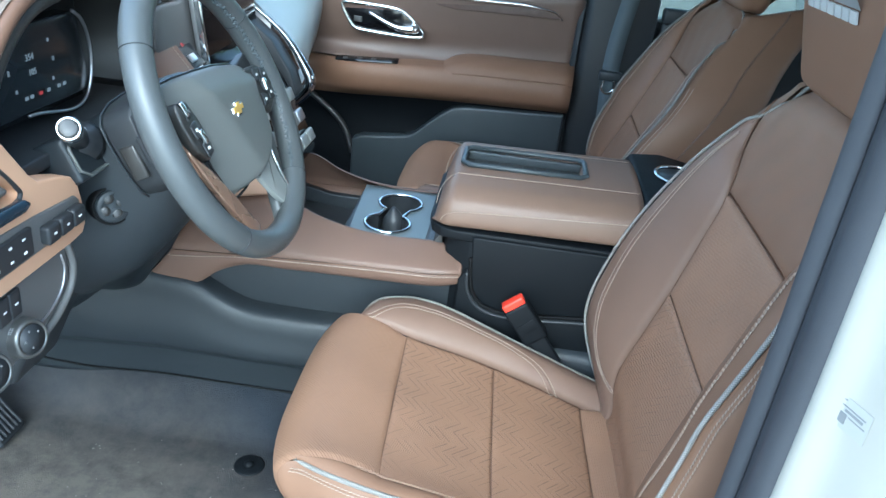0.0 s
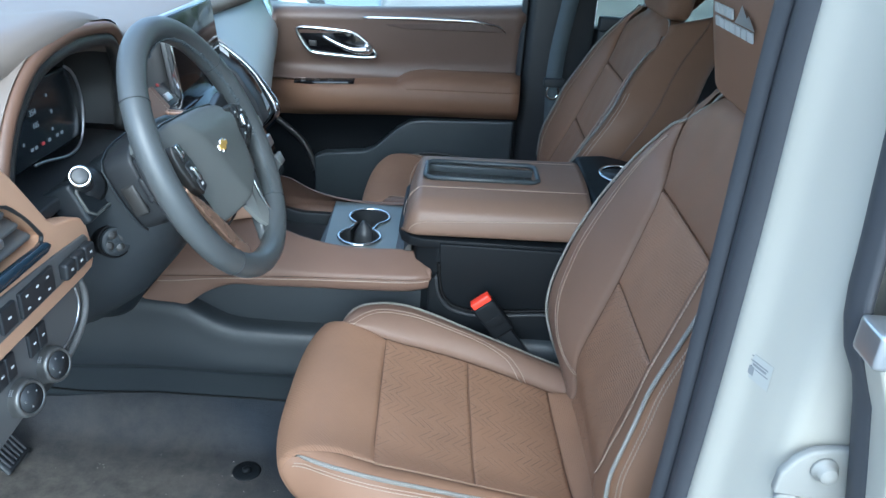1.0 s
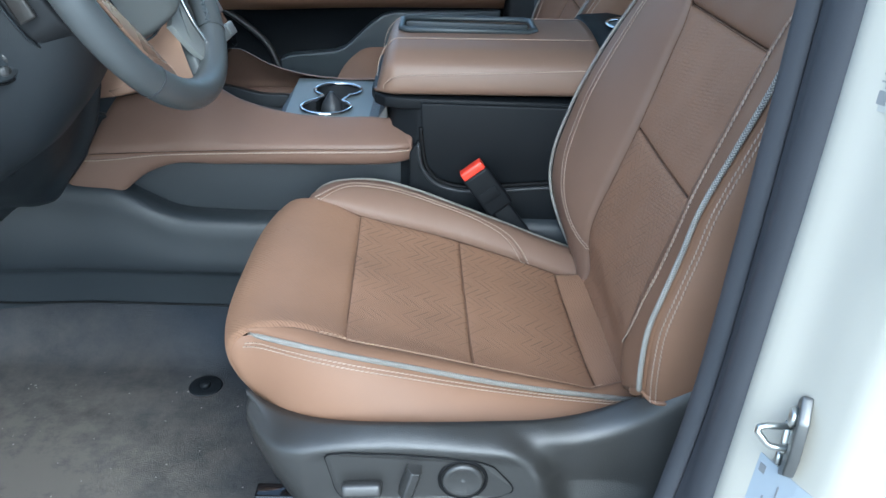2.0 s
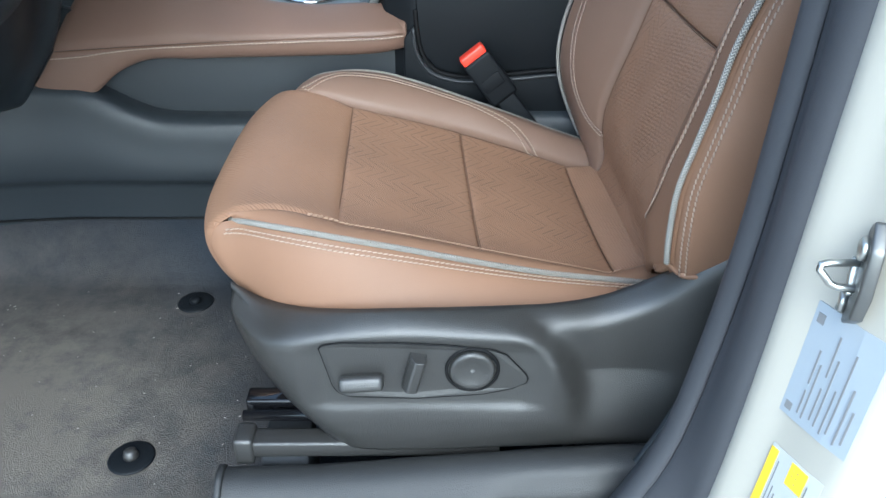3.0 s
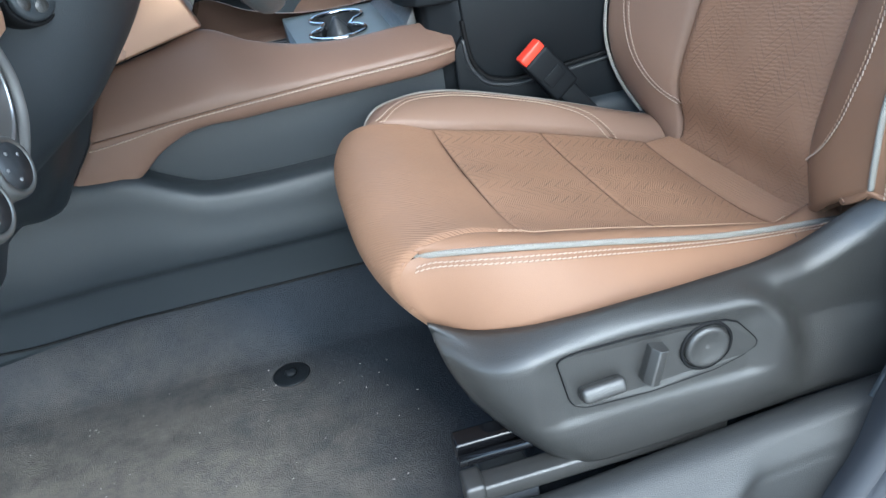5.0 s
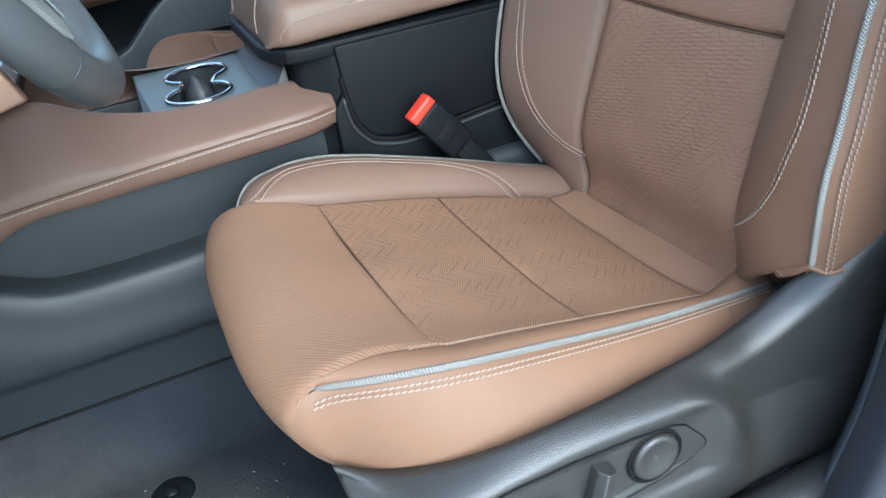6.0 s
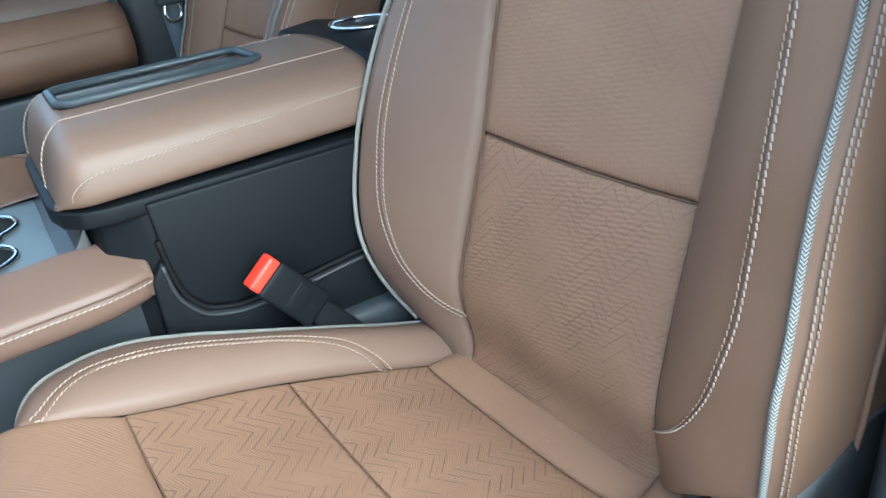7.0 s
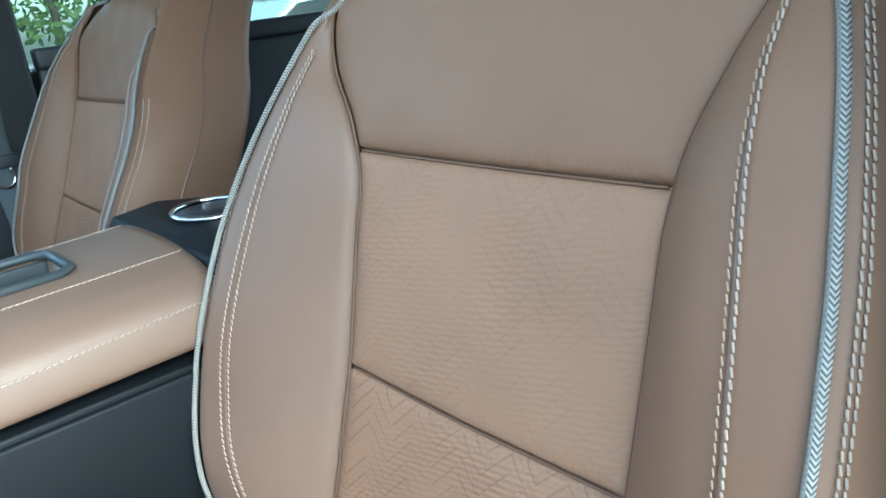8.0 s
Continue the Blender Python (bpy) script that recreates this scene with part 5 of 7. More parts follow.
part("tray", prism([(-0.30, 0.34), (-0.016, 0.34), (-0.014, 0.348), (-0.02, 0.352), (-0.30, 0.37)], "y", 1.452, PLATE_FAR, 0.002), plastic_smooth, console, "deep black tray")
part("tray_lip", box((-0.026, 1.453, 0.35), (-0.0145, PLATE_FAR - 0.001, 0.411), 0.002), plastic_smooth, console)

# armrest lid with a phone tray in its top
lid_y = [1.426, 1.412, 1.411, 1.418, 1.440, 1.475, 1.512]
lid_z = [0.464, 0.470, 0.492, 0.511, 0.526, 0.5345, 0.539]
sec = [(y, z) for y, z in zip(lid_y, lid_z)] + [(CC, 0.541)] + [(2 * CC - y, z) for y, z in zip(lid_y[::-1], lid_z[::-1])]
sec = spline(sec, 90)
LX = np.r_[0.1345, 0.136, 0.139, 0.145, 0.153, 0.163, np.linspace(0.170, 0.39, 45), np.linspace(0.40, 0.478, 8)]
rec = (0.170, 0.386, 1.517, 1.614)
rows = []
for x in LX:
    k = np.clip((x - 0.1345) / 0.03, 0, 1)
    row = []
    for y, z in sec:
        zz_ = 0.464 + (z - 0.464) * (1 - (1 - k)**2.2) if k < 1 else z
        if x < 0.165:
            zz_ = max(zz_, 0.464)
        inset = 0.035 * (1 - k)**2
        yy = CC + (y - CC) * (1 - inset / 0.18)
        zz_ += 0.006 * max(0.0, (x - 0.17) / 0.3)
        if rec[0] + 0.003 < x < rec[1] - 0.003 and rec[2] + 0.003 < yy < rec[3] - 0.003:
            zz_ -= 0.022
        row.append((x, yy, zz_))
    rows.append(row)
lid = part("armrest_lid", shell(np.array(rows), 0.004, False), console_leather, console, "padded brown leather armrest lid")
part("lid_base", prism([(0.127, 1.47), (0.134, 1.436), (0.150, 1.416), (0.175, 1.408), (0.476, 1.408), (0.476, 2 * CC - 1.408), (0.175, 2 * CC - 1.408), (0.150, 2 * CC - 1.416), (0.134, 2 * CC - 1.436), (0.127, 2 * CC - 1.47)], "z", 0.446, 0.4635, 0.003), black_plastic, console, "black base under the lid")


def lid_top(x, y):
    i = int(np.argmin(np.abs(LX - x)))
    r = np.array(rows[i])
    return float(np.interp(y, r[8:-8, 1], r[8:-8, 2]))


def lid_side(z):
    """The near flank of the lid at a height, a thread's thickness off it."""
    return float(np.interp(z, sec[:40, 1], sec[:40, 0])) - 0.0007


def lid_line(y, x0, x1, down):
    pts = [(x, y, lid_top(x, y) + 0.0006) for x in np.linspace(x0, x1, 30)]
    return ([(0.1335, y, 0.475)] + [(0.137, y, 0.50), (0.148, y, 0.523)] if down else []) + pts


part("stitching", stitches([lid_line(1.486, 0.166, 0.475, True), lid_line(2 * CC - 1.486, 0.166, 0.475, True)], 0.0048, 0.0006, 0.00075), thread, lid, "cream stitching")["kind"] = "stuff"
for far in (False, True):
    yy = lambda y: side_y(y, far)
    part("stitching", stitches([[(0.1485, yy(1.4225), 0.470), (0.150, yy(1.4135), 0.482), (0.162, yy(1.4095), 0.493)] + [(x, yy(lid_side(0.4965 + 0.016 * min(1, (x - 0.17) / 0.28) - 0.006 * (x - 0.17) / 0.3)), 0.4965 + 0.016 * min(1, (x - 0.17) / 0.28)) for x in np.linspace(0.18, 0.475, 20)]], 0.0048, 0.0006, 0.00075), thread, lid, "cream stitching")["kind"] = "stuff"
# tray
x0, x1, y0, y1 = rec
zt = 0.5435
fr = [(x0 + 0.012, y0), (x1 - 0.012, y0), (x1, y0 + 0.012), (x1, y1 - 0.012), (x1 - 0.012, y1), (x0 + 0.012, y1), (x0, y1 - 0.012), (x0, y0 + 0.012)]
part("tray_frame", tube([(x, y, zt + 0.002 * (x - x0) / 0.2) for x, y in fr], 0.0050, 8, closed=True), door_plastic, lid, "dark grey tray frame")
part("tray_floor", box((x0, y0, 0.521), (x1, y1, 0.5255), 0.0), plastic, lid, smooth=False)
n_rib = 9
for k in range(n_rib):
    x = x0 + 0.02 + k * (x1 - x0 - 0.04) / (n_rib - 1)
    part("tray_rib", box((x - 0.0018, y0 + 0.012, 0.525), (x + 0.0018, y1 - 0.02, 0.5285), 0.001), door_plastic, lid)
part("tray_wall", box((x0 + 0.004, y1 - 0.012, 0.524), (x1 - 0.004, y1 - 0.003, 0.540), 0.002), door_plastic, lid)

# black rear end of the armrest with its cup ring
tail = [(0.476, 0.462), (0.478, 0.530), (0.485, 0.540), (0.54, 0.545), (0.60, 0.535), (0.64, 0.50), (0.65, 0.42), (0.476, 0.42)]
part("rear_cap", prism(tail, "y", 1.415, 2 * CC - 1.415, 0.012, 3), black_plastic, console, "black rear end with a cup ring")
part("cup_ring", tube([(0.557 + 0.042 * math.cos(t), 1.595 + 0.050 * math.sin(t), 0.5475) for t in np.linspace(0, 2 * math.pi, 41)[:-1]], 0.0035, 8, closed=True), chrome, console, "chrome cup ring")
part("cup_well", turned([(0.040, 0), (0.040, 0.004)], (0.557, 1.595, 0.5425), (0, 0, 1)), plastic_smooth, console)

# ---- seat buckle ----
buckle = thing("seat_belt_buckle", (0.345, 1.366, 0.24), "black seat belt buckle with a red release button", "buckle")
BM = Matrix.Translation((0.293, 1.362, 0.362)) @ pose(0, 0, 0, 0, -38, 0) @ pose(0, 0, 0, 0, 0, 4) @ Matrix.Diagonal((0.82, 0.9, 0.92, 1))
part("housing", turn_bm(box((-0.026, -0.014, -0.075), (0.026, 0.014, 0.004), 0.006, 3), BM), black_plastic, buckle, "black housing")
part("button", turn_bm(box((-0.0235, -0.0115, 0.002), (0.0235, 0.0115, 0.017), 0.004, 3), BM), red_plastic, buckle, "red release button")
part("rib", turn_bm(box((-0.018, -0.0155, -0.05), (0.018, -0.013, -0.03), 0.001), BM), black_plastic, buckle)
part("stalk", turn_bm(box((-0.018, -0.008, -0.17), (0.018, 0.008, -0.07), 0.004), BM), black_plastic, buckle)

# ---- steering wheel ----
WC, WT = Vector((-0.113, 1.145, 0.700)), 25.2
wheel = thing("steering_wheel", WC, "dark leather steering wheel with bronze spokes and gold badge", "steering wheel")
wa = Vector((math.cos(radians(WT)), 0, math.sin(radians(WT))))
wv = Vector((-math.sin(radians(WT)), 0, math.cos(radians(WT))))
WM = Matrix((( 0, wv.x, wa.x, WC.x), (1, wv.y, wa.y, WC.y), (0, wv.z, wa.z, WC.z), (0, 0, 0, 1)))


def wp(u, v, w):
    return tuple(WM @ Vector((u, v, w)))


ring = [wp(0.1695 * math.cos(t), 0.1695 * math.sin(t), 0) for t in np.linspace(0, 2 * math.pi, 97)[:-1]]
part("rim", tube(ring, 0.0172, 16, closed=True), wheel_leather, wheel, "dark leather rim")
for t in (radians(142), radians(34), radians(228), radians(312)):
    c = np.array([wp(0.1695 * math.cos(t) + 0.0174 * math.cos(k) * math.cos(t), 0.1695 * math.sin(t) + 0.0174 * math.cos(k) * math.sin(t), 0.0174 * math.sin(k)) for k in np.linspace(0, 2 * math.pi, 25)[:-1]])
    part("rim_seam", tube(c, 0.0006, 5, closed=True), plastic_smooth, wheel)
inr = np.linspace(radians(-48), radians(112), 150)
part("stitching", stitches([[wp((0.1695 - 0.0172 * 0.97) * math.cos(t), (0.1695 - 0.0172 * 0.97) * math.sin(t), 0.002 + 0.010 * (k % 2)) for k, t in enumerate(inr)]], 0.007, 0.0005, 0.0011), strap_mat, wheel, "zigzag stitching inside the rim")
# airbag cover
outline = [(-0.121, 0.050), (-0.112, 0.0605), (-0.085, 0.0635), (-0.045, 0.0615), (0.0, 0.058), (0.055, 0.051), (0.094, 0.039), (0.103, 0.024), (0.094, 0.0), (0.089, -0.030), (0.079, -0.057), (0.050, -0.075), (0.010, -0.087), (-0.030, -0.093), (-0.058, -0.090), (-0.070, -0.066), (-0.079, -0.030), (-0.083, 0.006), (-0.090, 0.032), (-0.112, 0.041)]
outline = spline(outline + outline[:1], 97)


def soft(q, k=0.003):
    return k * math.log1p(math.exp(max(-40.0, min(40.0, q / k))))


def hub_w(u, v, rim_):
    """The airbag cover's height: a flat face that breaks to a brow above and to a cheek beside it."""
    brow, cheek = v - 0.030 + 0.10 * u, -0.030 - u - 0.45 * v
    return 0.0150 - 0.55 * soft(brow) - 0.48 * soft(cheek) - 0.05 * soft(u - 0.05) - 0.012 * max(0.0, (rim_ - 0.93) / 0.07)**2


hub = [[wp(-0.005, -0.012, hub_w(-0.005, -0.012, 0))] * 97]
for rr in (0.12, 0.25, 0.38, 0.5, 0.6, 0.7, 0.78, 0.86, 0.92, 0.96, 0.985, 1.0):
    hub.append([wp(-0.005 + (u + 0.005) * rr, -0.012 + (v + 0.012) * rr, hub_w(-0.005 + (u + 0.005) * rr, -0.012 + (v + 0.012) * rr, rr)) for u, v in outline])
hub.append([wp(u, v, -0.045) for u, v in outline])
smooth_angle(part("airbag_cover", grid(np.array(hub)), hub_skin, wheel, "soft grey airbag cover with a creased brow"), 40)
part("cover_gap", tube([wp(u * 1.012, -0.012 + (v + 0.012) * 1.012, -0.010) for u, v in outline[:-1]], 0.0016, 6, closed=True), black_gloss, wheel)


def wprism(poly, lo, hi, bevel=0.003):
    return turn_bm(prism(poly, "z", lo, hi, bevel), WM)


for s in (-1, 1):
    m_ = lambda pts: [(s * u, v) for u, v in pts]
    part("spoke", wprism(m_([(0.07, 0.035), (0.105, 0.040), (0.160, 0.050), (0.164, 0.012), (0.155, -0.028), (0.125, -0.050), (0.075, -0.045)]), -0.026, -0.010), plastic_smooth, wheel, "black side spoke")
    if s < 0:
        pad, pad_w = [(0.118, 0.042), (0.093, 0.034), (0.085, 0.012), (0.082, -0.024), (0.100, -0.032), (0.116, -0.018), (0.124, 0.012), (0.124, 0.032)], 0.006
        keys = ((0.107, 0.028), (0.106, 0.006), (0.098, -0.018))
    else:
        pad, pad_w = [(0.080, 0.034), (0.118, 0.032), (0.146, 0.020), (0.151, 0.0), (0.138, -0.020), (0.108, -0.034), (0.092, -0.028), (0.086, 0.004)], 0.010
        keys = ((0.104, 0.020), (0.130, 0.016), (0.102, -0.014), (0.128, -0.010), (0.116, 0.003))
    sp = part("switch_pad", wprism(m_(pad), pad_w - 0.014, pad_w, 0.003), plastic, wheel, "black button pad")
    for k, (u, v) in enumerate(keys):
        part("button", turn_bm(box((-0.0075, -0.0085, 0), (0.0075, 0.0085, 0.003), 0.0015), WM @ Matrix.Translation((s * u, v, pad_w)) @ pose(0, 0, 0, 0, 0, -12 * s)), plastic_smooth, sp)
        part("switch_mark", wprism(m_([(u - 0.003, v - 0.0016), (u + 0.003, v - 0.0016), (u + 0.003, v + 0.0016), (u - 0.003, v + 0.0016)]), pad_w + 0.003, pad_w + 0.0035, 0), print_white, sp, smooth=False)
    for u, v in ((0.114, 0.032), (0.100, -0.004)) if s < 0 else ((0.118, 0.003),):
        part("toggle", turn_bm(box((-0.004, -0.009, 0), (0.004, 0.009, 0.006), 0.002), WM @ Matrix.Translation((s * u, v, pad_w)) @ pose(0, 0, 0, 0, 0, -12 * s)), chrome, sp, "chrome toggle")
    arm = [(0.092, -0.040), (0.128, -0.046), (0.110, -0.095), (0.080, -0.140), (0.064, -0.158), (0.030, -0.166), (0.048, -0.125), (0.076, -0.080)]
    part("lower_arm", wprism(m_(arm), -0.020, -0.006, 0.004), wheel_leather if s > 0 else plastic_smooth, wheel)
    if s < 0:
        inlay = [(0.130, 0.0), (0.116, -0.020), (0.096, -0.044), (0.070, -0.086), (0.044, -0.138), (0.060, -0.151), (0.086, -0.127), (0.099, -0.090), (0.120, -0.045), (0.137, -0.020)]
    else:
        inlay = [(0.086, -0.030), (0.074, -0.064), (0.070, -0.104), (0.083, -0.150), (0.060, -0.156), (0.034, -0.130), (0.012, -0.094), (0.052, -0.076), (0.078, -0.056)]
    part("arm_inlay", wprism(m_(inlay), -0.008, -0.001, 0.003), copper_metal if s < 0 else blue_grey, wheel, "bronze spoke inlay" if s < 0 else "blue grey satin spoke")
    edge_ = ((0.132, -0.010), (0.118, -0.050), (0.098, -0.095), (0.070, -0.146)) if s < 0 else ((0.088, -0.022), (0.077, -0.062), (0.073, -0.104), (0.086, -0.152))
    part("inlay_edge", tube([wp(s * u, v, 0.001) for u, v in edge_], 0.0020, 6, samples=20), copper_metal if s < 0 else chrome, wheel, "bright edge of the spoke")
em = [(-0.017, 0.0035), (-0.0065, 0.0035), (-0.0045, 0.0075), (0.0085, 0.0075), (0.0072, 0.0035), (0.018, 0.0035), (0.017, -0.0035), (0.0065, -0.0035), (0.0045, -0.0075), (-0.0085, -0.0075), (-0.0072, -0.0035), (-0.018, -0.0035)]
bd = part("badge", wprism([(u * 1.0, v * 1.15) for u, v in em], 0.013, 0.0165, 0.001), chrome, wheel, "small gold and chrome badge", smooth=False)
part("badge_field", wprism([(u * 0.86, v * 0.9) for u, v in em], 0.0150, 0.0175, 0.0005), gold, bd, smooth=False)

# ---- steering column ----
column = thing("steering_column", (-0.25, 1.145, 0.45), "charcoal steering column cover with stalk and tilt knob", "steering column")
secs = []
for d, hu, up, dn in ((-0.042, 0.055, 0.050, 0.06), (-0.065, 0.075, 0.055, 0.085), (-0.11, 0.083, 0.055, 0.115), (-0.15, 0.088, 0.05, 0.135), (-0.20, 0.092, 0.04, 0.155), (-0.28, 0.11, 0.04, 0.17)):
    r_ = []
    for k in range(33):
        t = 2 * math.pi * k / 32
        c, s_ = math.cos(t), math.sin(t)
        r_.append(wp(hu * (1 - 0.30 * max(0, -s_)**1.5) * math.copysign(abs(c)**0.6, c), (up if s_ > 0 else dn) * math.copysign(abs(s_)**0.6, s_), d))
    secs.append(r_)
part("shroud", grid(loft(secs, 64, 30)), plastic_soft, column, "charcoal shroud")
ringed = rounded([(-0.094, 0.062), (0.094, 0.062), (0.098, 0.0), (0.078, -0.066), (-0.078, -0.066), (-0.098, 0.0)])
part("collar", turn_bm(prism(ringed, "z", -0.105, -0.062, 0.006, 2), WM), plastic_smooth, column, "dark collar behind the wheel")
part("collar_bead", tube([wp(u * 1.01, v * 1.01, -0.104) for u, v in ringed], 0.0016, 6, closed=True), plastic_soft, column)
part("paddle_frame", turn_bm(box((-0.099, -0.030, -0.096), (-0.093, 0.012, -0.076), 0.003), WM), plastic, column, "raised frame of the shift paddle")
kd = Vector((0.72, -0.66, 0.15)).normalized()
tk = Vector((-0.217, 1.052, 0.593)) - kd * 0.011
part("knob_seat", turned([(0.024, -0.03), (0.024, 0.0), (0.0225, 0.001), (0.021, 0.0)], tk, kd), gap_black, column)
part("tilt_knob", turned([(0.0205, -0.004), (0.0205, 0.003), (0.0185, 0.006), (0.012, 0.0035), (0.005, 0.0045), (0, 0.0045)], tk, kd), plastic_soft, column, "round four-way tilt knob")
for k in range(4):
    t = k * math.pi / 2 + 0.4
    q = kd.to_track_quat("Z", "Y").to_matrix()
    c = tk + q @ Vector((0.011 * math.cos(t), 0.011 * math.sin(t), 0.0035))
    part("knob_lobe", turned([(0.0068, 0), (0.006, 0.001), (0.003, 0.0018), (0, 0.0019)], c, kd, 12), plastic, column)
sb0, sb1 = Vector((-0.252, 1.055, 0.668)), Vector((-0.203, 0.948, 0.726))
sd = (sb1 - sb0).normalized()
part("stalk_seat", turn_bm(box((-0.140, -0.006, -0.170), (-0.066, 0.048, -0.127), 0.006, 3), WM), plastic_soft, column, "square stalk gaiter")
part("gaiter_rim", tube([wp(u, v, -0.126) for u, v in rounded([(-0.136, -0.002), (-0.070, -0.002), (-0.070, 0.044), (-0.136, 0.044)], 1)], 0.0024, 6, closed=True), hub_skin, column, "grey rim of the gaiter")
part("gaiter_boot", turned([(0.026, 0.006), (0.022, 0.012), (0.017, 0.018), (0.013, 0.030)], sb0, sd, 20), plastic_smooth, column)
part("stalk", turned([(0.020, 0), (0.016, 0.010), (0.0105, 0.018), (0.0105, 0.060), (0.0125, 0.064), (0.0125, 0.095), (0.012, 0.10)], sb0, sd), plastic_smooth, column, "wiper and light stalk")
part("stalk_ring", turned([(0.0124, 0.10), (0.0130, 0.103), (0.0130, 0.117), (0.0124, 0.121), (0.0105, 0.122), (0.010, 0.121), (0, 0.121)], sb0, sd), chrome, column, "chrome stalk tip")
part("stalk_button", turned([(0.0095, 0.120), (0.0095, 0.1225), (0.008, 0.1235), (0, 0.1235)], sb0, sd), plastic, column)
for k in range(5):
    c = sb0 + sd * (0.07 + 0.008 * (k % 3)) + sd.orthogonal().normalized() * 0.0
    q = sd.to_track_quat("Z", "Y").to_matrix()
    t = 0.6 + 0.5 * k
    part("stalk_mark", turned([(0.0018, 0), (0.0018, 0.0006), (0, 0.0006)], c + q @ Vector((0.0126 * math.cos(t), 0.0126 * math.sin(t), 0)), q @ Vector((math.cos(t), math.sin(t), 0)), 8), print_white, column)
part("paddle", turn_bm(box((-0.045, -0.012, -0.004), (0.0, 0.022, 0.004), 0.003), WM @ Matrix.Translation((-0.088, 0.0, -0.045))), plastic_smooth, column, "black shift paddle")

# ---- dashboard ----
dash = thing("dashboard", (-0.4, MID, 0.42), "brown leather dashboard with copper trim, instrument hood and screen", "dashboard")
# leather top pad, its taupe paled by painted glare
tops = []
for y in (0.72, 0.85, 1.0, 1.145, 1.29, 1.40, 1.6, 1.9, 2.2, 2.46):
    hood = 0.02 * math.exp(-((y - 1.10) / 0.16)**4)
    low = -0.052 * (1 - math.exp(-((min(y, 1.9) - 1.05) / 0.32)**4)) if y > 1.05 else 0.0
    xr = -0.262 - 0.06 * (1 - math.exp(-((y - 1.10) / 0.24)**6)) + (0.02 if y > 1.9 else 0)
    tops.append([(xr - 0.02, y, 0.80 + hood + low), (xr, y, 0.822 + hood * 1.4 + low), (xr - 0.015, y, 0.838 + hood * 1.6 + low), (xr - 0.07, y, 0.848 + hood + low), (xr - 0.2, y, 0.848 + low), (-0.75, y, 0.84 + low), (-1.06, y, 0.80 + low)])
T_ = loft(tops, 40, 80)
part("top_pad", shell(T_, 0.012, False), dash_skin, dash, "taupe leather top pad, paled by painted glare")
# instrument hood lip, an arch round the screen
arch = [(-0.262, 0.885, 0.690), (-0.262, 0.897, 0.735), (-0.264, 0.930, 0.785), (-0.266, 0.990, 0.830), (-0.268, 1.074, 0.849), (-0.270, 1.17, 0.847), (-0.272, 1.238, 0.832), (-0.277, 1.265, 0.805), (-0.282, 1.285, 0.76), (-0.29, 1.287, 0.68)]
part("hood_lip", tube(arch, 0.0085, 12, samples=60), leather_dark, dash, "brown stitched hood lip")
part("hood_liner", tube([(x - 0.004, 1.09 + (y - 1.09) * 0.93, 0.70 + (z - 0.70) * 0.90) for x, y, z in arch], 0.010, 10, samples=60), plastic, dash, "dark liner of the hood")
A1 = [(x - 0.02, y, z) for x, y, z in arch]
A2 = [(-0.36, 1.09 + (y - 1.09) * 0.86, 0.72 + (z - 0.72) * 0.80) for x, y, z in arch]
part("hood_inside", grid(ruled(A1, A2, 40, 8)), plastic, dash)
part("hood_stitch", stitches([[(x - 0.016, 1.09 + (y - 1.09) * 1.06, 0.70 + (z - 0.70) * 1.10) for x, y, z in arch[2:7]]], 0.004, 0.002, 0.0009), thread, dash)
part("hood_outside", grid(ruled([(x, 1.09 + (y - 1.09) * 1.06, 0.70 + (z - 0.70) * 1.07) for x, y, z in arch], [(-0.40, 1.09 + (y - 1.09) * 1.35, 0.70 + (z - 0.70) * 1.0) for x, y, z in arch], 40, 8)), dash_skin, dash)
part("binnacle_floor", box((-0.40, 0.90, 0.655), (-0.262, 1.285, 0.672), 0.003), plastic_smooth, dash)
part("cluster_back", prism([(0.93, 0.66), (1.23, 0.66), (1.23, 0.84), (0.93, 0.84)], "x", -0.37, -0.345, 0.004), plastic_smooth, dash)
scr = prism([(0.955, 0.692), (1.195, 0.690), (1.200, 0.700), (1.184, 0.785), (1.170, 0.793), (0.97, 0.793), (0.955, 0.785)], "x", -0.340, -0.318, 0.003)
# Display glass with some reflected sky in its bluish base.
display = mat("dark display glass with sky tint", (0.020, 0.024, 0.028), 0.16, vary=0.05)
cl = part("cluster_screen", scr, display, dash, "dark instrument display with pale digits")
part("screen_edge", tube([(-0.316, 1.17, 0.794), (-0.316, 1.185, 0.785), (-0.316, 1.199, 0.702), (-0.316, 1.193, 0.691), (-0.316, 1.06, 0.690)], 0.0022, 6, samples=30), satin, cl)
lit = glow("display white", (0.75, 0.8, 0.85), 0.03)
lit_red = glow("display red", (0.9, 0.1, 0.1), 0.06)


def text(name, body, size, place, turn, material, parent):
    cu = bpy.data.curves.new(name, "FONT")
    cu.body, cu.size, cu.extrude, cu.align_x = body, size, 0.0004, "CENTER"
    tmp = new(name + "_t", cu)
    dg = bpy.context.evaluated_depsgraph_get()
    me = bpy.data.meshes.new_from_object(tmp.evaluated_get(dg))
    bpy.data.objects.remove(tmp)
    bpy.data.curves.remove(cu)
    bm = bmesh.new()
    bm.from_mesh(me)
    bpy.data.meshes.remove(me)
    turn_bm(bm, Matrix.Translation(place) @ turn)
    return part(name, bm, material, parent, smooth=False)


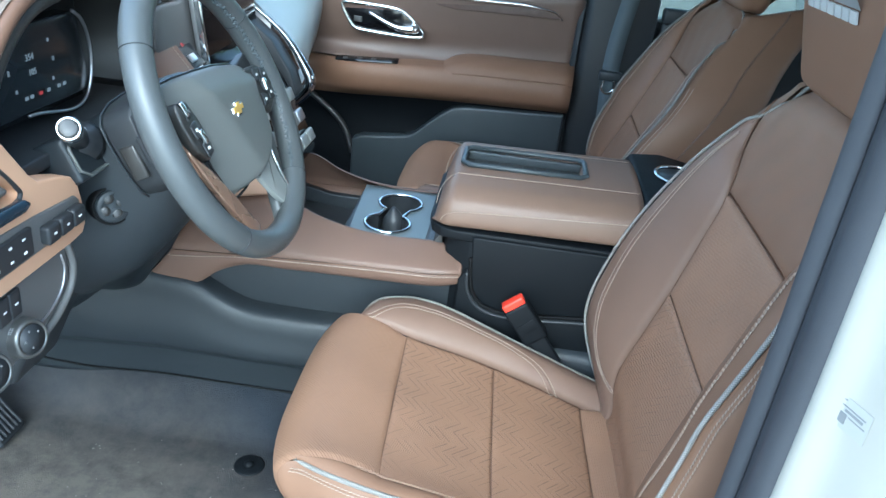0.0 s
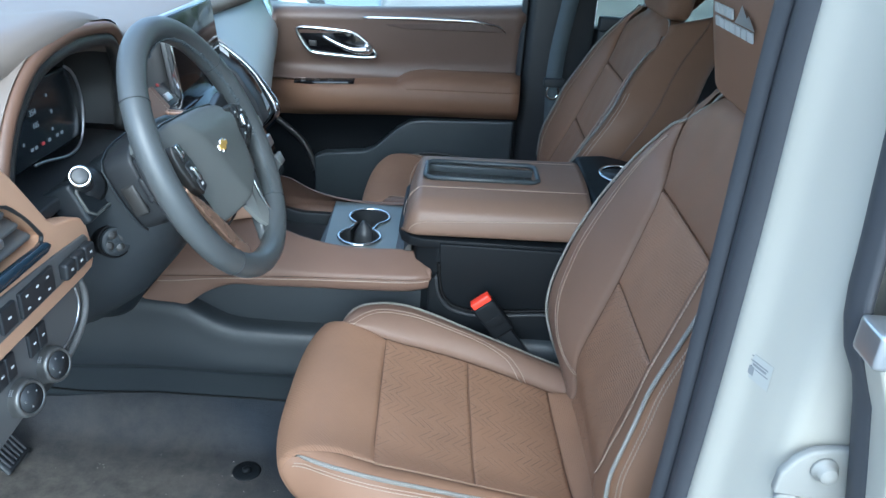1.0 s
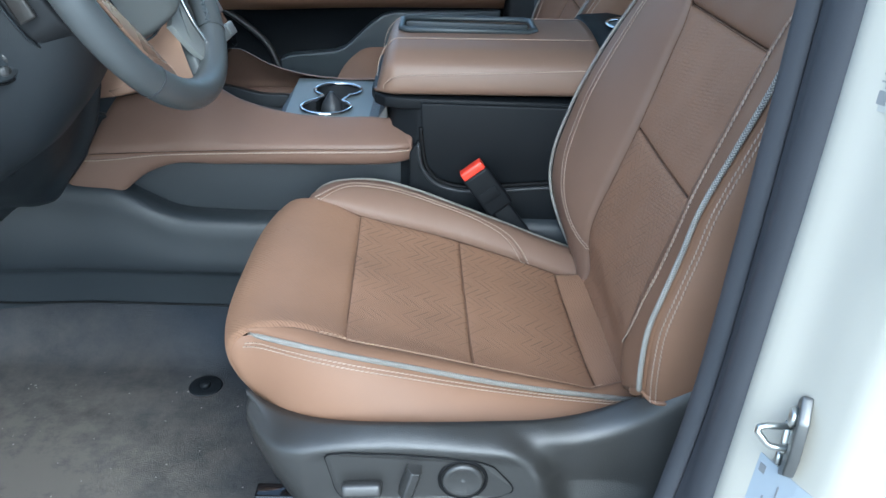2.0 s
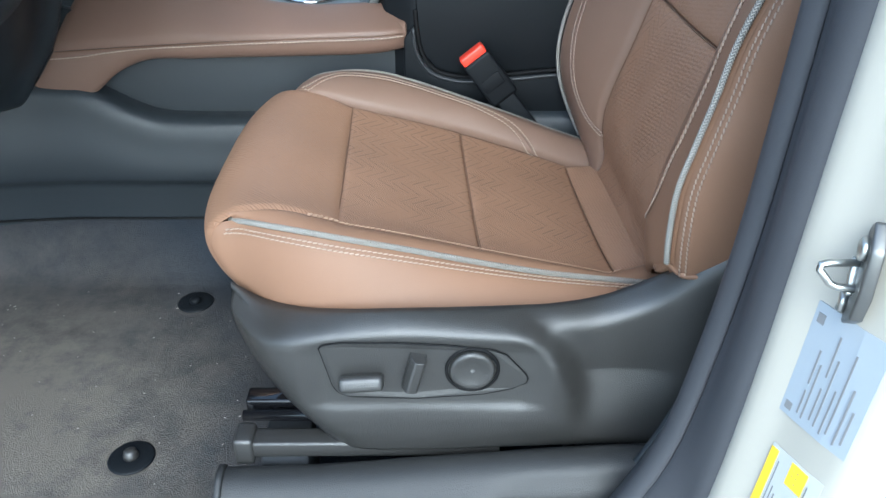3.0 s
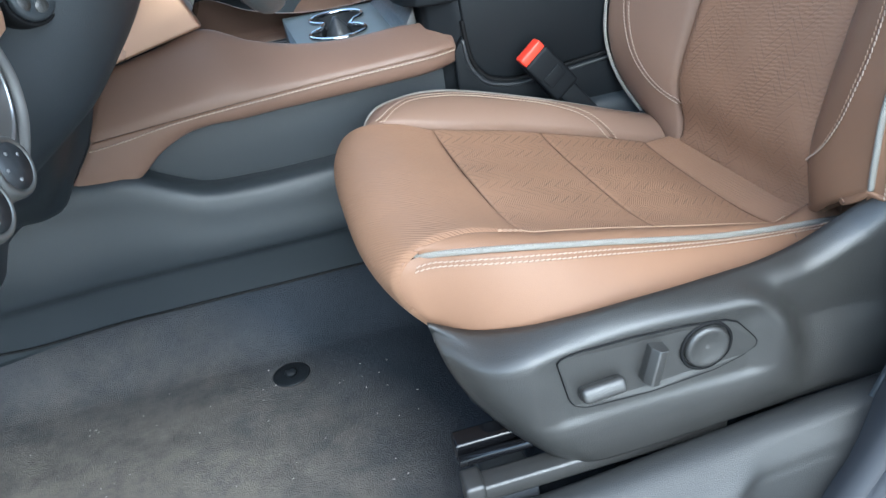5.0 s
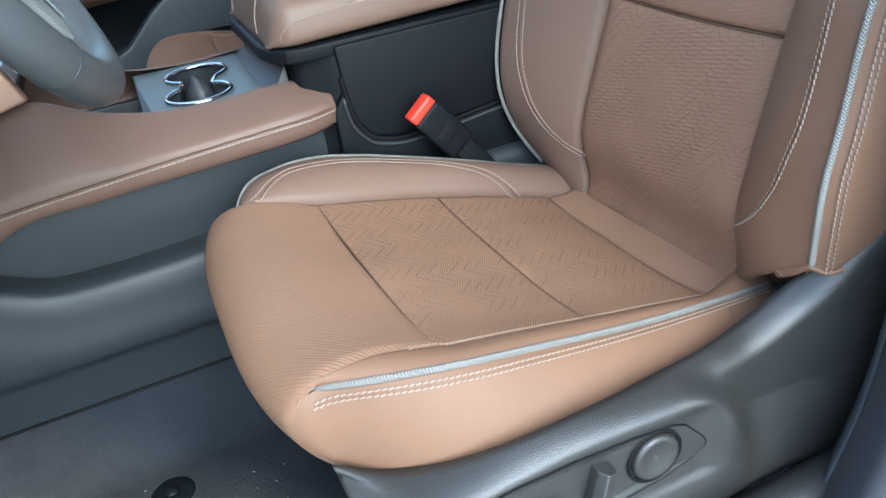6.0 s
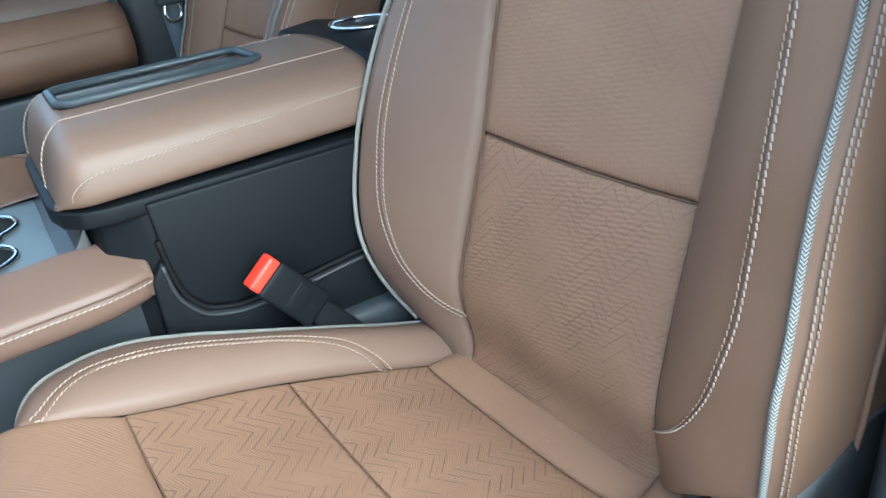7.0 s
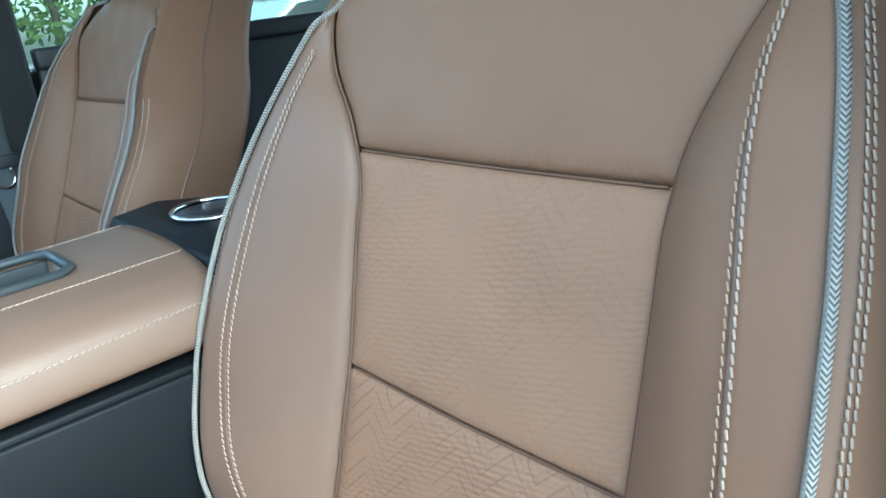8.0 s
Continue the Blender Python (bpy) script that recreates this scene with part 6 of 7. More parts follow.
FACE = Matrix(((0, 0, 1, 0), (1, 0, 0, 0), (0, 1, 0, 0), (0, 0, 0, 1)))
text("reading", "354", 0.011, (-0.3165, 1.075, 0.752), FACE, lit, cl)
text("reading", "105", 0.010, (-0.3165, 1.078, 0.735), FACE, lit, cl)
for y, z, h in ((1.040, 0.772, 0.004), (1.115, 0.768, 0.004), (1.122, 0.745, 0.005), (1.118, 0.722, 0.004), (1.045, 0.722, 0.004), (1.035, 0.745, 0.006)):
    part("scale_mark", box((-0.3175, y - 0.0015, z - h / 2), (-0.3165, y + 0.0015, z + h / 2), 0), lit, cl, smooth=False)
for y in (1.062, 1.072, 1.09, 1.106, 1.128, 1.14):
    part("status_mark", box((-0.3175, y - 0.003, 0.7085), (-0.3165, y + 0.003, 0.7125), 0), lit if y != 1.09 else lit_red, cl, smooth=False)
# copper panel left of the column, with vent and switches
vent_edge = [(0.68, 0.6560), (0.902, 0.6560), (0.911, 0.6585), (0.9135, 0.6640), (0.909, 0.671), (0.866, 0.716), (0.857, 0.7225), (0.838, 0.7295), (0.68, 0.742)]
cop = [(0.68, 0.805), (0.80, 0.797), (0.842, 0.778), (0.868, 0.753), (0.883, 0.735), (0.926, 0.679), (0.940, 0.666), (0.975, 0.658), (0.999, 0.650), (1.011, 0.635), (1.016, 0.615), (1.018, 0.586), (1.010, 0.576), (0.985, 0.574), (0.68, 0.574)]
part("copper_panel", prism(cop + vent_edge, "x", -0.262, -0.236, 0.003, 3), copper, dash, "satin copper trim panel")
vent = part("vent_back", prism([(0.66, 0.650), (0.925, 0.650), (0.925, 0.662), (0.862, 0.728), (0.66, 0.750)], "x", -0.2668, -0.2625, 0.0), gap_black, dash, "black throat of the air vent", smooth=False)
part("vent_rim", tube([(-0.2385, y - 0.001, z) for y, z in vent_edge[1:-1]], 0.0026, 8, samples=60), plastic_smooth, vent, "dark rim of the vent")
for k in range(3):
    z = 0.673 + 0.021 * k
    far_end = 0.914 - (z - 0.664) * 0.92 - 0.008
    part("vent_slat", turn_bm(box((-0.009, 0, -0.0040), (0.009, far_end - 0.68, 0.0040), 0.0035, 3), Matrix.Translation((-0.2495, 0.68, z)) @ pose(0, 0, 0, 0, 24, 0)), grey_trim, vent, "warm grey louvre")
part("vent_tab", box((-0.243, 0.800, 0.690), (-0.228, 0.829, 0.700), 0.003), satin, vent, "silver vent tab")
part("vent_sill", prism([(0.68, 0.6500), (0.902, 0.6480), (0.915, 0.6535), (0.905, 0.6610), (0.68, 0.6670)], "x", -0.2375, -0.2270, 0.004), sill_reflection, dash, "glossy vent sill, blue from painted reflections")
part("switch_surround", prism([(0.79, 0.594), (0.998, 0.594), (1.006, 0.602), (1.006, 0.620), (0.998, 0.628), (0.925, 0.634), (0.80, 0.640), (0.79, 0.632)], "x", -0.239, -0.2335, 0.002), grey_trim, dash, "dark grey switch surround")


def key(lo, hi, z0, z1, marks, nm="switch_key"):
    proud = 0.006 if nm == "rocker_key" else 0.0
    kk = part(nm, box((-0.235, lo, z0), (-0.2290 + proud, hi, z1), 0.002 + proud / 3, 3), plastic_smooth, dash)
    for y, z in marks:
        part("key_mark", box((-0.2292 + proud, y - 0.0024, z - 0.0009), (-0.2285 + proud, y + 0.0024, z + 0.0013), 0), print_white, kk, smooth=False)


for k in range(3):
    key(0.927 + 0.0245 * k, 0.950 + 0.0245 * k, 0.599, 0.620, [(0.938 + 0.0245 * k, 0.610)], "rocker_key")
key(0.838, 0.909, 0.599, 0.630, [(0.850 + 0.022 * (k % 3), 0.622 if k < 3 else 0.607) for k in range(6)])
key(0.800, 0.829, 0.602, 0.630, [(0.814, 0.616)], "start_button")
# grey knee panel with light knobs
knee = [(0.66, 0.575), (0.985, 0.575), (0.990, 0.550), (0.984, 0.522), (0.955, 0.500), (0.90, 0.486), (0.82, 0.476), (0.66, 0.46)]
part("knee_panel", prism(knee, "x", -0.30, -0.243, 0.008, 3), grey_trim, dash, "warm grey knee panel")
part("knee_edge", tube([(-0.243, 0.986, 0.572), (-0.241, 0.990, 0.550), (-0.241, 0.983, 0.523), (-0.241, 0.955, 0.502), (-0.241, 0.90, 0.488)], 0.0045, 8, samples=30), grey_trim, dash)
part("knee_line", tube([(-0.2425, 0.972, 0.565), (-0.2425, 0.976, 0.545), (-0.2425, 0.968, 0.527), (-0.2425, 0.945, 0.512), (-0.2425, 0.91, 0.505)], 0.0014, 6, samples=30), satin, dash)
for ky, kz in ((0.885, 0.510), (0.823, 0.508)):
    ax = Vector((0.95, -0.22, 0.2))
    kb = part("light_knob", turned([(0.0225, 0), (0.0225, 0.004), (0.0215, 0.005), (0.0215, 0.016), (0.0205, 0.019), (0.019, 0.0205), (0.0165, 0.0205), (0.0162, 0.019), (0, 0.019)], (-0.245, ky, kz), ax, 40), dark_satin, dash, "ribbed dark silver knob")
    part("knob_face", turned([(0.0158, 0.0185), (0.0158, 0.0202), (0, 0.0206)], (-0.245, ky, kz), ax), plastic_smooth, kb)
    q = ax.to_track_quat("Z", "Y").to_matrix()
    for k in range(4):
        t = 0.5 + 1.3 * k
        c = Vector((-0.245, ky, kz)) + q @ Vector((0.0095 * math.cos(t), 0.0095 * math.sin(t), 0.0203))
        part("knob_mark", turned([(0.0013, 0), (0.0013, 0.0006), (0, 0.0006)], c, ax, 8), print_grey, kb)
    for k in range(12):
        t = 2.2 + 0.09 * (k % 4)
        c = Vector((-0.245, ky, kz)) + q @ Vector((0.0214 * math.cos(t), 0.0214 * math.sin(t), 0.007 + 0.003 * (k // 4)))
        part("knob_stud", turned([(0.0008, 0), (0.0006, 0.0008), (0, 0.0008)], c, q @ Vector((math.cos(t), math.sin(t), 0)), 6), satin, kb)
for ky, kz in ((0.872, 0.553), (0.806, 0.553)):
    for k in range(2):
        pd = part("button_key", box((-0.2445, ky - 0.018 + 0.019 * k, kz - 0.015), (-0.2390, ky + 0.000 + 0.019 * k, kz + 0.015), 0.002), plastic_smooth, dash)
        part("button_mark", box((-0.2392, ky - 0.011 + 0.019 * k, kz - 0.001), (-0.2385, ky - 0.006 + 0.019 * k, kz + 0.001), 0), print_white, pd, smooth=False)
part("lower_dash", prism([(-0.46, 0.42), (-0.30, 0.46), (-0.268, 0.52), (-0.268, 0.80), (-0.46, 0.82)], "y", 0.66, 0.93, 0.006), plastic_smooth, dash)
part("lower_dash", prism([(-0.50, 0.40), (-0.38, 0.46), (-0.36, 0.66), (-0.46, 0.70)], "y", 0.93, 1.46, 0.006), plastic_smooth, dash)
part("kick_bracket", prism([(-0.44, 0.30), (-0.36, 0.33), (-0.30, 0.46), (-0.40, 0.50)], "y", 1.02, 1.12, 0.006), plastic_smooth, dash)
# dark knee bolster between the column and the console, with a slotted grille
E1 = [(-0.270, 1.392, 0.475), (-0.284, 1.390, 0.420), (-0.308, 1.386, 0.366), (-0.340, 1.384, 0.324), (-0.368, 1.380, 0.286), (-0.412, 1.374, 0.283), (-0.462, 1.370, 0.243), (-0.516, 1.368, 0.198), (-0.577, 1.366, 0.142), (-0.66, 1.36, 0.08)]
E2 = [(x - 0.014, y - 0.030, z + 0.006) for x, y, z in E1]
E3 = [(-0.265, 1.15, 0.50), (-0.285, 1.16, 0.475), (-0.315, 1.18, 0.45), (-0.345, 1.19, 0.42), (-0.385, 1.20, 0.39), (-0.43, 1.20, 0.36), (-0.50, 1.20, 0.32), (-0.57, 1.20, 0.27), (-0.64, 1.20, 0.22), (-0.72, 1.20, 0.17)]
E0 = [(x - 0.004, y + 0.012, z) for x, y, z in E1]
part("knee_bolster", grid(loft([E0, E1, E2, [tuple((np.array(a) * 0.55 + np.array(b) * 0.45) + np.array((0.012, 0, 0.004))) for a, b in zip(E2, E3)], E3], 60, 40)), plastic_soft, dash, "dark knee bolster")
gr = [(-0.262, 1.168, 0.486), (-0.285, 1.178, 0.462), (-0.318, 1.196, 0.430), (-0.352, 1.214, 0.402)]
part("grille_edge", tube([(x + 0.006, y + 0.004, z) for x, y, z in gr], 0.004, 8, samples=24), grey_trim, dash)
part("grille_well", tube([(x + 0.001, y - 0.022, z + 0.004) for x, y, z in gr], [0.006, 0.02, 0.022, 0.008], 10, samples=24), black_gloss, dash)
for k in range(6):
    x, y, z = spline(gr, 8)[k + 1]
    part("grille_slat", tube([(x + 0.004, y - 0.002, z), (x + 0.006, y - 0.036, z + 0.006)], 0.0012, 6), plastic, dash)
# centre stack, screen and passenger side
part("stack_cheek", prism([(-0.134, 0.470), (-0.148, 0.505), (-0.166, 0.546), (-0.205, 0.61), (-0.25, 0.66), (-0.46, 0.66), (-0.46, 0.415), (-0.274, 0.439), (-0.185, 0.459)], "y", 1.440, 1.460, 0.004), copper_metal, dash, "bronze side of the centre stack")
part("stack_face", prism([(-0.146, 0.46), (-0.150, 0.480), (-0.175, 0.53), (-0.215, 0.60), (-0.26, 0.66), (-0.46, 0.66), (-0.46, 0.46)], "y", 1.4605, 1.73, 0.004), black_gloss, dash, "glossy black centre stack")
for r_ in range(3):
    for k in range(6):
        x, z = -0.152 - 0.022 * r_, 0.494 + 0.038 * r_
        y = 1.475 + 0.042 * k
        part("stack_button", turn_bm(box((-0.004, 0, -0.012), (0.005, 0.036, 0.012), 0.003), Matrix.Translation((x, y, z)) @ pose(0, 0, 0, 0, -26, 0)), satin if (k + r_) % 3 == 0 else blue_grey, dash)
part("gear_panel", prism([(-0.345, 0.700), (-0.325, 0.703), (-0.262, 0.628), (-0.285, 0.618)], "y", 1.36, 1.474, 0.004), leather, dash, "brown stitched trim beside the screen")
part("stitching", stitches([[(-0.322, 1.455, 0.7005), (-0.263, 1.455, 0.6305)]], 0.004, 0.002, 0.0008), thread, dash)["kind"] = "stuff"
part("gear_keys", prism([(-0.345, 0.690), (-0.325, 0.698), (-0.255, 0.620), (-0.285, 0.600)], "y", 1.476, 1.525, 0.003), plastic_smooth, dash, "black gear key strip")
for k in range(4):
    part("gear_key", turn_bm(box((-0.007, -0.010, -0.003), (0.007, 0.010, 0.003), 0.0015), Matrix.Translation((-0.300 + 0.0165 * k, 1.492, 0.6725 - 0.0187 * k)) @ pose(0, 0, 0, 0, 48, 0)), satin, dash, "silver gear key")
part("warning_light", turn_bm(box((-0.003, -0.003, 0), (0.003, 0.003, 0.002), 0.0005), Matrix.Translation((-0.317, 1.490, 0.692)) @ pose(0, 0, 0, 0, 48, 0)), lit_red, dash, "small red warning light")
SM = Matrix.Translation((-0.300, 1.665, 0.715)) @ pose(0, 0, 0, 0, -7.5, 0)
info = part("center_screen", turn_bm(box((-0.010, -0.132, -0.092), (0.005, 0.132, 0.089), 0.003), SM), black_gloss, dash, "glossy dark touch screen")
part("screen_frame", turn_bm(box((-0.014, -0.137, -0.095), (0.0015, 0.137, 0.0925), 0.004), SM), satin, info, "silver screen frame")
part("screen_bar", turn_bm(box((-0.004, -0.141, -0.092), (0.008, -0.134, 0.088), 0.002), SM), chrome, info, "chrome edge")
part("stack_face", prism([(-0.46, 0.60), (-0.25, 0.60), (-0.265, 0.63), (-0.315, 0.66), (-0.325, 0.76), (-0.46, 0.78)], "y", 1.40, 1.81, 0.006), grey_trim, dash, "grey dash face behind the screen")
# passenger side face: upper skin with glare in its pale colour, silver strip, vents
def psec(y):
    k = (y - 1.82) / 0.51
    e = [(-0.36, 0.785), (-0.340, 0.765), (-0.322, 0.725), (-0.292, 0.655), (-0.30, 0.58), (-0.34, 0.46)]
    s_ = [(-0.36, 0.785), (-0.335, 0.75), (-0.285, 0.704), (-0.196, 0.580), (-0.235, 0.515), (-0.33, 0.42)]
    return [(a[0] + (b[0] - a[0]) * k, y, a[1] + (b[1] - a[1]) * k) for a, b in zip(s_, e)]
part("passenger_face", grid(loft([psec(y) for y in (1.82, 1.95, 2.1, 2.25, 2.36)], 40, 24)), blue_grey, dash, "satin dash face, paled by painted glare")
part("silver_strip", tube([(-0.318, 1.812, 0.722), (-0.275, 1.815, 0.692), (-0.236, 1.82, 0.656), (-0.205, 1.825, 0.610), (-0.186, 1.828, 0.566), (-0.205, 1.83, 0.535), (-0.235, 1.83, 0.505)], [0.003, 0.005, 0.006, 0.008, 0.012, 0.013, 0.008], 10, samples=40), chrome, dash, "satin silver trim strip")
part("strip_side", prism([(-0.33, 0.72), (-0.25, 0.660), (-0.21, 0.600), (-0.195, 0.556), (-0.24, 0.505), (-0.40, 0.46), (-0.42, 0.70)], "y", 1.76, 1.812, 0.004), plastic_smooth, dash)
for k in range(4):
    part("vent_slat", turn_bm(box((-0.012, -0.022, -0.002), (0.014, 0.022, 0.002), 0.001), Matrix.Translation((-0.225 - 0.02 * k, 1.745, 0.56 + 0.035 * k)) @ pose(0, 0, 0, 0, 20, 0)), satin if k == 1 else plastic, dash)
part("end_vent", prism([(-0.322, 0.735), (-0.30, 0.685), (-0.292, 0.655), (-0.302, 0.650), (-0.330, 0.72)], "y", 2.30, 2.365, 0.004), chrome, dash, "chrome framed end vent")

# ---- pedal, carpet clips ----
pedal = thing("accelerator_pedal", (-0.60, 1.26, 0.02), "black ribbed accelerator pedal above the carpet", "pedal")
PM = Matrix.Translation((-0.60, 1.255, 0.075)) @ pose(0, 0, 0, 0, -38, 0)
part("pad", turn_bm(box((-0.012, -0.035, -0.075), (0.0, 0.035, 0.075), 0.006), PM), plastic_smooth, pedal)
for k in range(6):
    part("rib", turn_bm(box((-0.001, -0.028 + 0.0105 * k, -0.065), (0.004, -0.024 + 0.0105 * k, 0.065), 0.001), PM), rubber, pedal)
part("arm", tube([(-0.62, 1.255, 0.10), (-0.72, 1.255, 0.25), (-0.80, 1.255, 0.45)], 0.010, 8, samples=12), plastic_smooth, pedal)

for cx, cy, up in ((-0.137, 1.287, 0.0), (-0.130, 0.966, 1.0)):
    clip = thing("carpet_clip", (cx, cy, 0), "round black plastic clip in the carpet", "clip", "carpet clips")
    part("disc", turned([(0.0275, 0), (0.0275, 0.001), (0.025, 0.0025), (0.012, 0.0025), (0, 0.0020)], (cx, cy, 0.0003), (0, 0, 1), 28), black_plastic, clip)
    part("post", turned([(0.009, 0.003), (0.009, 0.006), (0.0075, 0.0075 + 0.004 * up), (0.005, 0.009 + 0.005 * up), (0, 0.009 + 0.005 * up)], (cx, cy, 0), (0, 0, 1), 14), plastic if up else black_plastic, clip)

rng = random.Random(4)
V, F_ = [], []
for _ in range(110):
    x, y, a = rng.uniform(-0.6, 0.03), rng.uniform(0.84, 1.32), rng.uniform(0, 6.28)
    l, w = rng.uniform(0.0005, 0.0018), rng.uniform(0.0003, 0.0006)
    o = len(V)
    zf = float(np.interp(y, ys, zs)) + 0.0012
    for du, dv, dz in ((-l, -w, 0), (l, -w, 0), (l, w, 0), (-l, w, 0), (0, 0, 0.0012)):
        V.append((x + du * math.cos(a) - dv * math.sin(a), y + du * math.sin(a) + dv * math.cos(a), zf + dz))
    F_ += [(o, o + 1, o + 4), (o + 1, o + 2, o + 4), (o + 2, o + 3, o + 4), (o + 3, o, o + 4)]
lint = mat("pale lint", (0.36, 0.33, 0.30), 0.9, vary=0.3)
tagged(part("lint", (V, F_), lint, smooth=False), "pale lint and grit specks scattered on the carpet", "lint", "", "stuff")

# ---- passenger door ----
DY = 2.42
door = thing("door_passenger", (0.05, DY, 0.0), "brown and charcoal passenger door trim with chrome handle, closed", "car door", "", "structure")
part("door_body", box((-0.46, DY + 0.03, -0.05), (0.405, DY + 0.12, 0.70), 0.006), white_paint, door)


def dface(name, secs, material, label="", n=40, m=30):
    return part(name, shell(loft(secs, n, m), 0.006, False), material, door, label)


# rows run up the door at each x; y gets smaller towards the cabin
BZt = ip([-0.46, -0.291, 0.1, 0.41], [0.678, 0.688, 0.712, 0.736])
up = []
for x in np.linspace(-0.46, 0.405, 8):
    b = float(BZt(x))
    up.append([(x, DY + 0.035, b + 0.006), (x, DY + 0.005, b + 0.004), (x, DY - 0.012, b - 0.010), (x, DY - 0.010, b - 0.03), (x, DY + 0.002, b - 0.10), (x, DY + 0.012, b - 0.16), (x, DY + 0.004, 0.520), (x, DY - 0.03, 0.502)])
dface("upper_panel", up, door_skin, "dark brown upper door panel, greyed for haze")
AT = ip([-0.46, -0.26, 0.0, 0.41], [0.470, 0.484, 0.500, 0.512])
arm = []
for x in np.linspace(-0.46, 0.405, 8):
    t = float(AT(x))
    k = np.clip((x + 0.46) / 0.25, 0.25, 1)
    arm.append([(x, DY + 0.004, t + 0.014), (x, DY - 0.03 * k, t + 0.010), (x, DY - 0.062 * k, t), (x, DY - 0.070 * k, t - 0.02), (x, DY - 0.064 * k, t - 0.055), (x, DY - 0.03 * k, t - 0.082)])
dface("armrest", arm, leather, "brown padded armrest")
part("armrest_stitch", stitches([[(x, DY - 0.0705 * float(np.clip((x + 0.46) / 0.25, 0.25, 1)) - 0.0005, float(AT(x)) - 0.018) for x in np.linspace(-0.3, 0.40, 40)]], 0.005, 0.002, 0.0009), thread_tan, door)
part("armrest_pad", shell(loft([[(x, DY + 0.004, float(AT(x)) + 0.010 + 0.030 * k), (x, DY - 0.02, float(AT(x)) + 0.006 + 0.030 * k), (x, DY - 0.058, float(AT(x)) - 0.002 + 0.018 * k), (x, DY - 0.066, float(AT(x)) - 0.010 + 0.008 * k)] for x, k in ((0.035, 0.0), (0.055, 0.35), (0.085, 0.8), (0.13, 1.0), (0.2, 1.0), (0.3, 1.0), (0.405, 1.0))], 20, 20), 0.005, False), leather, door, "raised elbow pad")
strip_k = lambda x: float(np.clip((x + 0.46) / 0.25, 0.25, 1))
part("window_switch", shell(np.array([[(x, DY - 0.034 * strip_k(x), float(AT(x)) + 0.0190), (x, DY - 0.060 * strip_k(x), float(AT(x)) + 0.0110)] for x in np.linspace(-0.257, -0.080, 10)]), 0.003, False), black_gloss, door, "black window switch strip")
for x in (-0.225, -0.185, -0.145):
    part("switch_key", turn_bm(box((-0.012, -0.006, 0.0), (0.012, 0.006, 0.004), 0.002), pose(x, DY - 0.046 * strip_k(x), float(AT(x)) + 0.0145, 18, 0, 0)), plastic, door)
low = []
for x in np.linspace(-0.46, 0.405, 8):
    low.append([(x, DY - 0.03, 0.432), (x, DY - 0.015, 0.41), (x, DY + 0.01, 0.36), (x, DY + 0.012, 0.2), (x, DY + 0.0, 0.05), (x, DY + 0.01, -0.04)])
# Shade of the deep recess is put into this panel's black.
dface("lower_panel", low, black_plastic, "charcoal lower door panel, blackened for recess shade")
part("map_pocket", prism([(-0.20, 0.06), (-0.20, 0.272), (-0.17, 0.284), (-0.05, 0.298), (-0.02, 0.310), (0.05, 0.376), (0.085, 0.400), (0.12, 0.408), (0.398, 0.422), (0.398, 0.06)], "y", DY - 0.045, DY - 0.004, 0.008, 3), door_plastic, door, "charcoal map pocket")
part("speaker_edge", tube([(-0.40, DY - 0.006, 0.42), (-0.30, DY - 0.01, 0.36), (-0.235, DY - 0.012, 0.30), (-0.20, DY - 0.02, 0.22)], 0.010, 8, samples=20), plastic, door)
hb = [(-0.258, 0.646), (-0.235, 0.652), (-0.10, 0.648), (-0.072, 0.638), (-0.018, 0.590), (-0.026, 0.574), (-0.20, 0.578), (-0.222, 0.588)]
part("handle_cup", prism(rounded(hb), "y", DY - 0.012, DY + 0.004, 0.003), black_gloss, door, "dark handle recess")
part("handle_bezel", tube([(x, DY - 0.014, z) for x, z in rounded(hb)], 0.0055, 8, closed=True), chrome, door, "chrome bezel")
part("handle", tube([(-0.175, DY - 0.020, 0.630), (-0.13, DY - 0.03, 0.612), (-0.08, DY - 0.032, 0.598), (-0.045, DY - 0.026, 0.600)], [0.005, 0.006, 0.008, 0.013], 10, samples=20), chrome, door, "chrome release handle")
part("handle_hub", turned([(0.016, 0), (0.016, 0.018), (0.012, 0.024), (0, 0.024)], (-0.045, DY - 0.004, 0.602), (0, -1, 0), 20), chrome, door)
part("lock_button", box((-0.218, DY - 0.018, 0.600), (-0.195, DY - 0.010, 0.615), 0.002), plastic, door)
part("strip_wood", prism([(-0.055, 0.690), (0.33, 0.696), (0.352, 0.672), (0.06, 0.664), (0.0, 0.672)], "y", DY - 0.016, DY + 0.0, 0.003), wood, door, "open-pore wood inlay")
part("strip_chrome", tube([(-0.06, DY - 0.018, 0.690), (0.15, DY - 0.020, 0.698), (0.30, DY - 0.020, 0.694), (0.335, DY - 0.019, 0.686), (0.352, DY - 0.016, 0.671)], [0.003, 0.005, 0.006, 0.005, 0.002], 8, samples=30), chrome, door, "chrome strip")
win = part("window_pane", box((-0.46, DY + 0.06, 0.68), (0.40, DY + 0.064, 1.15), 0.0), glass, door, "clear side window")
win.visible_shadow = False

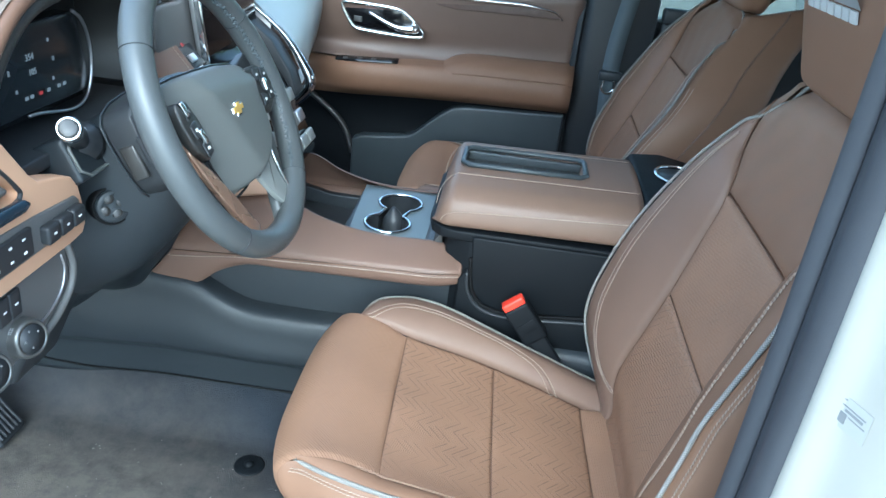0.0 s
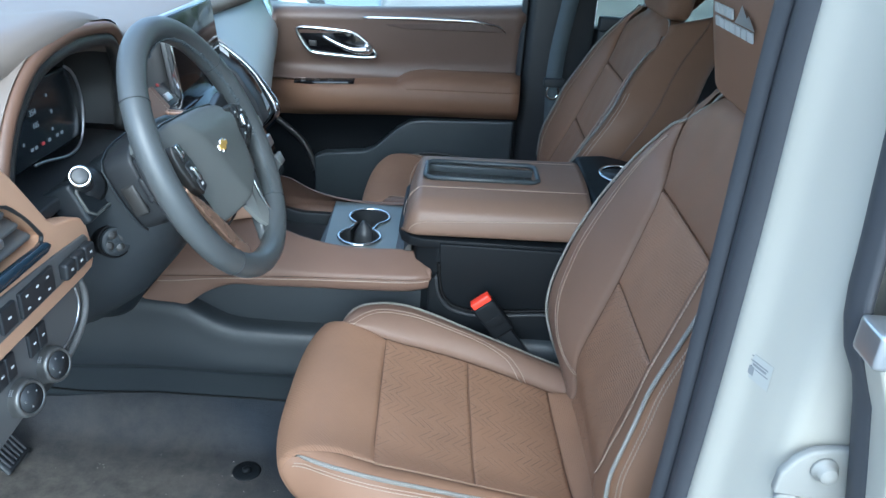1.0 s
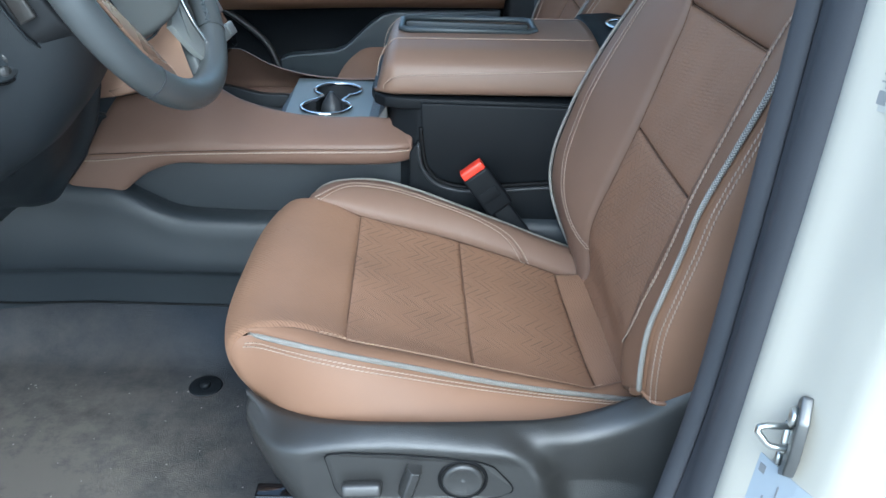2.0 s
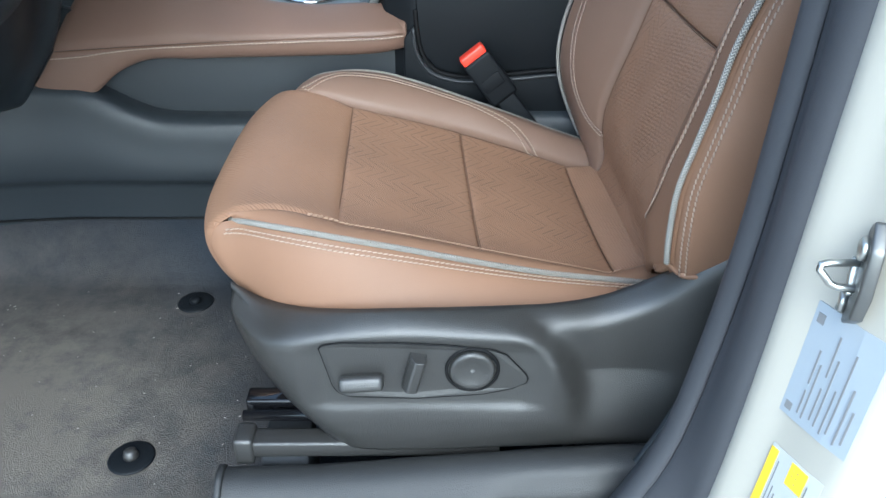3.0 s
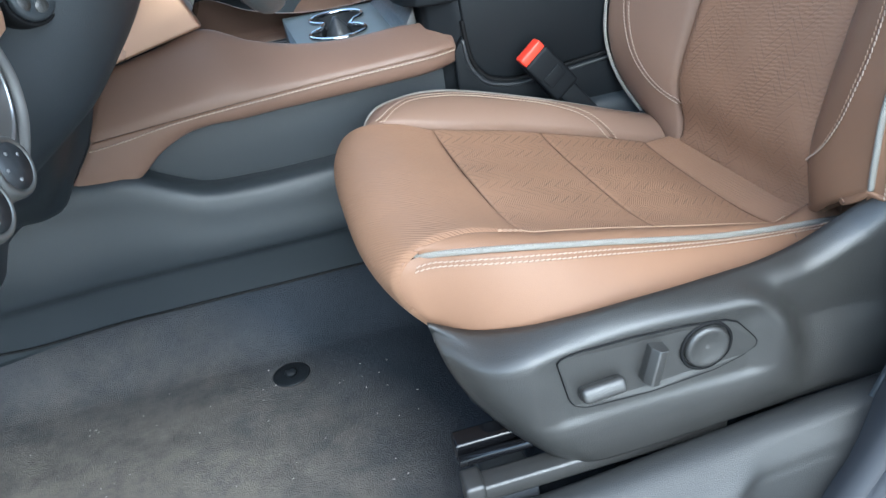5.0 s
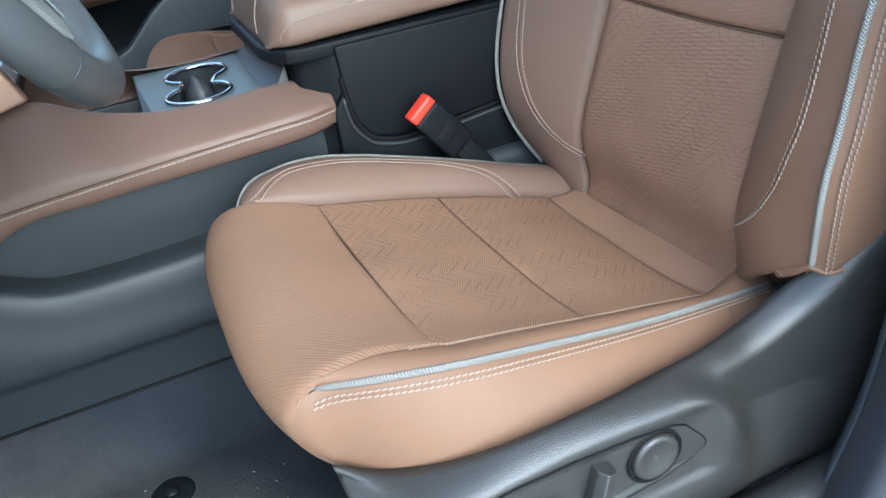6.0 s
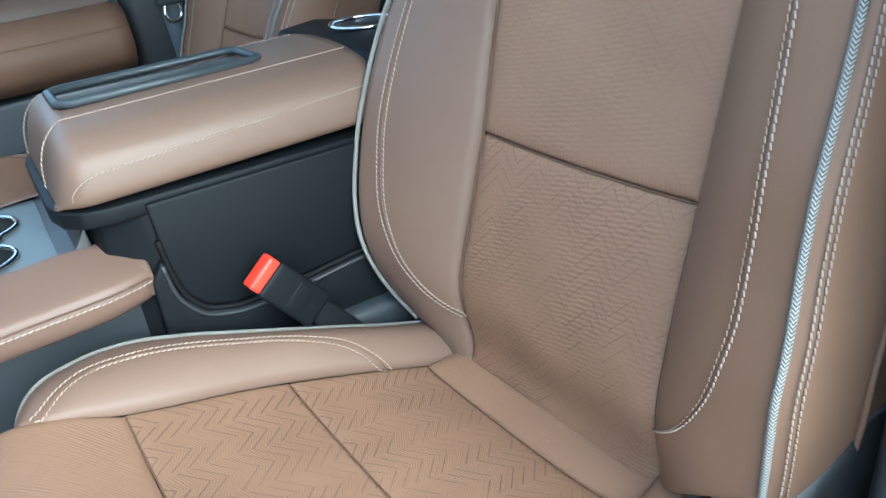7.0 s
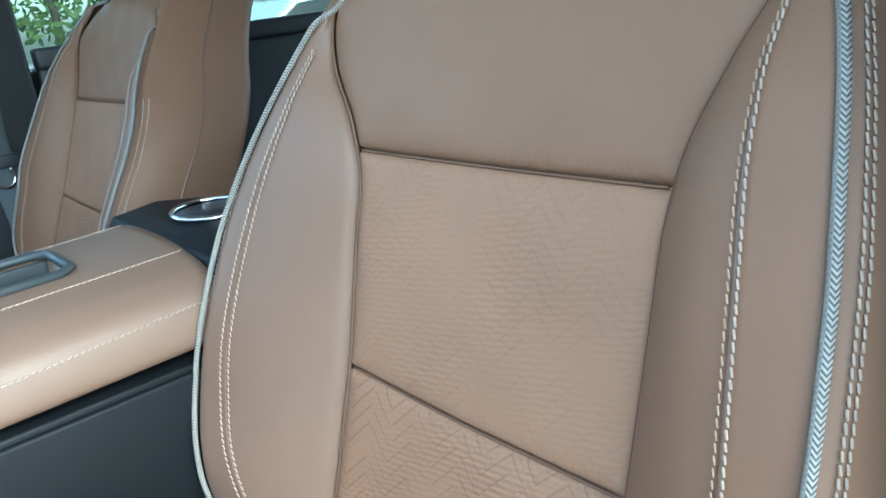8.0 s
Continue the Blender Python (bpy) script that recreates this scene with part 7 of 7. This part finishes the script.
# passenger pillar, belt, rear side
pp_ = thing("pillar_passenger", (0.47, DY, 0.0), "charcoal plastic pillar trim with seat belt", "pillar", "", "structure")
part("pillar_trim", prism([(0.405, DY + 0.09), (0.408, DY - 0.004), (0.425, DY - 0.022), (0.50, DY - 0.028), (0.60, DY - 0.02), (0.615, DY + 0.09)], "z", -0.02, 1.19, 0.010, 3), plastic_smooth, pp_)
part("pillar_seal", prism([(0.392, DY - 0.012), (0.407, DY - 0.018), (0.409, DY + 0.02), (0.392, DY + 0.02)], "z", 0.0, 1.18, 0.004), plastic_smooth, pp_, "black door seal")
belt = thing("seat_belt", (0.50, DY - 0.05, 0.20), "grey seat belt webbing with a metal tongue", "seat belt")
wb = [(0.535, DY - 0.052, 1.10), (0.50, DY - 0.046, 0.80), (0.478, DY - 0.043, 0.57), (0.485, DY - 0.045, 0.45), (0.50, DY - 0.045, 0.20)]
wl = spline(wb, 30)
wr = wl + np.array([(0.046, -0.004, 0)])
part("webbing", shell(np.stack([wl, wr], 1), 0.0025, False), strap_mat, belt)
part("tongue", box((0.472, DY - 0.060, 0.535), (0.532, DY - 0.038, 0.560), 0.004), plastic_soft, belt, "plastic tongue slide")
part("tongue_plate", tube([(0.487, DY - 0.053, 0.538), (0.485, DY - 0.055, 0.510), (0.492, DY - 0.056, 0.503), (0.508, DY - 0.056, 0.503), (0.515, DY - 0.055, 0.510), (0.514, DY - 0.053, 0.538)], 0.004, 8, samples=24), chrome, belt, "chrome tongue")
rdoor = thing("rear_side_trim", (1.2, DY, 0.0), "dark rear side trim under the rear window", "side trim", "", "structure")
part("side_trim", box((0.615, DY - 0.01, -0.05), (2.55, DY + 0.10, 0.70), 0.012), plastic_smooth, rdoor)
part("belt_line", box((0.615, DY - 0.02, 0.695), (2.55, DY + 0.02, 0.735), 0.008), plastic_smooth, rdoor)
part("rear_post", box((1.55, DY - 0.01, 0.74), (1.70, DY + 0.06, 1.18), 0.01), plastic_soft, rdoor)
part("roof_rail", box((-0.46, DY - 0.02, 1.13), (2.55, DY + 0.08, 1.20), 0.015), plastic_soft, rdoor)
privacy = glass_mat("tinted rear glass", (0.55, 0.60, 0.57))
rw = part("window_pane", box((0.615, DY + 0.06, 0.70), (1.55, DY + 0.064, 1.15), 0.0), privacy, rdoor, "dark tinted rear side window")
rw.visible_shadow = False


# ---- outside ----
leaf = mat("leaves", (0.07, 0.12, 0.035), 0.7, vary=0.4, blotch=3, second=(0.12, 0.17, 0.05))
bark = mat("bark", (0.10, 0.075, 0.055), 0.9, vary=0.3)


def tree(x, y, h, seed):
    r = random.Random(seed)
    t = thing("tree", (x, y, GROUND), "leafy green tree beyond the parking lot", "tree", "trees")
    part("trunk", tube([(x, y, GROUND), (x + 0.1, y, GROUND + h * 0.3), (x, y + 0.1, GROUND + h * 0.6)], [0.18, 0.12, 0.05], 8, samples=8), bark, t)
    V, F_ = [], []
    for _ in range(1500):
        u, v, w = r.gauss(0, 1), r.gauss(0, 1), r.gauss(0, 1)
        l = math.sqrt(u * u + v * v + w * w)
        q = r.uniform(0.5, 1.0)**0.5 * (1 + 0.25 * math.sin(3 * u) * math.cos(4 * v))
        c = Vector((x + u / l * q * h * 0.36, y + v / l * q * h * 0.36, GROUND + h * 0.56 + w / l * q * h * 0.42))
        s_ = r.uniform(0.10, 0.24)
        e1 = Vector((r.gauss(0, 1), r.gauss(0, 1), r.gauss(0, 1))).normalized() * s_
        e2 = e1.orthogonal().normalized() * s_ * 0.6
        o = len(V)
        V += [c - e1, c + e2, c + e1, c - e2]
        F_.append((o, o + 1, o + 2, o + 3))
    part("crown", (V, F_), leaf, t, smooth=False)


for k, (x, y, h) in enumerate(((-16, 26, 6.5), (-11, 28, 7.5), (-6.5, 25, 6), (-2, 27, 7), (2.5, 24, 6), (7, 26, 7.5), (11, 23, 6.5), (15, 21, 7), (19, 18, 6.5), (23, 22, 8), (27, 15, 7))):
    tree(x, y, h, k + 1)
tan_wall = mat("tan stucco", (0.50, 0.42, 0.32), 0.85, vary=0.08, grain=0.3, scale=60)
house = thing("building", (-7.0, 18, GROUND), "low tan stucco building with dark windows", "building")
part("wall", box((-14, 17, GROUND), (-1.0, 22, 2.6), 0.03), tan_wall, house)
part("roof", box((-14.3, 16.7, 2.6), (-0.7, 22.3, 2.85), 0.03), grey_trim, house)
for k in range(4):
    part("window", box((-12.6 + 3 * k, 16.96, 0.4), (-11.0 + 3 * k, 17.02, 1.8), 0.02), black_gloss, house)


def parked(x, y, paint, label):
    c = thing("car", (x, y, GROUND), label, "car", "parked cars")
    prof = [(-2.2, 0.32), (-2.25, 0.62), (-2.1, 0.88), (-1.2, 1.0), (-0.55, 1.45), (0.2, 1.52), (1.2, 1.46), (1.9, 1.08), (2.2, 0.98), (2.25, 0.45), (2.15, 0.30)]
    part("body", prism([(x + a, GROUND + b) for a, b in prof], "y", y - 0.9, y + 0.9, 0.09, 3), paint, c)
    part("side_glass", prism([(x - 1.05, GROUND + 1.02), (x - 0.52, GROUND + 1.38), (x + 0.2, GROUND + 1.44), (x + 1.1, GROUND + 1.38), (x + 1.6, GROUND + 1.04)], "y", y - 0.912, y - 0.88, 0.02), black_gloss, c)
    for dx in (-1.4, 1.4):
        tyre = part("wheel", turned([(0.33, 0), (0.345, 0.05), (0.345, 0.17), (0.33, 0.22), (0.2, 0.225), (0, 0.20)], (x + dx, y - 0.70, GROUND + 0.34), (0, -1, 0), 28), rubber, c)
        part("rim", turned([(0.21, 0.226), (0.19, 0.236), (0.05, 0.22), (0, 0.22)], (x + dx, y - 0.70, GROUND + 0.34), (0, -1, 0), 24), satin, tyre)


car_white = mat("white car paint", (0.50, 0.52, 0.53), 0.25, vary=0.02, coat=0.6)
car_blue = mat("pale blue car paint", (0.26, 0.32, 0.38), 0.25, vary=0.02, coat=0.6)
parked(-2.8, 8.8, car_blue, "pale blue sedan parked in the lot")
parked(6.3, 11.0, car_white, "white sedan parked in the lot")
parked(12.2, 12.0, car_white, "white sedan parked in the lot")
parked(-8.0, 9.0, car_white, "white sedan parked in the lot")
